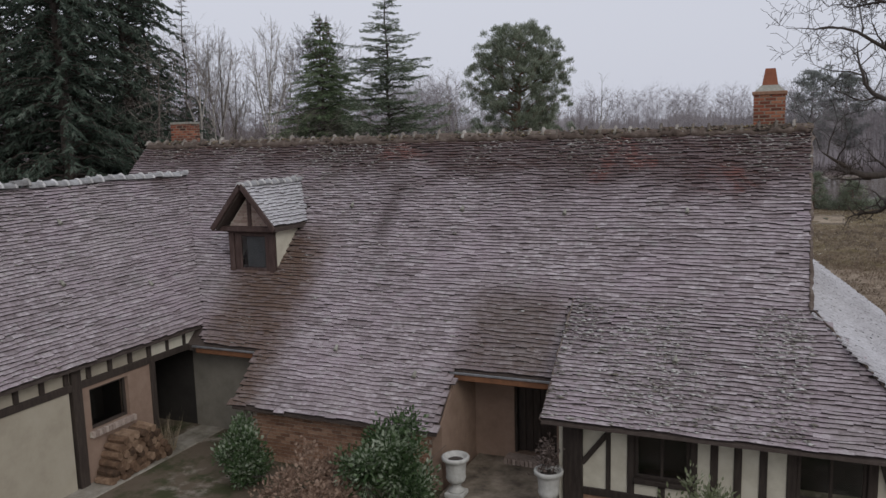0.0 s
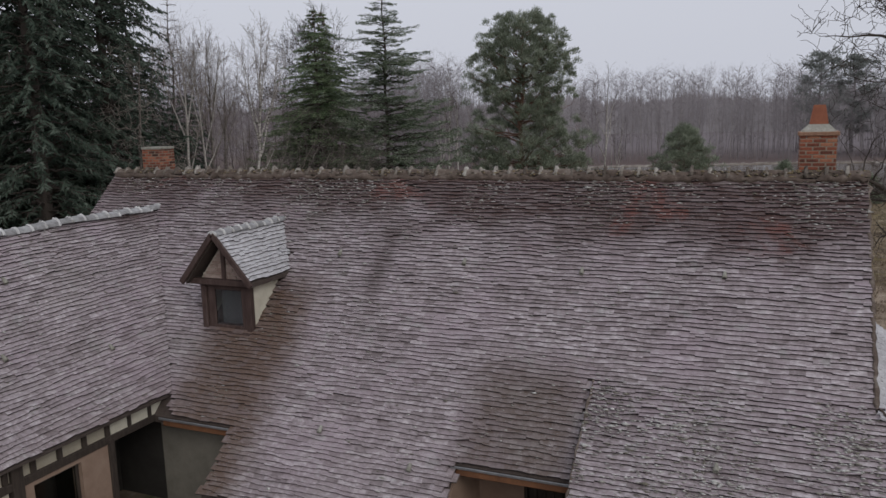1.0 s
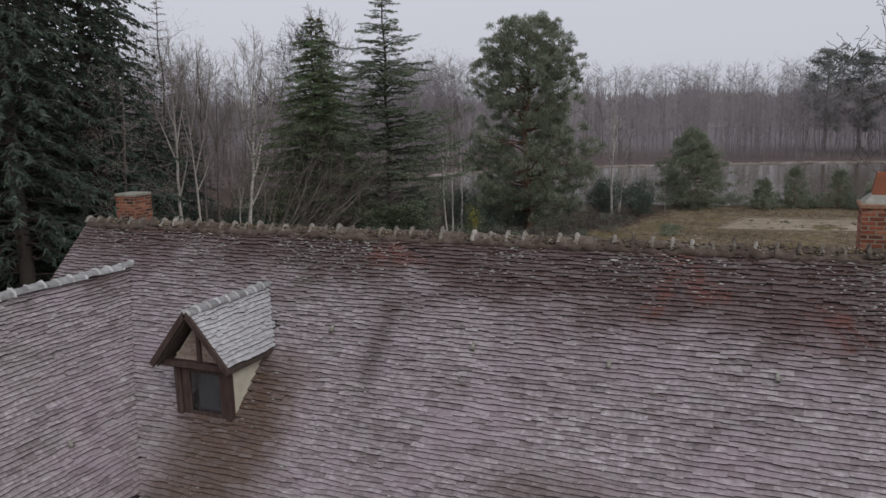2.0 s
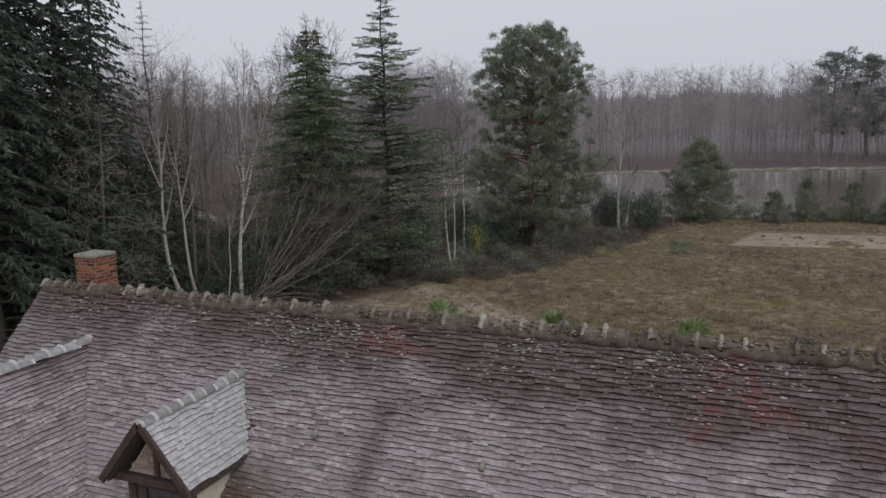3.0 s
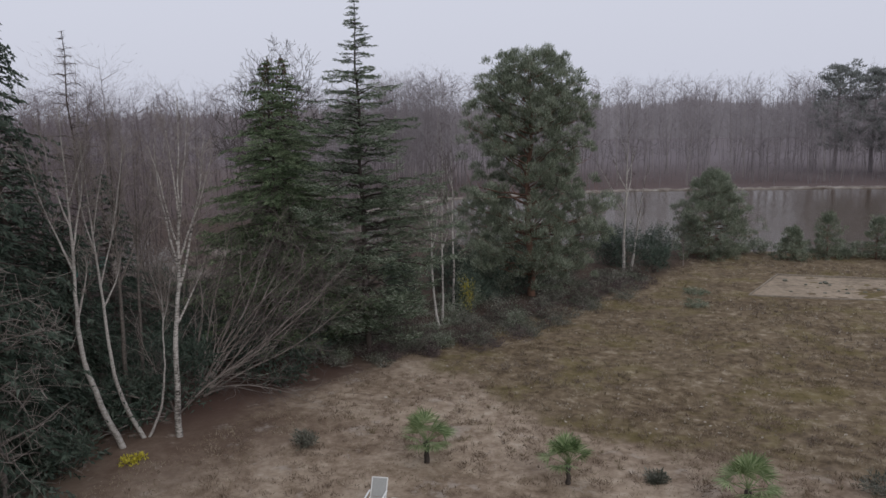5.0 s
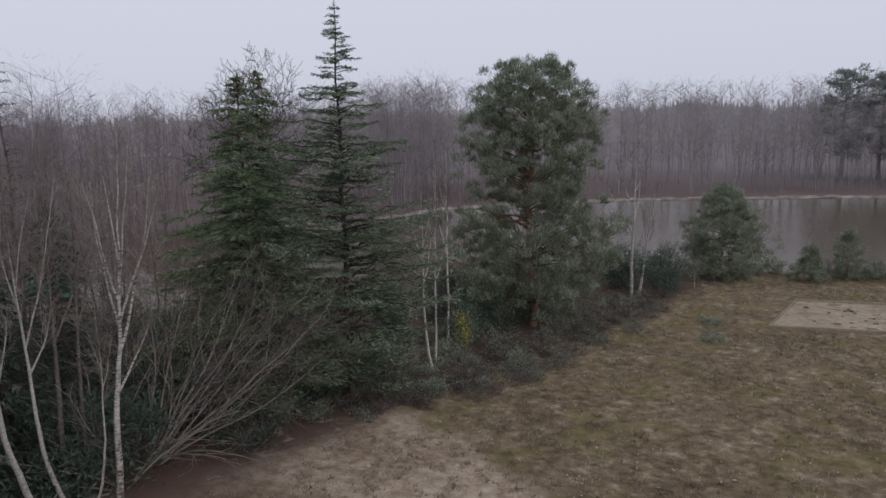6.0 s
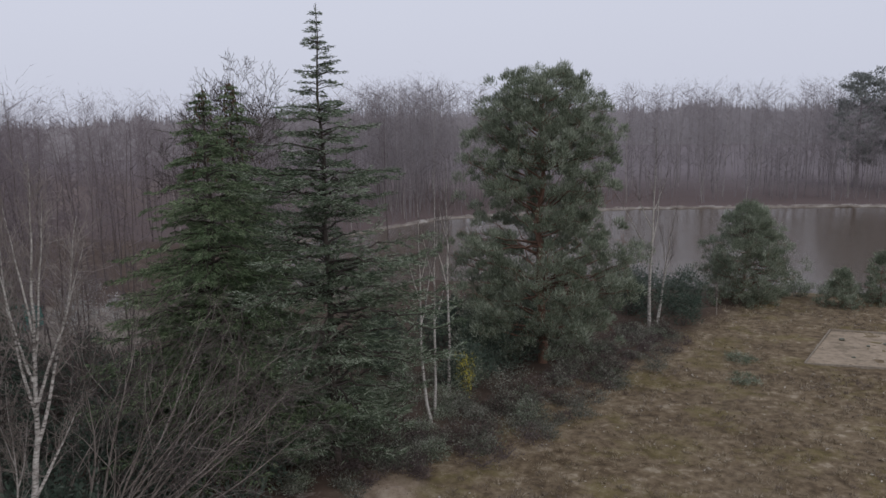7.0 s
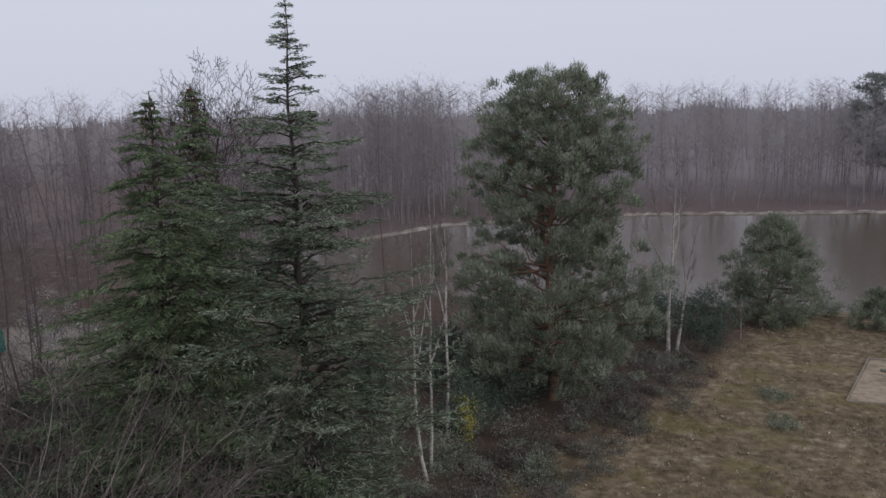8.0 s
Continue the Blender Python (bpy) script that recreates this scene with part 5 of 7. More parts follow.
chimney(-16.45, -15.85, 18.05, 18.6, 6.0, 7.08, "short red brick chimney without a pot", False)


# ---------------------------------------------------------------- trees
def unit(v):
    return v / max(np.linalg.norm(v), 1e-9)


def grow(rng, base, height, radius, lean=(0, 0), first=0.3, kids=(9, 6, 5), spread=(0.75, 0.8, 0.9), shrink=(0.42, 0.5, 0.55), rise=0.25, wob=0.10, thin=0.006, trunk_segs=14, pull=0.05):
    """A bare tree as tapered pieces: trunk, boughs, twig pieces."""
    trunk, boughs, rest = [], [], []
    stack = [(np.array(base, float), unit(np.array([lean[0], lean[1], 1.0])), height, radius, 0)]
    while stack:
        p, d, length, r, level = stack.pop()
        n = trunk_segs if level == 0 else (10 if level == 1 else 6 if level == 2 else 3)
        pts, dirs = [p], [d]
        for i in range(n):
            d = unit(d + rng.normal(0, wob * (0.6 if level == 0 else 1.6), 3) + np.array([0, 0, (pull if level == 0 else rise * 0.25)]))
            p = p + d * length / n
            pts.append(p)
            dirs.append(d)
        rad = [max(r * (1 - i / n) ** 0.8, thin) for i in range(n + 1)]
        if level == 0:
            trunk.append((np.array(pts), np.array(rad)))
        else:
            if level == 1:
                boughs.append((np.array(pts), np.array(rad)))
            for i in range(n if level > 1 else 0):
                rest.append((*pts[i], *pts[i + 1], rad[i], rad[i + 1]))
        if level < len(kids):
            count = kids[level]
            for c in range(count):
                f = first + (1 - first) * (c + rng.random()) / count if level == 0 else 0.2 + 0.8 * (c + rng.random()) / count
                i = min(int(f * n), n - 1)
                q = pts[i] + (pts[i + 1] - pts[i]) * (f * n - i)
                side = unit(np.cross(dirs[i], rng.normal(size=3)))
                nd = unit(dirs[i] * (1 - spread[level]) + side * spread[level] + np.array([0, 0, rise]))
                ln = length * shrink[level] * (1.15 - 0.75 * f if level == 0 else 1.0) * rng.uniform(0.7, 1.25)
                stack.append((q, nd, ln, max(rad[i] * rng.uniform(0.35, 0.6), thin), level + 1))
    return trunk, boughs, rest


def bare_tree(name, label, base, height, radius, bark, twig, seed, group="bare trees by the garden", stems=((0, 0, 0, 0, 1.0),), category="tree", **kw):
    """A leafless tree: trunk mesh and crown mesh. stems: offset x, y, lean x, y and relative height."""
    rng = np.random.default_rng(seed)
    at = Matrix.Translation(base)
    tree = thing(name, label, category, group, at)
    cv = []
    for ox, oy, lx, ly, s in stems:
        t, limbs, r = grow(rng, (ox, oy, -0.1), height * s, radius * (0.6 + 0.4 * s), (lx, ly), **kw)
        cv += r
        v, q = sweep(*t[0], 8)
        put("trunk", mesh_np("trunk", v, q, smooth=True), bark, tree)
        for limb in limbs:
            v, q = sweep(*limb, 5)
            put("bough", mesh_np("bough", v, q, smooth=True), bark, tree)
    v, q = tubes(cv, 3)
    put("crown", mesh_np("crown", v, q), twig, tree, "leafless crown of fine twigs")
    return tree


def conifer(name, label, base, height, reach, mat, seed, clear=0.03, gap=0.32, per=7, power=0.8, droop=0.25, tip_up=0.15, spray=0.42, dens=1.0, bark=None, group="conifers by the garden", width=0.07, ragged=0.35, stout=1.0, hang=0.4, jitter=0.5, top_thin=0.0, fan=0.0, spire=1.0, skirt=1.0, level=0.0):
    """A conifer: tapered trunk, whorls of boughs, each set with many hanging sprays."""
    rng = np.random.default_rng(seed)
    tree = thing(name, label, "tree", group, Matrix.Translation(base))
    r0 = (height * 0.014 + 0.03) * stout
    n = 16
    pts = [np.array([0.05 * math.sin(i * 1.3), 0.05 * math.cos(i * 1.7), height * i / n - 0.1 * (i == 0)]) for i in range(n + 1)]
    v, q = sweep(pts, [r0 * (1 - i / n) + 0.012 for i in range(n + 1)], 8)
    put("trunk", mesh_np("trunk", v, q, smooth=True), bark or M_BARK_DARK, tree)
    wood, P, Dd, L, W = [], [], [], [], []
    z = height * clear + 0.2
    while z < height * 0.985:
        f = z / height
        rz = reach * (1 - f) ** power * (spire + (1 - spire) * min(1.0, max(0.0, (0.90 - f) / 0.16))) * (skirt + (1 - skirt) * min(1.0, f / 0.22)) + 0.12
        count = max(3, int(per * (0.6 + 0.4 * (1 - f)) + rng.integers(0, 3)))
        for b in range(count):
            az = rng.uniform(0, 2 * math.pi)
            ln = rz * rng.uniform(1 - ragged, 1 + ragged * 0.5)
            k = max(3, int(ln / 0.28))
            s = (np.arange(k + 1) / k)[:, None]
            out = np.array([math.cos(az), math.sin(az), 0])
            rise = 0.12 + 0.5 * f
            curve = out * s * ln + np.array([0, 0, 1]) * (rise * s * ln - (droop + rise) * ln * s ** 2 + tip_up * ln * s ** 4)
            curve = curve + np.array([0, 0, z + rng.normal(0, gap * jitter) * (1 - f)])
            curve[1:] += rng.normal(0, 0.03 * ln, (k, 3)) * 0.5
            rb = 0.008 + 0.012 * ln
            for i in range(k):
                wood.append((*curve[i], *curve[i + 1], rb * (1 - i / k) + 0.004, rb * (1 - (i + 1) / k) + 0.004))
            m = int(max(5, ln * 26 * dens * (1 - top_thin * max(0.0, f - 0.62) / 0.38)))
            t = rng.uniform(0.12, 1.0, m) ** 0.8
            idx = np.minimum((t * k).astype(int), k - 1)
            fr = (t * k - idx)[:, None]
            base_p = curve[idx] * (1 - fr) + curve[idx + 1] * fr
            tang = curve[idx + 1] - curve[idx]
            tang /= np.linalg.norm(tang, axis=1, keepdims=True)
            lat = np.cross(tang, [0, 0, 1.0]) * rng.choice([-1, 1], m)[:, None]
            dirn = tang * rng.uniform(0.3, 1.0, m)[:, None] + lat * rng.uniform(0.2, 1.0, m)[:, None] + np.array([0, 0, -1]) * rng.uniform(-0.12, hang, m)[:, None] + rng.normal(0, 0.10, (m, 3)) * np.array([1, 1, 1 - level])
            wide = (rng.uniform(0, 1, m) * fan * ln * (1.05 - 0.85 * t))[:, None]
            base_p = base_p + lat * wide + tang * wide * 0.5 - np.array([0, 0, 1]) * wide * 0.12
            P.append(base_p + rng.normal(0, 0.03, (m, 3)))
            Dd.append(dirn)
            L.append(spray * rng.uniform(0.5, 1.2, m) * (0.45 + 0.55 * (1 - f)) * (1.15 - 0.5 * t))
            W.append(width * rng.uniform(0.7, 1.5, m))
        z += gap * rng.uniform(0.6, 1.4) * (1.1 - (0.45 + 0.6 * level) * f)
    # leader
    m = 30
    P.append(np.stack([np.zeros(m), np.zeros(m), height * rng.uniform(0.93, 1.0, m)], 1))
    dd = rng.normal(0, 1, (m, 3))
    dd[:, 2] = np.abs(dd[:, 2]) * 0.5
    Dd.append(dd)
    L.append(np.full(m, 0.22))
    W.append(np.full(m, 0.03))
    v, q = tubes(wood, 3)
    put("branchwork", mesh_np("branchwork", v, q), bark or M_BARK_DARK, tree)
    v, t = blades(np.concatenate(P), np.concatenate(Dd), np.concatenate(L), np.concatenate(W), rng)
    put("crown", mesh_np("crown", v, None, t), mat, tree, "needle sprays of the crown")
    return tree


def clump_blades(rng, centres, radius, count, length, width, up=0.35):
    """Tufts of needles bursting from the middle of each clump."""
    c = np.repeat(np.asarray(centres), count, axis=0)
    rad = np.repeat(np.broadcast_to(radius, len(centres)), count)[:, None]
    d = rng.normal(size=c.shape)
    d /= np.linalg.norm(d, axis=1, keepdims=True)
    d[:, 2] = np.where(d[:, 2] < -0.2, -d[:, 2], d[:, 2])
    p = c + d * rad * rng.uniform(0.2, 1.0, (len(c), 1)) ** 0.6 * np.array([1, 1, 0.75])
    d[:, 2] += up
    d += rng.normal(0, 0.35, d.shape)
    return blades(p, d, length * rng.uniform(0.6, 1.3, len(c)), width * rng.uniform(0.7, 1.4, len(c)), rng)


def pine(name, label, base, height, reach, seed, first=0.3, mat=None, group="", boughs=46, clumps=11, tuft=70, clump_r=0.5, needle_l=0.28, needle_w=0.045, flat_top=0.75, bark=None):
    """A Scots pine: bare orange upper trunk, crooked limbs, cushions of needles."""
    rng = np.random.default_rng(seed)
    tree = thing(name, label, "tree", group, Matrix.Translation(base))
    n = 14
    pts = [np.array([0, 0, -0.1])]
    for i in range(n):
        pts.append(pts[-1] + np.array([rng.normal(0, 0.07), rng.normal(0, 0.07), height * 0.95 / n]))
    r0 = 0.022 * height
    v, q = sweep(pts, [r0 * (1 - 0.9 * i / n) for i in range(n + 1)], 9)
    put("trunk", mesh_np("trunk", v, q, smooth=True), bark or M_PINEBARK, tree)
    limbs, cen, rad = [], [], []
    for b in range(boughs):
        f = first + (0.98 - first) * (b + rng.random()) / boughs
        i = min(int(f * n), n - 1)
        p = pts[i] + (pts[i + 1] - pts[i]) * (f * n - i)
        g = (f - first) / (1 - first)
        ln = reach * (0.40 + 0.62 * math.sin(math.pi * (0.05 + 0.68 * g))) * (1 - 0.55 * max(0, g - flat_top) / (1 - flat_top)) * rng.uniform(0.65, 1.1)
        az = b * 2.4 + rng.normal(0, 0.5)
        d = unit(np.array([math.cos(az), math.sin(az), -0.1 + 0.46 * g]))
        k = 6
        rb = 0.02 + 0.016 * ln
        for j in range(k):
            nd = unit(d + rng.normal(0, 0.16, 3) + np.array([0, 0, 0.06]))
            e = p + nd * ln / k
            limbs.append((*p, *e, rb * (1 - j / k) + 0.008, rb * (1 - (j + 1) / k) + 0.008))
            if j >= 1:
                for c in range(max(1, int(clumps * (j + 1.5) / (k * 2.4)))):
                    off = rng.normal(0, 0.34 + 0.055 * ln, 3) * np.array([1, 1, 0.55])
                    cen.append(e + off)
                    rad.append(clump_r * rng.uniform(0.6, 1.25))
                    if rng.random() < 0.4:
                        limbs.append((*e, *(e + off), 0.014, 0.006))
            p, d = e, nd
    for c in range(14):
        cen.append(pts[-1] + rng.normal(0, 0.6, 3) * np.array([1, 1, 0.5]))
        rad.append(clump_r)
    v, q = tubes(limbs, 4)
    put("branchwork", mesh_np("branchwork", v, q), bark or M_PINEBARK, tree)
    v, t = clump_blades(rng, np.array(cen), np.array(rad), tuft, needle_l, needle_w)
    put("crown", mesh_np("crown", v, None, t), mat or M_PINE, tree, "cushions of frosted needles")
    return tree


def cushion_pine(name, label, base, height, profile, seed, first=0.12, boughs=100, per=7, tuft=100, cush=0.5, needle_l=0.22, needle_w=0.042, group="", lean=0.1, stout=0.017, bare=0.0):
    """A pine whose boughs end in cushions of needles. profile: relative heights and the crown's radius there."""
    rng = np.random.default_rng(seed)
    tree = thing(name, label, "tree", group, Matrix.Translation(base))
    n = 14
    pts = [np.array([0, 0, -0.1])]
    for i in range(n):
        pts.append(pts[-1] + np.array([rng.normal(0, lean), rng.normal(0, lean), height * 0.97 / n]))
    pts = np.array(pts)
    v, q = sweep(pts, [stout * height * (1 - 0.88 * i / n) for i in range(n + 1)], 9)
    put("trunk", mesh_np("trunk", v, q, smooth=True), M_PINEBARK, tree)
    limbs, cen, rad = [], [], []
    for b in range(boughs):
        g = first + (1.0 - first) * ((b + rng.random()) / boughs)
        az = b * 2.39996 + rng.normal(0, 0.35)
        if 0.46 < g < 0.62 and math.sin(az) < -0.35 and rng.random() < bare:
            continue
        reach = float(np.interp(g, *profile)) * rng.uniform(0.62, 1.04)
        hs = max(first * 0.7, g - rng.uniform(0.03, 0.16))
        k = min(int(hs * n), n - 1)
        a = pts[k] + (pts[k + 1] - pts[k]) * (hs * n - k)
        axis = np.array([np.interp(g * height, pts[:, 2], pts[:, 0]), np.interp(g * height, pts[:, 2], pts[:, 1]), 0])
        e = axis + np.array([math.cos(az) * reach, math.sin(az) * reach, g * height - 0.35])
        mid = (a + e) / 2 + rng.normal(0, 0.08 * reach, 3) + np.array([0, 0, -0.06 * reach])
        t = np.linspace(0, 1, 8)[:, None]
        path = (1 - t) ** 2 * a + 2 * t * (1 - t) * mid + t ** 2 * e
        path[1:-1] += rng.normal(0, 0.03 + 0.012 * reach, (6, 3))
        rb = 0.012 + 0.013 * reach
        for j in range(7):
            limbs.append((*path[j], *path[j + 1], rb * (1 - j / 7) + 0.008, rb * (1 - (j + 1) / 7) + 0.008))
        for c in range(per):
            f = 1.0 - 0.5 * rng.random() ** 1.6
            j = min(int(f * 7), 6)
            at = path[j] + (path[j + 1] - path[j]) * (f * 7 - j)
            off = rng.normal(0, 0.10 * reach + 0.14, 3)
            cen.append(at + off)
            rad.append(cush * rng.uniform(0.65, 1.3))
            limbs.append((*at, *(at + off), 0.012, 0.005))
    v, q = tubes(limbs, 4)
    put("branchwork", mesh_np("branchwork", v, q), M_PINEBARK, tree)
    cen, rad = np.array(cen), np.array(rad)
    c, r = np.repeat(cen, tuft, axis=0), np.repeat(rad, tuft)[:, None]
    d = rng.normal(size=c.shape)
    d /= np.linalg.norm(d, axis=1, keepdims=True)
    d[:, 2] = np.where(d[:, 2] < -0.35, -d[:, 2], d[:, 2])
    p = c + d * r * rng.uniform(0.35, 1.0, (len(c), 1)) * np.array([0.92, 0.92, 1.0])
    out = c * np.array([1, 1, 0])
    out /= np.maximum(np.linalg.norm(out, axis=1, keepdims=True), 0.3)
    d = d * 0.8 + out * 0.35 + np.array([0, 0, 0.75]) + rng.normal(0, 0.3, d.shape)
    v, t = blades(p, d, needle_l * rng.uniform(0.6, 1.3, len(c)), needle_w * rng.uniform(0.7, 1.4, len(c)), rng)
    put("crown", mesh_np("crown", v, None, t), M_PINE, tree, "cushions of frosted needles")
    return tree


RIGHT = np.array([0.71, 0.70, 0.0])     # along the row of birches


def white_birch(label, base, stems, seed, bark, twig, group="birches", haze=1.0, name="birch"):
    """A slender birch. stems: radius, bends (sideways, depth, height) and limbs (height where it forks, sideways, depth, length)."""
    rng = np.random.default_rng(seed)
    tree = thing(name, label, "tree", group, Matrix.Translation(base))
    deep = np.array([-RIGHT[1], RIGHT[0], 0])
    fine = []

    def spot(u, w, z):
        return RIGHT * u + deep * w + np.array([0, 0, z])

    def twigs(path, rad, start, count):
        for c in range(int(count * haze)):
            f = start + (1 - start) * rng.random() ** 0.8
            j = min(int(f * (len(path) - 1)), len(path) - 2)
            p = path[j] + (path[j + 1] - path[j]) * (f * (len(path) - 1) - j)
            d = unit(unit(path[j + 1] - path[j]) * 0.75 + rng.normal(0, 0.42, 3) + np.array([0, 0, 0.2]))
            ln, r = rng.uniform(0.5, 1.5) * (1.25 - 0.6 * f), min(rad[j] * 0.5, 0.014)
            for k in range(5):
                d = unit(d + rng.normal(0, 0.14, 3) + np.array([0, 0, 0.05]))
                e = p + d * ln / 5
                fine.append((*p, *e, max(r * (1 - k / 5), 0.0045), max(r * (1 - (k + 1) / 5), 0.004)))
                for m in range(2):
                    dd = unit(d + rng.normal(0, 0.5, 3))
                    l2 = ln * rng.uniform(0.15, 0.4)
                    mid = e + dd * l2 * 0.5
                    fine.append((*e, *mid, 0.0045, 0.004))
                    fine.append((*mid, *(mid + unit(dd + rng.normal(0, 0.3, 3) + np.array([0, 0, -0.1])) * l2 * 0.5), 0.004, 0.003))
                p = e

    for radius, bends, limbs in stems:
        ctrl = np.array([spot(*b) for b in bends])
        s = np.linspace(0, 1, 22)
        h = np.array([b[2] for b in bends])
        z = h[0] + (h[-1] - h[0]) * s
        lin = np.stack([np.interp(z, h, ctrl[:, k]) for k in range(3)], 1)
        path = lin.copy()
        for _ in range(2):
            path[1:-1] = (path[:-2] + path[1:-1] * 2 + path[2:]) / 4
        path[1:] += np.cumsum(rng.normal(0, 0.018, (21, 3)), axis=0) * np.array([1, 1, 0])
        rad = radius * (1 - 0.95 * s) ** 1.15 + 0.004
        v, q = sweep(path, rad, 8)
        put("trunk", mesh_np("trunk", v, q, smooth=True), bark, tree)
        twigs(path, rad, 0.5, 26)
        for fork, u, w, ln in limbs:
            f = (fork - h[0]) / (h[-1] - h[0])
            j = min(int(f * 21), 20)
            p = path[j] + (path[j + 1] - path[j]) * (f * 21 - j)
            d = unit(spot(u, w, 1.0))
            lp = [p]
            for k in range(11):
                d = unit(d + rng.normal(0, 0.05, 3) + np.array([0, 0, 0.045]))
                p = p + d * ln / 11
                lp.append(p)
            lp = np.array(lp)
            lr = min(rad[j] * 0.68, 0.02 + 0.012 * ln) * (1 - 0.92 * np.linspace(0, 1, 12)) + 0.004
            v, q = sweep(lp, lr, 6)
            put("bough", mesh_np("bough", v, q, smooth=True), bark, tree)
            twigs(lp, lr, 0.25, 4 + 3 * ln)
    v, q = tubes(fine, 3)
    put("crown", mesh_np("crown", v, q), twig, tree, "leafless crown of fine twigs")
    return tree


def gz(x, y):
    return float(ground_z(x, y))


# the evergreens between the garden and the lake
conifer("cedar", "tall frosted cedar with tiered boughs and a thin spire", (-24.05, 46.9, gz(-24, 47)), 17.8, 5.1, M_SPRUCE, 11, clear=0.05, gap=0.52, per=10, power=0.80, droop=0.14, tip_up=0.28, spray=0.32, dens=4.6, width=0.034, ragged=0.85, stout=0.6, hang=0.28, jitter=0.9, top_thin=0.5, fan=0.36, spire=0.5, skirt=0.42, level=0.4)
fir_a = conifer("fir", "dense green fir tree with a pointed top", (-28.3, 45.6, gz(-28, 45.6)), 15.0, 5.5, M_FIR, 12, clear=0.07, gap=0.33, per=9, power=0.88, droop=0.28, tip_up=0.25, spray=0.34, dens=4.2, width=0.034, ragged=0.7, stout=0.7, hang=0.55, jitter=1.6, fan=0.30, skirt=0.85)
fir_b = conifer("fir", "dense green fir tree with cone-laden top", (-30.6, 50.2, gz(-30, 50)), 15.6, 5.6, M_FIR, 13, clear=0.07, gap=0.34, per=9, power=0.88, droop=0.28, tip_up=0.25, spray=0.34, dens=3.8, width=0.036, ragged=0.7, stout=0.7, hang=0.55, jitter=1.6, fan=0.30, skirt=0.85)
M_CONE = material("brown_fir_cone", [(0.3, (0.05, 0.034, 0.024)), (0.7, (0.15, 0.10, 0.065))], scale=12, rough=0.9, bump=0.4)
for fir, tall, many in ((fir_a, 15.0, 50), (fir_b, 15.6, 130)):
    cr = np.random.default_rng(int(tall * 10))
    pods = []
    for i in range(many):
        down = 0.15 + 3.4 * cr.random() ** 1.5
        az, out = cr.uniform(0, 2 * math.pi), (0.05 + 0.30 * down) * cr.uniform(0.5, 1.05)
        c = np.array([math.cos(az) * out, math.sin(az) * out, tall - down])
        for a0, a1, r0, r1 in ((0, 0.035, 0.012, 0.036), (0.035, 0.10, 0.036, 0.028), (0.10, 0.15, 0.028, 0.006)):
            pods.append((*(c - [0, 0, a0]), *(c - [0, 0, a1]), r0, r1))
    v, q = tubes(pods, 5)
    put("cone_mass", mesh_np("cone_mass", v, q, smooth=True), M_CONE, fir, "clusters of dark brown cones near the top", "stuff")
PINE_SHAPE = ((0.10, 0.20, 0.38, 0.60, 0.74, 0.88, 0.95, 1.0), (3.6, 5.2, 5.3, 4.3, 4.2, 3.8, 3.1, 1.5))
cushion_pine("scots_pine", "large frosted Scots pine with orange trunk", (-20.6, 64.6, gz(-20, 64)), 17.0, PINE_SHAPE, 21, first=0.14, boughs=150, per=8, tuft=150, cush=0.46, bare=0.75)
cushion_pine("scots_pine", "rounded young pine on the lake shore", (-10.2, 86.4, gz(-10, 86)), 7.9, ((0.05, 0.3, 0.6, 0.85, 1.0), (2.6, 3.7, 3.2, 2.0, 0.4)), 22, first=0.05, boughs=84, per=8, tuft=80, cush=0.46, lean=0.06)
for i, (x, y, h, r) in enumerate(((-3.2, 86.5, 3.0, 1.3), (-0.4, 88.4, 4.4, 1.4), (3.4, 89.0, 4.0, 1.7), (7.0, 88.0, 3.2, 1.6))):
    cushion_pine("shore_pine", "bushy young pine on the lake shore", (x, y, gz(x, y)), h, ((0.05, 0.35, 0.7, 1.0), (r, r * 1.1, r * 0.7, 0.2)), 40 + i, first=0.06, boughs=28, per=6, tuft=44, cush=0.3, lean=0.03, group="young pines along the shore")
# tall dark spruces behind the west end of the house
for i, (x, y, h, r) in enumerate(((-27.0, 23.6, 20.6, 4.2), (-28.3, 28.4, 20.4, 4.0), (-28.9, 26.0, 21.0, 4.3), (-31.5, 24.5, 21.7, 4.3), (-33.5, 30.0, 20.2, 4.1), (-30.0, 18.8, 21.2, 4.3), (-36.5, 27.0, 21.7, 4.5), (-31.0, 32.6, 15.5, 3.4))):
    conifer("spruce", "tall dark spruce crowding behind the house", (x, y, gz(x, y)), h, r, M_DARKFIR, 60 + i, gap=0.36, per=8, power=0.52, droop=0.35, spray=0.5, dens=0.7, width=0.088, group="dark spruces", hang=0.8, jitter=0.8)
for i, (x, y, h, r) in enumerate(((-30.5, 32.0, 8.0, 2.4), (-32.5, 35.5, 9.0, 2.6), (-34.5, 40.5, 9.5, 2.8), (-35.5, 33.5, 11.0, 3.0), (-37.5, 37.5, 11.0, 3.0), (-29.0, 30.0, 6.0, 2.0), (-30.2, 34.4, 8.5, 2.3), (-31.8, 31.6, 9.5, 2.6), (-28.2, 29.2, 6.5, 2.0))):
    conifer("young_spruce", "dark young spruce in the undergrowth", (x, y, gz(x, y)), h, r, M_DARKFIR, 90 + i, gap=0.36, per=7, power=0.7, droop=0.3, spray=0.46, dens=1.1, width=0.07, group="young spruces", hang=0.7)
conifer("larch", "thin half-bare larch rising above the birches", (-33.0, 37.8, gz(-33, 37.8)), 15.5, 2.2, M_TWIG, 77, gap=0.5, per=5, power=0.7, droop=0.05, spray=0.3, dens=0.8, width=0.02, stout=0.4, bark=M_TWIG)

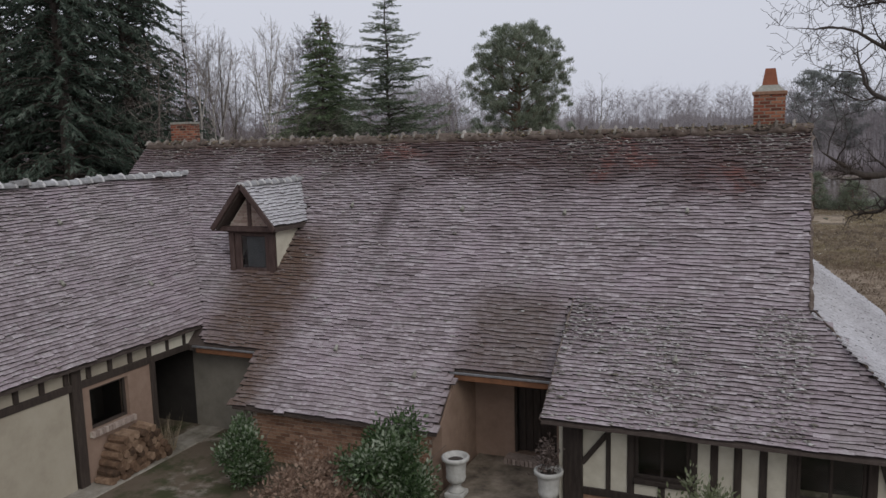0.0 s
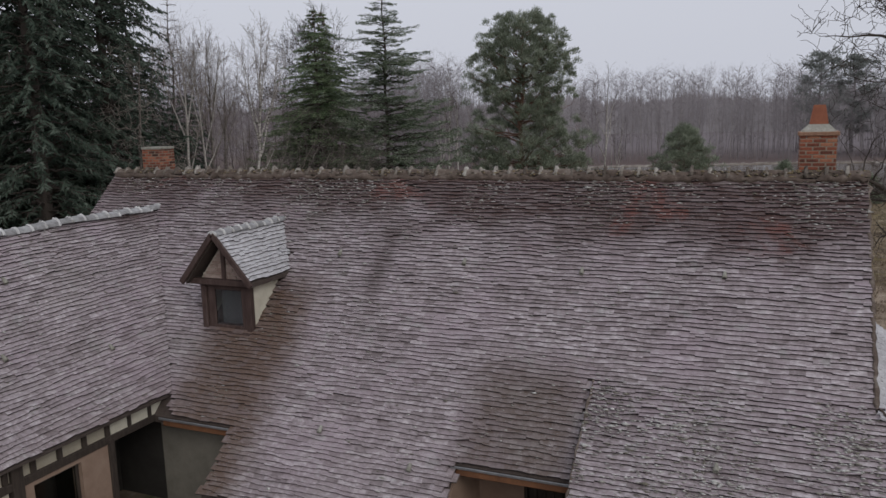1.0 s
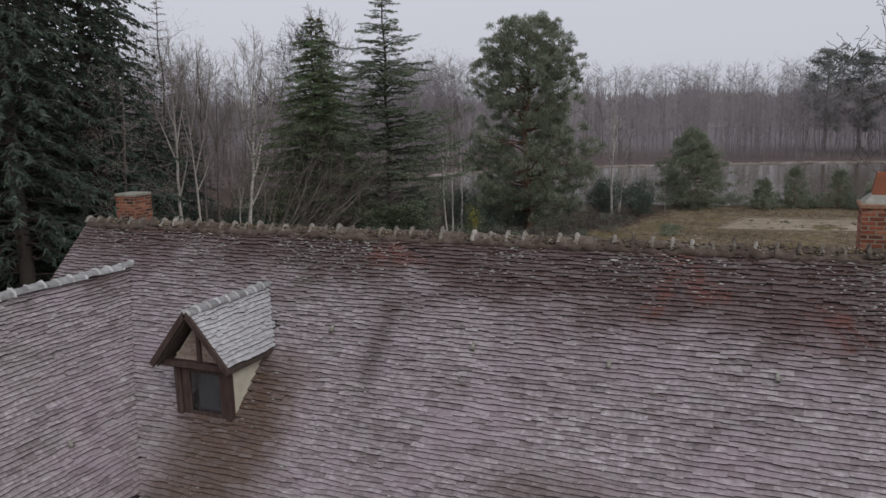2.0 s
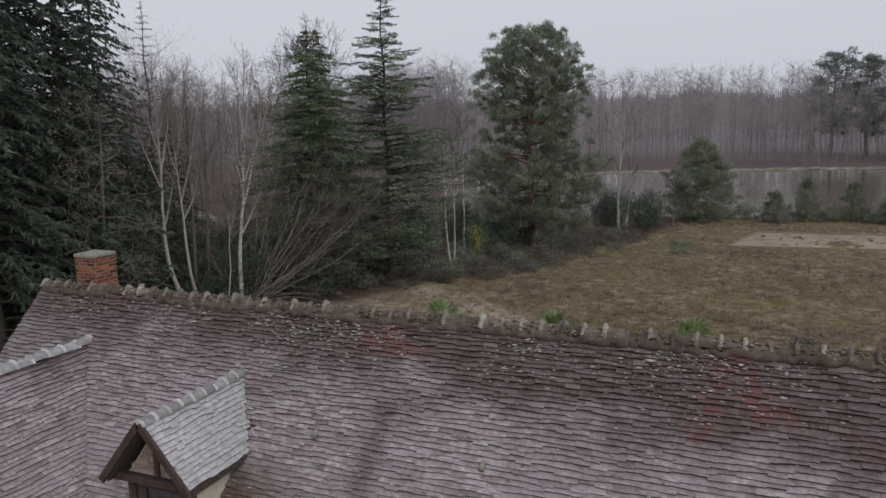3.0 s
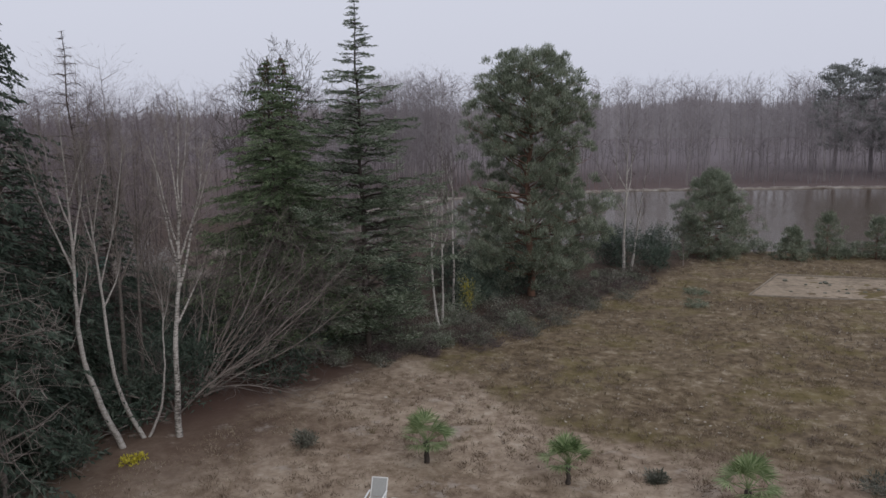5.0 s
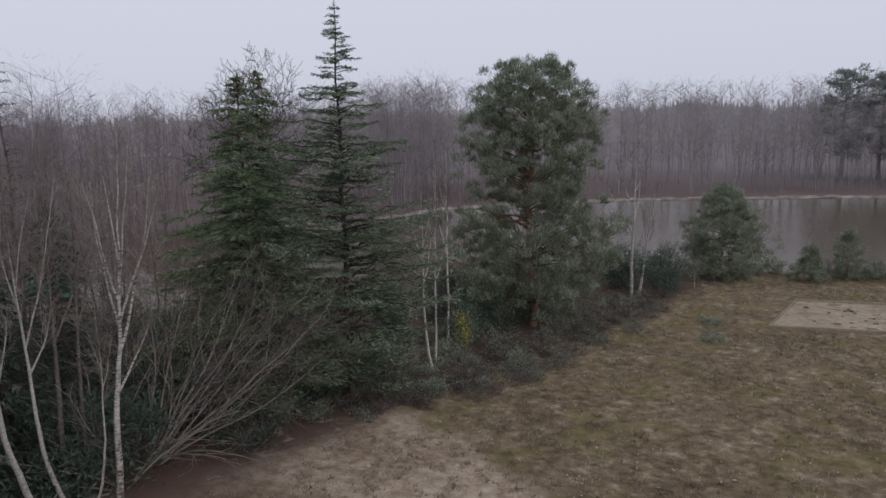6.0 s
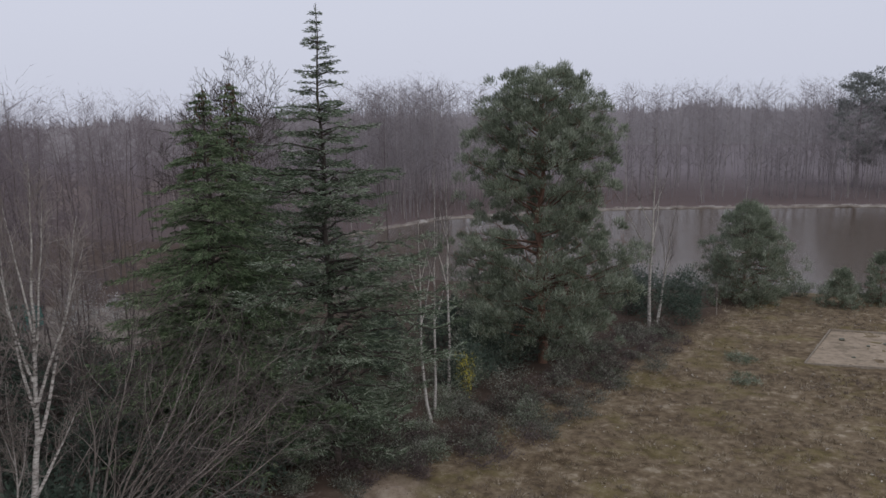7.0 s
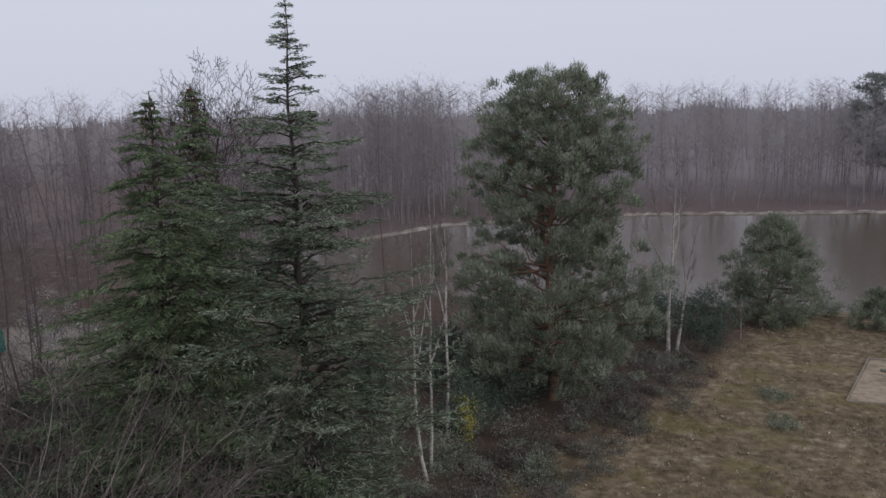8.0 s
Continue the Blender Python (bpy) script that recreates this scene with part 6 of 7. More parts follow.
# birches and other bare trees by the garden
white_birch("silver birch with a forked white crown", (-25.2, 34.3, gz(-25, 34) - 0.1), [(0.125, [(-0.05, 0, 0), (0.05, 0, 3.0), (0.5, 0, 6.4), (0.9, 0, 12.4)], [(5.6, 0.34, 0.05, 5.8), (6.6, 0.52, -0.1, 4.2), (7.2, -0.30, 0.1, 3.8), (7.8, 0.22, 0.2, 4.0), (6.4, -0.22, 0.1, 4.6), (8.4, -0.14, -0.15, 3.4), (4.3, 0.55, 0.2, 2.4)])], 101, M_BIRCH, M_PALETWIG, haze=1.5)
white_birch("leaning birch clump with pale grey stems", (-26.4, 32.7, gz(-26, 32) - 0.1), [
    (0.12, [(0, 0, 0), (-0.75, 0.1, 2.0), (-1.2, 0.2, 3.8), (-1.15, 0.3, 7.0), (-1.0, 0.3, 12.3)], [(6.6, -0.42, 0.1, 4.6), (7.4, 0.34, 0.1, 4.4), (8.2, -0.3, -0.2, 3.6), (9.0, 0.4, 0.1, 2.6), (5.0, 0.5, -0.2, 2.2)]),
    (0.088, [(0.75, 0.6, 0), (0.3, 0.7, 1.0), (-0.15, 0.8, 2.4), (-0.3, 0.8, 6.0), (-0.5, 0.8, 11.4)], [(6.0, 0.42, 0.1, 5.4), (7.2, -0.35, 0.2, 3.6), (7.8, 0.25, -0.2, 3.2), (5.2, 0.6, 0.1, 2.0)]),
    (0.05, [(0.8, 0.6, 0), (1.35, 0.7, 0.9), (1.65, 0.8, 2.4), (1.75, 0.8, 7.2)], [(4.4, 0.3, 0.1, 2.0), (5.0, -0.25, 0.1, 1.6)]),
], 102, M_PALEBARK, M_PALETWIG, haze=1.4)
white_birch("tall grey birch with a fine twiggy crown", (-28.4, 35.0, gz(-28, 35) - 0.1), [
    (0.11, [(0, 0, 0), (0.1, 0, 5.0), (0.2, 0, 12.0)], [(5.5, 0.4, 0.2, 4.6), (6.5, -0.4, 0.1, 4.2), (7.6, 0.3, -0.3, 3.4), (8.4, -0.25, 0.2, 3.0)]),
    (0.09, [(0.5, 0.3, 0), (0.8, 0.3, 5.0), (1.2, 0.3, 10.8)], [(5.8, 0.35, 0.2, 3.6), (6.8, -0.2, 0.3, 3.2)]),
], 103, M_GREYBARK, M_PALETWIG, haze=1.7)
white_birch("thin pair of birches rising from the scrub", (-22.7, 53.0, gz(-22, 53) - 0.1), [
    (0.085, [(0.05, 0, 0), (-0.25, 0, 1.2), (-0.42, 0, 3.5), (-0.5, 0, 10.6)], [(4.8, 0.3, 0.2, 3.0), (5.8, -0.3, 0.1, 2.6), (6.8, 0.25, -0.2, 2.2)]),
    (0.08, [(0.55, 0.9, 0), (0.62, 0.9, 4.0), (0.8, 0.9, 11.6)], [(4.6, 0.55, 0.2, 2.6), (6.4, -0.2, 0.2, 2.6), (7.4, 0.25, -0.2, 2.2)]),
], 104, M_BIRCH, M_TWIG, haze=0.8)
white_birch("slim white-stemmed birch beside the pine", (-23.6, 57.4, gz(-23, 57) - 0.1), [(0.09, [(0, 0, 0), (0.1, 0, 5), (0.2, 0, 12.0)], [(5.4, -0.3, 0.1, 3.2), (6.4, 0.3, 0.2, 3.0), (7.8, -0.2, 0.1, 2.4)])], 105, M_BIRCH, M_TWIG, haze=0.8)
white_birch("forked birch at the corner of the lawn", (-16.0, 75.4, gz(-16, 75) - 0.1), [
    (0.13, [(0, 0, 0), (-0.1, 0, 3.0), (0.1, 0, 6.5), (0.35, 0, 13.6)], [(5.0, -0.5, 0.1, 5.0), (6.0, 0.4, 0.1, 4.6), (7.0, -0.5, 0.2, 3.6), (8.2, 0.5, -0.1, 3.0), (9.4, -0.4, 0.1, 2.4)]),
    (0.11, [(0.9, 0.3, 0), (1.25, 0.3, 2.4), (1.6, 0.3, 4.4), (2.4, 0.3, 8.4)], [(3.4, 0.6, 0.1, 3.0), (4.4, -0.3, 0.1, 2.6)]),
], 106, M_BIRCH, M_TWIG, haze=0.7)
bare_tree("bare_tree", "brown bare tree with level spreading boughs", (-26.3, 28.0, gz(-26, 28)), 10.8, 0.13, M_GREYBARK, M_PALETWIG, 107, first=0.04, kids=(40, 6, 3), spread=(0.95, 0.7, 0.8), shrink=(0.27, 0.42, 0.45), rise=0.0, wob=0.07, thin=0.007, group="bare trees")
bare_tree("bare_tree", "dark bare crown rising behind the firs", (-37.6, 58.0, gz(-37.6, 58)), 15.3, 0.2, M_BARK_DARK, M_BARK_DARK, 113, first=0.5, kids=(22, 10, 7, 2), spread=(0.74, 0.6, 0.6, 0.6), shrink=(0.40, 0.46, 0.42, 0.4), rise=0.22, wob=0.09, thin=0.009, group="bare trees")
bare_tree("sapling", "small bare sapling on the lawn", (-11.9, 80.6, gz(-11.9, 80.6)), 2.6, 0.035, M_PALETWIG, M_TWIG, 114, first=0.35, kids=(12, 5), spread=(0.45, 0.6), shrink=(0.4, 0.5), rise=0.4, wob=0.08, thin=0.006, group="")
SHRUB = dict(first=0.22, kids=(7, 4, 1), spread=(0.30, 0.42, 0.55), shrink=(0.5, 0.5, 0.5), rise=0.03, wob=0.09, thin=0.006, pull=-0.035, category="shrub", group="bare shrubs")
bare_tree("bare_shrub", "spreading leafless shrub at the garden's edge", (-27.6, 38.0, gz(-27.6, 38.0)), 8.0, 0.048, M_PALETWIG, M_TWIG, 108, stems=((0, 0, 0.43, 0.31, 1), (0.2, 0.1, 0.68, 0.5, 1.05), (0, 0.3, 0.25, 0.62, 1), (-0.1, 0, 0.12, -0.12, 0.9), (0.2, 0.2, 0.93, 0.81, 1.1), (0.1, -0.2, 0.62, 0.12, 0.9), (0.2, 0, 1.18, 0.99, 1.0), (0.1, 0.2, 0.5, 0.81, 1.0), (0, 0, 0.19, 0.25, 1.0), (0, 0.2, 0.81, 1.12, 1.05), (0, 0.1, 1.05, 0.62, 1.0)), **{**SHRUB, "kids": (10, 6, 2), "wob": 0.10, "pull": 0.0})
shrub_a = bare_tree("bare_shrub", "tangled leafless shrub under the firs", (-28.0, 38.4, gz(-28, 38.4)), 5.0, 0.045, M_PALETWIG, M_TWIG, 109, stems=((0, 0, 1.1, -0.2, 1), (0.2, 0.1, 1.7, -0.6, 1.0), (0, 0.3, -0.5, 0.8, 1), (-0.3, 0, -1.3, -0.3, .9), (0.3, 0.2, 2.0, 0.5, 1.0), (0, 0, 0.3, 0.2, 1.0), (0.1, -0.2, 0.4, -1.4, 0.9)), **SHRUB)
copy_thing(shrub_a, Matrix.Translation((-27.2, 36.2, gz(-27.2, 36.2))) @ Matrix.Rotation(radians(250), 4, "Z"))
for x, y, r, k in ((-35.6, 47.8, 130, 1.3), (-34.6, 43.6, 300, 1.1), (-37.8, 50.2, 80, 1.3), (-36.8, 45.4, 230, 1.3), (-39.6, 48.6, 170, 1.3), (-38.6, 53.0, 20, 1.2), (-41.8, 51.0, 260, 1.2)):
    copy_thing(shrub_a, Matrix.Translation((x, y, gz(x, y))) @ Matrix.Rotation(radians(r), 4, "Z") @ Matrix.Scale(k, 4))
copy_thing(shrub_a, Matrix.Translation((-29.6, 38.0, gz(-29.6, 38))) @ Matrix.Rotation(radians(20), 4, "Z"))
bare_tree("oak", "old bare oak with gnarled spreading boughs", (5.0, 31.2, gz(5.0, 31)), 12.0, 0.5, M_BARK_DARK, M_BARK_DARK, 112, first=0.2, kids=(17, 10, 8, 3), spread=(0.88, 0.62, 0.62, 0.7), shrink=(0.60, 0.42, 0.36, 0.34), rise=0.14, wob=0.15, thin=0.008, group="bare trees")


# frosted bank along the far water's edge
bx = np.concatenate([np.linspace(-64, -30, 60), np.linspace(-29.5, 60, 110)])
by = far_shore(bx)
rows_b = []
br = np.random.default_rng(55)
for off, z in ((-0.1, LAKE_Z - 0.1), (0.05, LAKE_Z + 0.12), (0.5, LAKE_Z + 0.22), (1.6, LAKE_Z + 0.26), (2.4, LAKE_Z + 0.05)):
    rows_b.append(np.column_stack([bx - off * 0.35, by + off + br.normal(0, 0.12, len(bx)), np.full(len(bx), z) + br.normal(0, 0.04, len(bx))]))
nb = len(bx)
kb = np.arange(4)[:, None] * nb + np.arange(nb - 1)[None]
M_BANK = material("frosted_bank", [(0.38, (0.12, 0.095, 0.08)), (0.52, (0.23, 0.20, 0.175)), (0.68, (0.46, 0.44, 0.41))], scale=0.5, rough=1.0, bump=0.5)
tagged(put("bank", mesh_np("bank", np.concatenate(rows_b), np.stack([kb, kb + 1, kb + nb + 1, kb + nb], -1).reshape(-1, 4), smooth=True), M_BANK, kind="structure"), "pale frosted grass bank of the lake", "bank")

# ---------------------------------------------------------------- far woods
def wood_template(seed, height):
    """A slender bare forest tree: connected trunk, thin limbs and a haze of twigs from low down to the top."""
    rng = np.random.default_rng(seed)
    n = 6
    pts = [np.zeros(3)]
    lean = rng.normal(0, 0.05, 2)
    for i in range(n):
        pts.append(pts[-1] + np.array([lean[0] + rng.normal(0, 0.05), lean[1] + rng.normal(0, 0.05), 1.0]) * height * 0.9 / n)
    trunk = sweep(pts, [0.058 * (1 - 0.9 * i / n) for i in range(n + 1)], 4)
    P, Dd, L, W = [], [], [], []
    low = rng.uniform(0.12, 0.3)
    for b in range(24):
        f = low + (0.97 - low) * (b + rng.random()) / 24
        i = min(int(f * n), n - 1)
        p = pts[i] + (pts[i + 1] - pts[i]) * (f * n - i)
        az = rng.uniform(0, 2 * math.pi)
        d = unit(np.array([math.cos(az), math.sin(az), rng.uniform(0.35, 1.1)]))
        ln = height * rng.uniform(0.16, 0.27) * (1.2 - 0.62 * f)
        P.append(p[None])
        Dd.append(d[None])
        L.append([ln * 0.7])
        W.append([0.04])
        m = 44
        t = rng.uniform(0.15, 0.92, (m, 1))
        q = p + d * ln * t + rng.normal(0, 0.19, (m, 3)) * ln * t
        P.append(q)
        Dd.append(d * 0.8 + rng.normal(0, 0.36, (m, 3)) + np.array([0, 0, 0.3]))
        L.append(rng.uniform(0.3, 0.75, m))
        W.append(np.full(m, 0.0115))
    v, t = blades(np.concatenate(P), np.concatenate(Dd), np.concatenate(L), np.concatenate(W), rng)
    return trunk, (v, t)


TEMPLATES = [wood_template(200 + i, 15.5) for i in range(9)]


def wood(name, label, spots, seed, light=60.0, tones=None):
    """A stand of leafless trees past counting: one mesh of trunks, one of pale trunks, one of crowns, coarser beyond the given distance."""
    rng = np.random.default_rng(seed)
    parts = {"trunk_mass": [], "pale_trunk_mass": [], "twig_mass": []}
    off = dict.fromkeys(parts, 0)
    for x, y, h in spots:
        (a, b), (e, f) = TEMPLATES[rng.integers(len(TEMPLATES))]
        s = h / 15.5
        an = rng.uniform(0, 2 * math.pi)
        rot = np.array([[math.cos(an), -math.sin(an), 0], [math.sin(an), math.cos(an), 0], [0, 0, 1]])
        sc = np.array([s * rng.uniform(0.9, 1.35), s * rng.uniform(0.9, 1.35), s])
        base = np.array([x, y, gz(x, y) - 0.1])
        far = math.hypot(x + 10, y - 40) > light
        e2 = e
        if far:
            e2 = e.reshape(-1, 3, 3)[::3].copy()
            half = (e2[:, 1] - e2[:, 0]) * 0.55
            e2[:, 0] -= half
            e2[:, 1] += half
            e2 = e2.reshape(-1, 3)
        f2 = f[:len(e2) // 3] if far else f
        for key, vv, ff in (("pale_trunk_mass" if rng.random() < 0.14 else "trunk_mass", a, b), ("twig_mass", e2, f2)):
            parts[key].append(((vv * sc) @ rot.T + base, ff + off[key]))
            off[key] += len(vv)
    w = thing(name, label, "woodland", kind="stuff")
    for key, items in parts.items():
        if items:
            v, f = np.concatenate([i[0] for i in items]), np.concatenate([i[1] for i in items])
            me = mesh_np(key, v, f) if f.shape[1] == 4 else mesh_np(key, v, None, f)
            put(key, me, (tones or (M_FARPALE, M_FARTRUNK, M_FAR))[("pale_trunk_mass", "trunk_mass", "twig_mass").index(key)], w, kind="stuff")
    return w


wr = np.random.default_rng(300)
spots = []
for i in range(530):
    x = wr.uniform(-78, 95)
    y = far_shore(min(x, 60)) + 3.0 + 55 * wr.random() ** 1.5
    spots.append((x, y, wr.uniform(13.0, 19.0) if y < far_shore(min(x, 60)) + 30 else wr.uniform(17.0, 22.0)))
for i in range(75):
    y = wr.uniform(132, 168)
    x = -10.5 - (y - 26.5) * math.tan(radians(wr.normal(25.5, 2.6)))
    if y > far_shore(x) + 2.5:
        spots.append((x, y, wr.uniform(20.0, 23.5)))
wood("far_wood", "bare wood beyond the lake, coloured pale for haze", spots, 301, 112)
spots = []
for i in range(470):
    x = wr.uniform(-125, -38)
    y = wr.uniform(28, 150)
    if x > -68 and y > 80:
        continue
    if ((x + 54) / 12) ** 2 + ((y - 60) / 10) ** 2 < 1 and wr.random() < 0.85:
        continue
    if -60 < x and y > 66 and wr.random() < 0.7:
        continue
    if x > -46 and y < 62 and wr.random() < 0.75:
        continue
    spots.append((x, y, wr.uniform(14.5, 18.8)))
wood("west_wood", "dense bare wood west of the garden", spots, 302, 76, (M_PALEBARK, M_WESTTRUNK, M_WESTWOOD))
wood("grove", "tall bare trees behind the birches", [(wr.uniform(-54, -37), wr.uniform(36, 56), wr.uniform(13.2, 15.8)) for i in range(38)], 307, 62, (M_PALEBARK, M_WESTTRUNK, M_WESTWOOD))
spots = [(wr.uniform(-68, -37), wr.uniform(36, 82), wr.uniform(2.5, 6.0)) for i in range(64)] + [(wr.uniform(-80, -42), wr.uniform(48, 80), wr.uniform(3.0, 8.0)) for i in range(80)] + [(wr.uniform(-37, -22), wr.uniform(60, 86), wr.uniform(1.5, 5.0)) for i in range(60)]
wood("underwood", "brown leafless brushwood below the western trees", spots, 305, 22, (M_GREYBARK, M_WESTTRUNK, M_BRUSH))
spots = []
for i in range(270):
    x = wr.uniform(-66, 70)
    spots.append((x, far_shore(min(x, 60)) + wr.uniform(3.0, 16.0), wr.uniform(1.6, 5.5) if i < 130 else wr.uniform(5.0, 10.0)))
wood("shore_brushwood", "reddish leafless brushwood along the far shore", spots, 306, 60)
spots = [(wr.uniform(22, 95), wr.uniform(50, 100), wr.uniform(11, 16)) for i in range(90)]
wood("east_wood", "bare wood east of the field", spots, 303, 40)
spots = []
for i in range(420):
    an = wr.uniform(-0.25, 1.15)
    dd = wr.uniform(215, 300)
    spots.append((-dd * math.sin(an), dd * math.cos(an), wr.uniform(19, 25)))
bd_a = np.arange(0, 2 * math.pi, 0.0004)
bd_h = np.array([11.2 + 3.0 * noise.noise((math.cos(a) * 9, math.sin(a) * 9, 1)) + 3.6 * abs(noise.noise((math.cos(a) * 60, math.sin(a) * 60, 2))) + 1.5 * noise.noise((math.cos(a) * 260, math.sin(a) * 260, 5)) for a in bd_a]) + 4.0 * wr.random(len(bd_a)) ** 1.6
bd = np.stack([300 * np.cos(bd_a) - 20, 300 * np.sin(bd_a) + 60], 1)
bv = np.concatenate([np.column_stack([bd, np.full(len(bd), -3.0)]), np.column_stack([bd, bd_h])])
bi = np.arange(len(bd))
bj = (bi + 1) % len(bd)
tagged(put("backdrop", mesh_np("backdrop", bv, np.stack([bi, bj, bj + len(bd), bi + len(bd)], 1)), M_DISTANCE, kind="structure"), "line of woods on the horizon, coloured pale for mist", "distance")
wood("horizon_wood", "bare woods along the horizon, coloured pale for mist", spots, 304, 60)
# pine green greyed and lightened to paint in the distance haze
M_FARPINE = needle("haze_paled_needles", (0.155, 0.168, 0.155), (0.225, 0.242, 0.224), (0.33, 0.345, 0.322))
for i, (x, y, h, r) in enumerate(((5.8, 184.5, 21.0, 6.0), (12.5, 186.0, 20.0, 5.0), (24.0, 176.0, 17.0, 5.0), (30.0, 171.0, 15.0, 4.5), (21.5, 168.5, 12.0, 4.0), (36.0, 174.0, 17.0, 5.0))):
    pine("far_pine", "round-headed pine in the far wood, coloured pale for haze", (x, y, gz(x, y)), h, r, 320 + i, first=0.22, mat=M_FARPINE, boughs=44, clumps=7, tuft=26, clump_r=0.9, needle_l=0.5, needle_w=0.15, group="far pines", bark=M_FARTRUNK)


# ---------------------------------------------------------------- scrub, hedge and grass
def scrub(name, label, spots, mat, seed, leaf=(0.10, 0.035), per=900, category="shrub", group="scrub along the lawn", flat=0.75):
    """One rounded, uneven bush of small leaves on twigs at each spot: x, y, radius, height."""
    for n, (x, y, r, h) in enumerate(spots):
        rng = np.random.default_rng(seed + n)
        ob = thing(name, label, category, group, Matrix.Translation((x, y, gz(x, y))))
        segs, tips = [], []
        for s in range(9):
            az = rng.uniform(0, 2 * math.pi)
            d = unit(np.array([math.cos(az) * r, math.sin(az) * r, h * rng.uniform(0.5, 1.1)]))
            p = np.array([0, 0, -0.05])
            ln = math.hypot(r, h) * rng.uniform(0.6, 1.0)
            for j in range(5):
                d = unit(d + rng.normal(0, 0.2, 3))
                e = p + d * ln / 5
                segs.append((*p, *e, 0.02 * (1 - j / 6), 0.02 * (1 - (j + 1) / 6)))
                p = e
                tips.append(e)
        v, q = tubes(segs, 3)
        put("stemwork", mesh_np("stemwork", v, q), M_TWIG, ob)
        k = 34
        c = rng.normal(size=(k, 3))
        c /= np.linalg.norm(c, axis=1, keepdims=True)
        c = c * rng.uniform(0.45, 0.95, (k, 1)) * np.array([r, r, h * 0.55]) + np.array([0, 0, h * 0.5])
        c[:, 2] = np.maximum(c[:, 2], 0.05)
        cc = np.repeat(c, per // k, axis=0)
        d = rng.normal(size=cc.shape)
        d /= np.linalg.norm(d, axis=1, keepdims=True)
        p = cc + d * rng.uniform(0, 1, (len(cc), 1)) * np.array([r * 0.36, r * 0.36, h * 0.2])
        d[:, 2] += 0.4
        v, t = leaves_np(p, d, leaf[0] * rng.uniform(0.6, 1.3, len(cc)), leaf[1] * rng.uniform(0.7, 1.3, len(cc)), rng)
        put("foliage", mesh_np("foliage", v, None, t), mat, ob)


hr = np.random.default_rng(400)
EDGE = [(-24.5, 44.0), (-21.0, 47.2), (-18.6, 51.5), (-16.5, 58.0), (-15.0, 66.0), (-13.6, 74.0)]
spots = []
for i in range(190):
    t = hr.uniform(0, len(EDGE) - 1.001)
    a, b = np.array(EDGE[int(t)]), np.array(EDGE[int(t) + 1])
    p = a + (b - a) * (t - int(t)) + np.array([-1, 0.35]) * hr.uniform(0.2, 9.5)
    spots.append((p[0], p[1], hr.uniform(0.7, 1.4), hr.uniform(0.45, 1.15)))
scrub("heath_shrub", "grey-green heath and broom at the lawn's edge", spots[::2], M_HEATH, 410, leaf=(0.14, 0.04), per=480)
scrub("heather_shrub", "brown wintry heather at the lawn's edge", spots[1::3], M_HEATHBROWN, 610, leaf=(0.13, 0.03), per=600)
low = []
for i in range(150):
    t = hr.uniform(0.4, len(EDGE) - 1.001)
    a, b = np.array(EDGE[int(t)]), np.array(EDGE[int(t) + 1])
    p = a + (b - a) * (t - int(t)) + np.array([-1, 0.35]) * hr.uniform(-0.9, 3.6)
    low.append((p[0], p[1], hr.uniform(0.45, 1.0), hr.uniform(0.25, 0.6)))
M_PURPLE = needle("purple_brown_ling", (0.070, 0.052, 0.050), (0.140, 0.108, 0.102), (0.27, 0.225, 0.21))
scrub("ling", "low purple-brown ling at the lawn's edge", low[::2], M_PURPLE, 1010, leaf=(0.13, 0.03), per=306)
scrub("low_broom", "low frosted grey-green broom at the lawn's edge", low[1::2], M_HEATH, 1110, leaf=(0.14, 0.03), per=306)
scrub("young_pine_shrub", "frosted seedling pines among the heath", spots[3::6], M_PINE, 680, leaf=(0.13, 0.03), per=760)
spots = [(x + hr.uniform(-1.2, 1.2), y + hr.uniform(-1.2, 1.2), hr.uniform(1.2, 1.9), hr.uniform(1.6, 3.6)) for x, y in ((-29, 31), (-30.5, 33.5), (-31, 36.5), (-32.5, 34), (-33.5, 39.5), (-31.5, 41.5), (-34.8, 36.5), (-30.0, 27.5), (-32.6, 31.5), (-28.2, 29.0), (-28.6, 33.4), (-29.6, 35.4), (-31.0, 29.6), (-27.9, 26.2), (-29.4, 39.6), (-28.6, 42.4), (-26.8, 43.4), (-31.0, 39.6), (-28.6, 31.0), (-30.0, 25.5), (-27.2, 30.6), (-28.6, 28.6), (-27.2, 29.0), (-27.8, 27.2), (-29.6, 31.2), (-26.6, 41.6), (-28.0, 40.8), (-26.2, 37.0), (-27.4, 38.2), (-28.8, 37.0), (-30.2, 40.6), (-25.8, 39.6), (-29.8, 43.6), (-31.8, 38.6), (-30.8, 36.0), (-27.0, 34.8), (-28.4, 35.6))]
belt = []
for i in range(36):
    t = hr.uniform(2.5, len(EDGE) - 1.001)
    a, b = np.array(EDGE[int(t)]), np.array(EDGE[int(t) + 1])
    d_ = hr.uniform(5.6, 12.5)
    p = a + (b - a) * (t - int(t)) + np.array([-1, 0.35]) * d_
    belt.append((p[0], p[1], hr.uniform(0.9, 1.7), hr.uniform(1.2, 1.9) + 0.15 * d_))
scrub("evergreen_thicket", "dark evergreen thicket round the pine", belt[::2], M_DARKFIR, 820, leaf=(0.24, 0.055), per=1300, group="evergreen thicket")
scrub("young_pine", "bushy young pine in the thicket", belt[1::2], M_PINE, 860, leaf=(0.24, 0.045), per=1300, category="tree", group="young pines in the thicket")
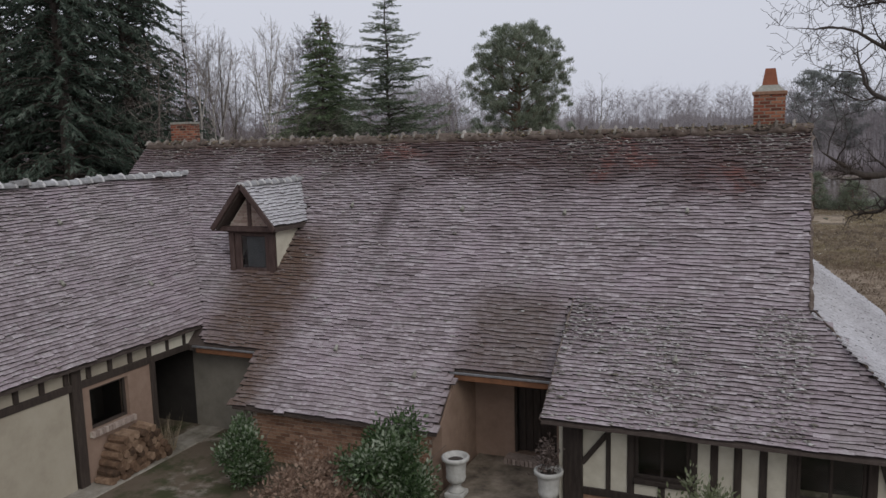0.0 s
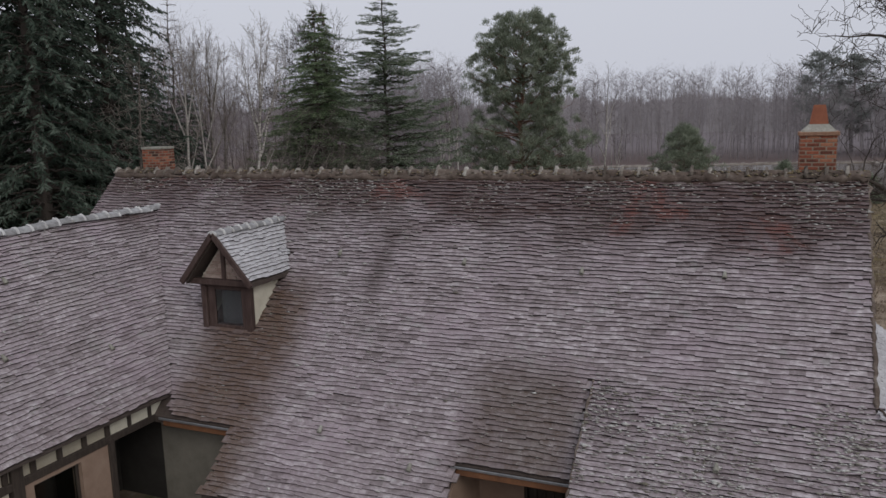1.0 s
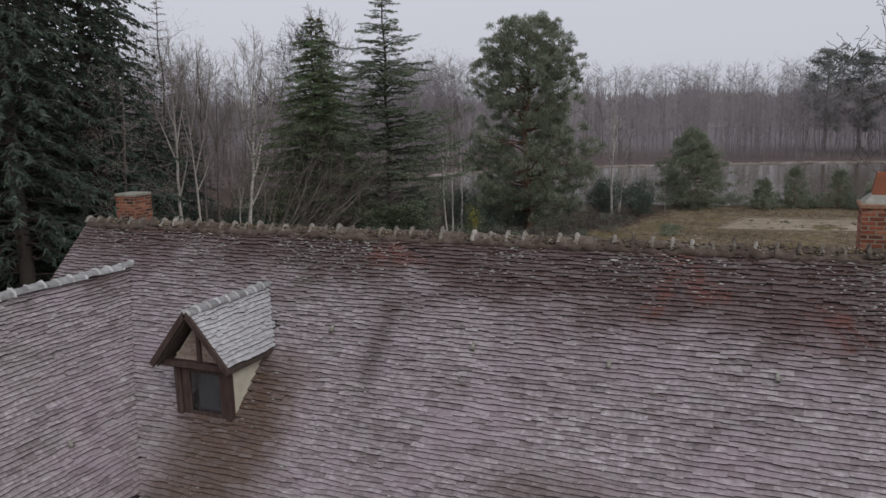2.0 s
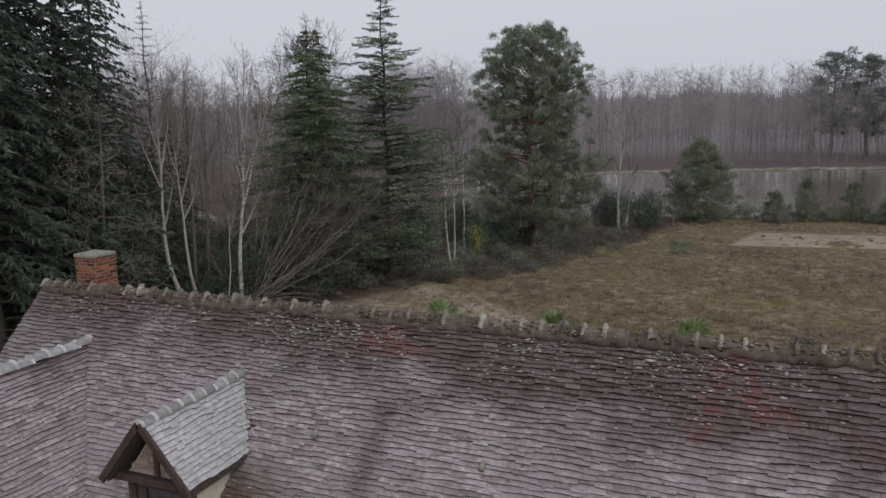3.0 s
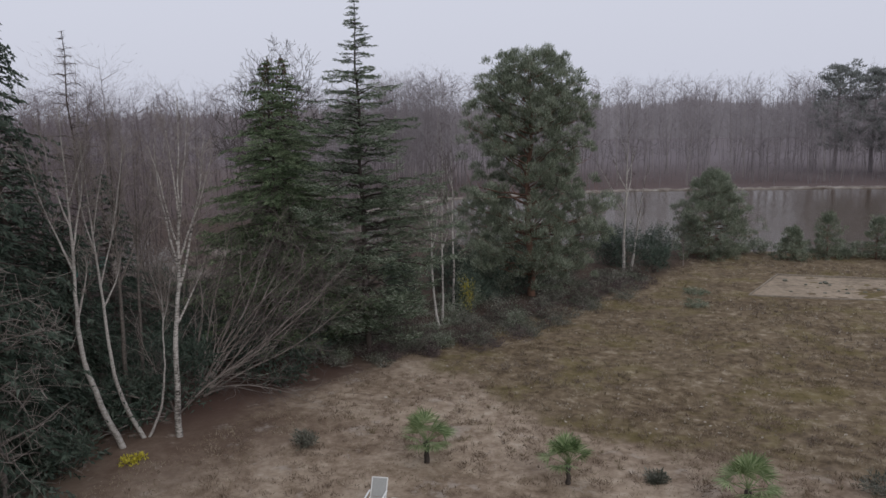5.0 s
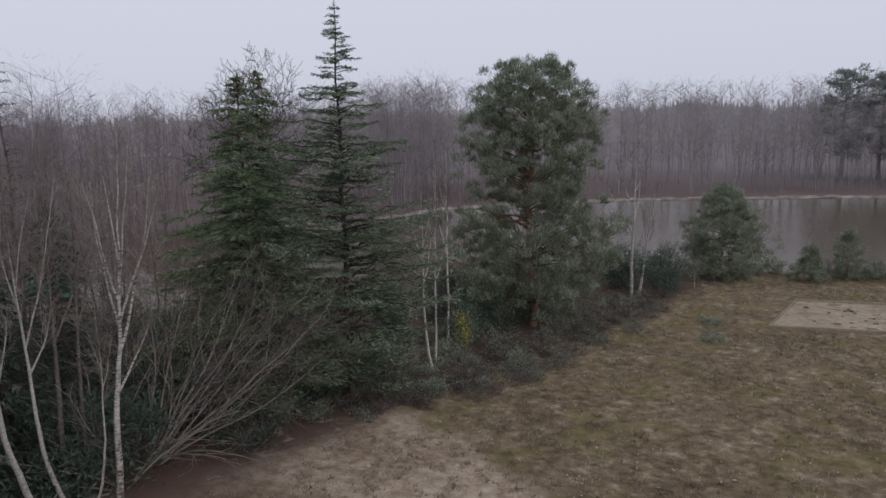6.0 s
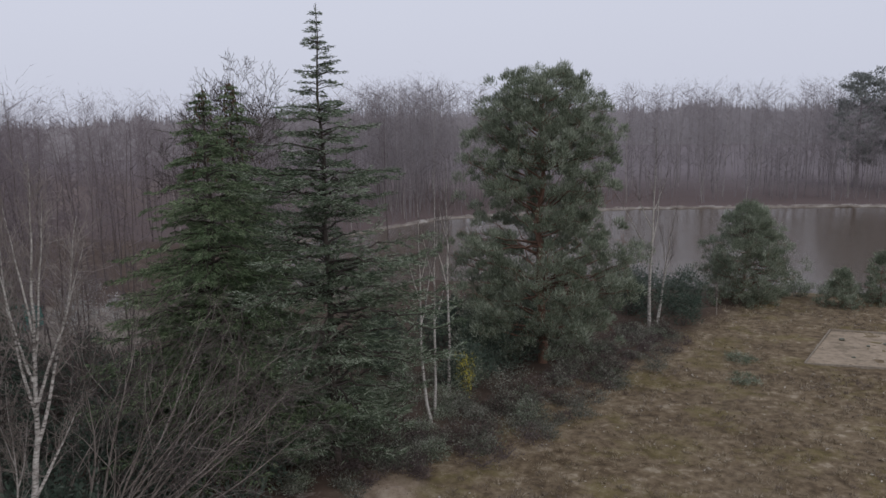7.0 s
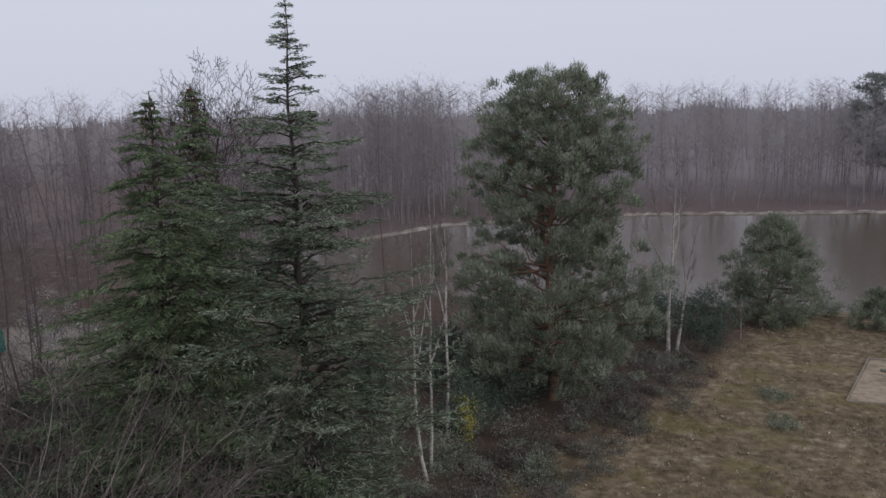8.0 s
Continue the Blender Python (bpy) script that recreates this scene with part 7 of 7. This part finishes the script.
scrub("holly", "dark evergreen undergrowth beneath the birches", spots, M_DARKFIR, 430, leaf=(0.25, 0.075), per=850, group="dark undergrowth")
spots = [(-15.4 + hr.uniform(-2.6, 1.8), 78.0 + hr.uniform(-1.5, 3.5), hr.uniform(1.2, 2.0), hr.uniform(2.2, 4.2)) for i in range(9)]
scrub("evergreen_shrub", "dark evergreen shrub beside the birches", spots, M_DARKFIR, 450, leaf=(0.22, 0.06), per=1500, group="evergreen shrubs")
spots = [(x + hr.uniform(-0.8, 0.8), 90.0 + hr.uniform(-1.5, 1.5), hr.uniform(0.9, 1.6), hr.uniform(0.8, 1.6)) for x in np.arange(-8, 22, 2.0)]
scrub("shore_shrub", "grey-green shrub along the lake shore", spots, M_PINE, 470, leaf=(0.25, 0.045), per=1300, group="shore shrubs")
wr = np.random.default_rng(905)
west = [(-40.0 + wr.uniform(-8.5, 6.0), 48.0 + wr.uniform(-5.5, 6.5), wr.uniform(1.2, 2.0), wr.uniform(1.2, 2.6)) for i in range(34)]
west += [(x, y, 1.7, 2.6) for x, y in ((-36.8, 46.6), (-34.2, 47.6), (-39.2, 49.6), (-33.0, 45.0), (-36.2, 50.4), (-41.0, 47.4), (-32.2, 47.2), (-38.0, 44.0), (-42.6, 52.0), (-34.8, 52.6))for _ in range(2)]
scrub("holly", "dark holly in the undergrowth of the wood", west[::2], M_DARKFIR, 910, leaf=(0.22, 0.065), per=1100, group="dark undergrowth")
scrub("bramble", "brown bramble tangle on the woodland floor", west[1::2], M_HEATHBROWN, 940, leaf=(0.24, 0.03), per=1000, group="bramble tangles")
M_FROST = needle("frosted_white_leaf", (0.22, 0.22, 0.20), (0.46, 0.46, 0.44), (0.76, 0.76, 0.74))
scrub("frosted_bush", "bush white with hoar frost in the clearing", [(-55.0, 62.0, 1.7, 3.4), (-52.6, 63.6, 1.3, 2.0), (-57.5, 65.5, 1.8, 3.2), (-51.0, 58.6, 1.5, 3.0)], M_FROST, 960, leaf=(0.16, 0.03), per=1200, group="frosted bushes")
scrub("broom", "yellow-green broom beside the birch stems", [(-22.3, 56.4, 0.5, 2.6)], M_YELLOW, 490, leaf=(0.12, 0.03), per=420, group="")
scrub("garden_shrub", "small dark shrub in the dry grass", [(-20.2, 35.0, 0.42, 0.6), (-1.7, 38.2, 0.7, 0.6), (-8.2, 36.6, 0.35, 0.3)], M_HEATH, 495, leaf=(0.16, 0.04), per=700, group="garden shrubs")
scrub("juniper", "low blue-green juniper spreading on the lawn", [(-9.5, 64.9, 0.9, 0.45), (-9.9, 69.3, 1.0, 0.4)], M_PINE, 499, leaf=(0.14, 0.035), per=900, group="junipers on the lawn")
scrub("daffodil_patch", "patch of yellow flowers under the birches", [(-25.2, 31.9, 0.5, 0.22)], M_YELLOW, 498, leaf=(0.12, 0.05), per=300, category="flowers", group="")

gr = np.random.default_rng(500)
n = 230000
gxp = gr.uniform(-27, 12, n)
gyp = 24 + (88 - 24) * gr.random(n) ** 1.5
tuft = np.array([noise.noise((a * 0.9, b * 0.9, 2.0)) for a, b in zip(gxp, gyp)])
ok = (tuft > gr.uniform(-0.45, 0.25, n)) & (gxp > np.interp(gyp, [24, 44, 76, 90], [-26, -23, -13, -12])) & ~((gxp > -16.4) & (gxp < -4.6) & (gyp > 27.2) & (gyp < 33.2)) & ~((gxp > -6.5) & (gyp > 69.5) & (gyp < 78.6) & (gxp < 4))
gxp, gyp, tuft = gxp[ok], gyp[ok], tuft[ok]
gp = np.stack([gxp, gyp, surf_z(gxp, gyp) - 0.01], 1)
gd = gr.normal(0, 0.55, gp.shape)
gd[:, 2] = np.abs(gd[:, 2]) * 0.6 + 0.35
v, t = blades(gp, gd, gr.uniform(0.05, 0.15, len(gp)) * (0.8 + tuft * 1.2), gr.uniform(0.012, 0.03, len(gp)), gr)
grass = put("grass", mesh_np("grass", v, None, t), M_GRASS, kind="stuff")
tagged(grass, "tufts of dry straw-coloured winter grass", "grass")
# low heather hummocks and pale frosted leaves strewn over the lawn
nh = 3600
hx, hy = gr.uniform(-20, 12, nh), gr.uniform(36, 86, nh)
hd = np.array([noise.noise((a * 0.16, b * 0.16, 7.0)) for a, b in zip(hx, hy)]) + 0.02 * (hx + 4)
keep = (hd > gr.uniform(-0.2, 0.5, nh)) & (hx > np.interp(hy, [36, 44, 76, 90], [-20, -21, -12, -11])) & ~((hx > -6.8) & (hy > 69) & (hy < 79) & (hx < 6)) & (hy > 41 + gr.uniform(-2, 2, nh))
hx, hy = hx[keep], hy[keep]
cen = np.stack([hx, hy, surf_z(hx, hy)], 1)
v, t = clump_blades(gr, cen, gr.uniform(0.12, 0.34, len(cen)), 22, 0.13, 0.03, up=0.8)
v[:, 2] = np.maximum(v[:, 2], np.repeat(np.repeat(cen[:, 2], 22), 3) - 0.02)
M_HEATHER = needle("brown_heather", (0.115, 0.088, 0.068), (0.20, 0.160, 0.126), (0.34, 0.285, 0.235))
tagged(put("heather", mesh_np("heather", v, None, t), M_HEATHER, kind="stuff"), "low brown heather hummocks in the lawn", "heather")
sx_, sy_ = gr.uniform(-24, 12, 5200), gr.uniform(24, 44, 5200)
sn = np.array([noise.noise((a * 0.45, b * 0.45, 3.0)) for a, b in zip(sx_, sy_)])
ks = (sn > gr.uniform(-0.35, 0.5, 5200)) & (sx_ > np.interp(sy_, [24, 44], [-25, -22])) & ~((sx_ > -16.6) & (sx_ < -4.4) & (sy_ > 26.9) & (sy_ < 33.4))
sc_ = np.stack([sx_[ks], sy_[ks], surf_z(sx_[ks], sy_[ks])], 1)
v, t = clump_blades(gr, sc_, gr.uniform(0.1, 0.36, len(sc_)), 20, 0.13, 0.024, up=0.6)
v[:, 2] = np.maximum(v[:, 2], np.repeat(np.repeat(sc_[:, 2], 20), 3) - 0.02)
M_STRAW = needle("matted_brown_grass", (0.125, 0.088, 0.062), (0.235, 0.178, 0.132), (0.40, 0.325, 0.25))
tagged(put("matted_grass", mesh_np("matted_grass", v, None, t), M_STRAW, kind="stuff"), "matted brown winter grass beside the pool", "grass")
tx, ty = gr.uniform(-20, 11, 2200), gr.uniform(37, 85, 2200)
okt = (tx > np.interp(ty, [37, 44, 76, 90], [-20, -20, -12, -11])) & ~((tx > -6.8) & (ty > 69) & (ty < 79) & (tx < 6))
tc = np.stack([tx[okt], ty[okt], surf_z(tx[okt], ty[okt])], 1)
v, t = clump_blades(gr, tc, gr.uniform(0.05, 0.18, len(tc)), 20, 0.15, 0.026, up=0.5)
v[:, 2] = np.maximum(v[:, 2], np.repeat(np.repeat(tc[:, 2], 20), 3) - 0.02)
tagged(put("tussock_grass", mesh_np("tussock_grass", v, None, t), M_GRASS, kind="stuff"), "pale dry tussocks dotted over the lawn", "grass")
m_l = 1100
lx, ly = gr.uniform(-20, 11, m_l), gr.uniform(40, 84, m_l)
ok2 = lx > np.interp(ly, [40, 44, 76, 90], [-20, -20, -12, -11])
lx, ly = lx[ok2], ly[ok2]
ld = gr.normal(0, 1, (len(lx), 3))
ld[:, 2] = np.abs(ld[:, 2]) * 0.15 + 0.05
v, t = leaves_np(np.stack([lx, ly, surf_z(lx, ly) + 0.03], 1), ld, gr.uniform(0.07, 0.20, len(lx)), gr.uniform(0.04, 0.10, len(lx)), gr)
M_LITTER = material("pale_frosted_leaf", [(0.3, (0.30, 0.26, 0.20)), (0.7, (0.50, 0.46, 0.40))], scale=3, rough=0.95, bump=0, island=0.3)
tagged(put("fallen_leaf_litter", mesh_np("fallen_leaf_litter", v, None, t), M_LITTER, kind="stuff"), "pale frosted leaves strewn over the lawn", "leaf litter")


# ---------------------------------------------------------------- garden things
def palm(x, y, trunk_h, spread, seed):
    rng = np.random.default_rng(seed)
    ob = thing("fan_palm", "small fan palm with a shaggy brown trunk", "palm", "fan palms by the pool", Matrix.Translation((x, y, gz(x, y))))
    bm = lathe_bm([(0.085, -0.1), (0.09, 0.1), (0.07, trunk_h * 0.35), (0.085, trunk_h * 0.6), (0.10, trunk_h * 0.88), (0.04, trunk_h)], 12)
    for vtx in bm.verts:
        vtx.co.x += rng.normal(0, 0.016)
        vtx.co.y += rng.normal(0, 0.012)
    part("trunk", bm, M_BARK_DARK, ob)
    for f in range(24):
        az, el = f * 2.39996 + rng.normal(0, 0.2), radians(rng.uniform(4, 80))
        d = np.array([math.cos(az) * math.cos(el), math.sin(az) * math.cos(el), math.sin(el)])
        stem = spread * rng.uniform(0.45, 0.65)
        tip = np.array([0, 0, trunk_h]) + d * stem
        side = unit(np.cross(d, [0, 0, 1.0]))
        seg = [(0, 0, trunk_h - 0.05, *tip, 0.012, 0.008)]
        v1, q1 = tubes(seg, 4)
        P, Dd = [], []
        for k in range(15):
            a = radians(-82 + 164 * k / 14)
            P.append(tip)
            Dd.append(d * math.cos(a) + side * math.sin(a) + np.array([0, 0, -0.12]))
        P, Dd = np.array(P), np.array(Dd)
        Dd /= np.linalg.norm(Dd, axis=1, keepdims=True)
        ln = spread * 0.55 * rng.uniform(0.8, 1.1, len(P))
        s2 = np.cross(Dd, np.cross(d, side))
        s2 /= np.linalg.norm(s2, axis=1, keepdims=True)
        mid = P + Dd * ln[:, None] * 0.55
        vv = np.stack([P, mid + s2 * 0.022, P + Dd * ln[:, None] - np.array([0, 0, 0.06]), mid - s2 * 0.022], 1).reshape(-1, 3)
        kk = np.arange(len(P))[:, None] * 4 + np.array([[0, 1, 2, 3]])
        v = np.concatenate([v1, vv])
        q = np.concatenate([q1, kk + len(v1)])
        put("frond", mesh_np("frond", v, q), M_PALM, ob)


for i, (x, y, h, s) in enumerate(((-15.6, 35.35, 0.8, 1.06), (-10.75, 35.35, 0.75, 0.96), (-5.5, 35.3, 0.85, 1.04))):
    palm(x, y, h, s, 600 + i)

# covered swimming pool
pool = thing("pool_cover", "grey slatted swimming-pool cover with pale coping", "pool cover", at=Matrix.Translation((0, 0, gz(-10, 30))))
px0, px1, py0, py1 = -15.1, -5.6, 27.9, 32.5
bm = bmesh.new()
nx_, ny_ = 72, 24
grid = [[bm.verts.new((px0 + (px1 - px0) * i / nx_, py0 + (py1 - py0) * j / ny_, 0.062 - 0.05 * math.sin(math.pi * j / ny_) ** 0.5 * (0.5 + 0.5 * math.cos(2 * math.pi * (i / nx_ * 7))) + 0.012 * noise.noise((i * 0.3, j * 0.2, 0)))) for i in range(nx_ + 1)] for j in range(ny_ + 1)]
for j in range(ny_):
    for i in range(nx_):
        bm.faces.new((grid[j][i], grid[j][i + 1], grid[j + 1][i + 1], grid[j + 1][i])).smooth = True
part("cover", bm, M_COVER, pool, "taut grey cover sheet with damp stains")
part("hem", box_bm(px0 - 0.03, px0 + 0.03, py0, py1 + 0.1, 0.056, 0.072, 0.004), M_PLASTIC, pool, "white hem strip")
for x0, x1, y0, y1 in ((px0 - 0.5, px1 + 0.55, py1 + 0.01, py1 + 0.2), (px1 + 0.02, px1 + 0.55, py0, py1), (px0 - 0.85, px0 - 0.035, py0, py1), (px0 - 0.85, px1 + 0.55, py0 - 0.5, py0 - 0.01)):
    part("coping", box_bm(x0, x1, y0, y1, -0.1, 0.07, 0.015), M_COPING, pool, "pale stone coping")
for i in range(7):
    for k in (-0.06, 0.06):
        x = px0 + 1.36 * (i + 1) + k
        part("strap", box_bm(x - 0.015, x + 0.015, py1 - 0.32, py1 + 0.1, 0.072, 0.084, 0.003), M_PLASTIC, pool)


def garden_chair(x, y, turn, recline):
    ob = thing("garden_chair", "white plastic reclining garden chair with grey sling", "chair", "garden chairs by the pool", Matrix.Translation((x, y, gz(x, y) + 0.0)) @ Matrix.Rotation(radians(turn), 4, "Z"))
    for sx in (-0.26, 0.26):
        part("leg", beam_bm((sx, -0.22, 0.0), (sx, 0.22, 0.42), 0.035, 0.035, (1, 0, 0)), M_PLASTIC, ob)
        part("leg", beam_bm((sx, 0.24, 0.0), (sx, -0.2, 0.42), 0.035, 0.035, (1, 0, 0)), M_PLASTIC, ob)
        part("armrest", box_bm(sx - 0.03, sx + 0.03, -0.28, 0.26, 0.6, 0.63), M_PLASTIC, ob)
        part("arm_support", beam_bm((sx, -0.2, 0.42), (sx, -0.22, 0.6), 0.03, 0.03, (1, 0, 0)), M_PLASTIC, ob)
        part("back_rail", beam_bm((sx * 0.9, 0.22, 0.42), (sx * 0.9, 0.22 + recline, 0.9), 0.035, 0.035, (1, 0, 0)), M_PLASTIC, ob)
        part("seat_rail", box_bm(sx * 0.9 - 0.018, sx * 0.9 + 0.018, -0.26, 0.24, 0.4, 0.44), M_PLASTIC, ob)
    part("top_rail", beam_bm((-0.25, 0.22 + recline, 0.9), (0.25, 0.22 + recline, 0.9), 0.035, 0.035), M_PLASTIC, ob)
    part("front_rail", box_bm(-0.25, 0.25, -0.28, -0.245, 0.4, 0.44), M_PLASTIC, ob)
    part("seat", box_bm(-0.225, 0.225, -0.25, 0.22, 0.415, 0.425, 0), M_CANVAS, ob)
    bm = bmesh.new()
    vs = [bm.verts.new(p) for p in ((-0.22, 0.22, 0.44), (0.22, 0.22, 0.44), (0.22, 0.2 + recline, 0.885), (-0.22, 0.2 + recline, 0.885))]
    f = bm.faces.new(vs)
    ext = bmesh.ops.extrude_face_region(bm, geom=[f])
    bmesh.ops.translate(bm, verts=[e for e in ext["geom"] if isinstance(e, bmesh.types.BMVert)], vec=(0, 0.012, 0))
    bmesh.ops.recalc_face_normals(bm, faces=bm.faces[:])
    part("backrest", bm, M_CANVAS, ob)


garden_chair(-15.62, 31.72, 12, 0.3)
garden_chair(-15.2, 29.35, 80, 0.36)

# bare sandy bed framed with boards
bed = thing("sand_bed", "bare sandy rectangle edged with low boards", "sand bed", at=Matrix.Translation((0, 0, -1.38)))
M_EDGING = material("weathered_edging", [(0.3, (0.15, 0.12, 0.09)), (0.7, (0.36, 0.31, 0.25))], scale=5, rough=0.9)
M_SAND = material("pale_sand", [(0.35, (0.17, 0.135, 0.095)), (0.5, (0.30, 0.238, 0.172)), (0.68, (0.41, 0.335, 0.255))], scale=2.5, rough=1.0, big=0.4, bump=0.6, bump_scale=8)
bm = bmesh.new()
vs = [bm.verts.new(p) for p in ((-6.35, 69.9, 0.11), (5.2, 71.4, 0.05), (5.6, 79.0, -0.08), (-4.5, 78.3, -0.05))]
f = bm.faces.new(vs)
ext = bmesh.ops.extrude_face_region(bm, geom=[f])
bmesh.ops.translate(bm, verts=[e for e in ext["geom"] if isinstance(e, bmesh.types.BMVert)], vec=(0, 0, -0.25))
bmesh.ops.recalc_face_normals(bm, faces=bm.faces[:])
part("sand", bm, M_SAND, bed)
for p, q in (((-6.4, 69.85, 0.12), (5.25, 71.35, 0.06)), ((-6.4, 69.85, 0.12), (-4.55, 78.4, -0.03)), ((-4.55, 78.4, -0.03), (5.6, 79.1, -0.06))):
    part("edging_board", beam_bm(p, q, 0.07, 0.2, (0, 0, 1)), M_EDGING, bed)
for i in range(16):
    cx, cy, cr = hr.uniform(-4.5, 4.5), hr.uniform(71.8, 77.2), hr.uniform(0.06, 0.16)
    part("clod", box_bm(cx - cr, cx + cr * 1.3, cy - cr, cy + cr, -0.02, 0.06 + cr * 0.5, cr * 0.4), M_HEATH, bed)

# ---------------------------------------------------------------- court things
LAUREL = dict(category="shrub", group="evergreen shrubs in the court")
scrub("camellia", "round glossy camellia bush in the court", [(-9.15, 11.35, 0.5, 1.3)], M_LAUREL, 700, leaf=(0.085, 0.05), per=4200, **LAUREL)
scrub("rhododendron", "large glossy rhododendron before the brick wall", [(-5.75, 10.75, 0.74, 2.0)], M_LAUREL, 701, leaf=(0.085, 0.05), per=9500, **LAUREL)
scrub("hydrangea", "withered brown hydrangea with dried flower heads", [(-7.2, 10.6, 0.85, 1.25), (-6.6, 10.0, 0.7, 1.15)], M_DEAD, 702, leaf=(0.07, 0.05), per=3000, category="shrub", group="withered hydrangeas")
scrub("variegated_shrub", "pale variegated evergreen by the timbered wall", [(-0.85, 11.2, 0.6, 1.55)], M_PALE_LEAF, 703, leaf=(0.10, 0.04), per=2600, category="shrub", group="")


def urn(x, y, z, planted):
    ob = thing("urn", "white stone garden urn holding a withered plant" if planted else "white stone garden urn on a square plinth", "urn", "urns at the porch", Matrix.Translation((x, y, z)))
    part("plinth", box_bm(-0.17, 0.17, -0.17, 0.17, 0.0, 0.09), M_STONE, ob)
    part("foot", lathe_bm([(0.15, 0.09), (0.145, 0.12), (0.09, 0.17), (0.08, 0.22), (0.12, 0.25)], 24), M_STONE, ob)
    part("bowl", lathe_bm([(0.10, 0.25), (0.16, 0.29), (0.185, 0.36), (0.175, 0.40), (0.19, 0.62), (0.205, 0.66), (0.25, 0.69), (0.255, 0.74), (0.235, 0.76), (0.20, 0.75), (0.185, 0.68)], 28), M_STONE, ob)
    part("soil", lathe_bm([(0.19, 0.66), (0.1, 0.70)], 16), M_BARK_DARK, ob)
    if planted:
        rng = np.random.default_rng(77)
        p = rng.normal(0, 0.06, (420, 3)) * np.array([1.4, 1.4, 2.6]) + np.array([0, 0, 0.98])
        v, t = leaves_np(p, rng.normal(0, 1, (420, 3)), 0.09, 0.03, rng)
        put("plant", mesh_np("plant", v, None, t), M_HEATHBROWN, ob, "withered dark plant")


urn(-5.2, 12.3, 0.0, False)
urn(-3.46, 12.25, 0.02, True)

logs = thing("log_pile", "stack of split firewood logs against the wall", "firewood")
lr = np.random.default_rng(800)
log_me = []
for k in range(4):
    bm = bmesh.new()
    bmesh.ops.create_cone(bm, cap_ends=True, segments=7, radius1=0.085, radius2=0.08, depth=0.42)
    for vtx in bm.verts:
        vtx.co.x *= 1 + lr.normal(0, 0.12)
        vtx.co.y *= 1 + lr.normal(0, 0.18)
    me = bpy.data.meshes.new("log")
    bm.to_mesh(me)
    bm.free()
    me.materials.append(material("split_log", [(0.3, (0.055, 0.034, 0.022)), (0.55, (0.16, 0.098, 0.062)), (0.8, (0.34, 0.235, 0.16))], scale=9, rough=0.9, obj=0.4))
    log_me.append(me)
for row in range(6):
    for i in range(11 - row):
        ob = new("log", log_me[lr.integers(4)])
        ob.parent = logs
        ob.matrix_basis = Matrix.Translation((-11.75 + lr.normal(0, 0.03), 10.42 + i * 0.15 + row * 0.08, 0.07 + row * 0.135)) @ Matrix.Rotation(radians(90) + lr.normal(0, 0.06), 4, "Y") @ Matrix.Rotation(lr.uniform(0, 6), 4, "Z")
M_COURT = material("mossy_court_stone", [(0.36, (0.07, 0.056, 0.042)), (0.5, (0.215, 0.178, 0.138)), (0.66, (0.40, 0.345, 0.275))], scale=2.2, rough=0.95, bump=0.6)
M_KERB = material("worn_mossy_kerb", [(0.35, (0.10, 0.088, 0.066)), (0.5, (0.24, 0.215, 0.175)), (0.68, (0.40, 0.37, 0.32))], scale=2.5, rough=0.95, bump=0.6)
kerb = part("paving", box_bm(-12.15, -11.45, 9.6, 13.6, -0.15, 0.015), M_KERB, None)
tagged(kerb, "pale stone kerb along the wing wall", "kerb", kind="structure")
terrace = part("pavement", box_bm(-5.5, -3.3, 12.2, 14.25, -0.3, 0.0), M_COURT, None)
tagged(terrace, "mossy stone paving of the porch", "paving", kind="structure")
reeds = thing("ornamental_grass", "tuft of pale dry reed stems by the doorway", "grass", at=Matrix.Translation((-11.75, 12.15, 0)))
p = np.concatenate([lr.normal(0, 0.08, (60, 2)), np.zeros((60, 1))], 1)
d = np.concatenate([lr.normal(0, 0.25, (60, 2)), np.ones((60, 1))], 1)
v, t = blades(p, d, lr.uniform(0.5, 1.0, 60), 0.018, lr)
put("stemwork", mesh_np("stemwork", v, None, t), M_GRASS, reeds)

# tarpaulin glimpsed through the western trees
tarp = thing("tarpaulin", "teal tarpaulin over a low stack", "tarpaulin", at=Matrix.Translation((-57.5, 59.4, gz(-57.5, 59.4) + 0.9)))
part("sheet", prism_np([(-1.0, -0.7), (-0.9, 0.7), (0, 0.9), (0.9, 0.7), (1.0, -0.7)], 0, -1.6, 1.6), material("teal_sheet", [(0.3, (0.02, 0.16, 0.13)), (0.7, (0.05, 0.25, 0.20))], scale=2, rough=0.5), tarp)

# ---------------------------------------------------------------- single roof tiles by the ridge
bm = box_bm(0, TILE_W - 0.002, 0, GAUGE * 1.9, 0, 0.036, 0)
tile_me = bpy.data.meshes.new("tile")
bm.to_mesh(tile_me)
bm.free()
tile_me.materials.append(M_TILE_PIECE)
# lower end takes the same painted shadow-line colour
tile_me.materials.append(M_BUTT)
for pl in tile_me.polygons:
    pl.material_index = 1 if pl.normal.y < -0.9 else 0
for m in singles[:320]:
    ob = new("tile", tile_me)
    ob.parent = roof
    ob.matrix_basis = m
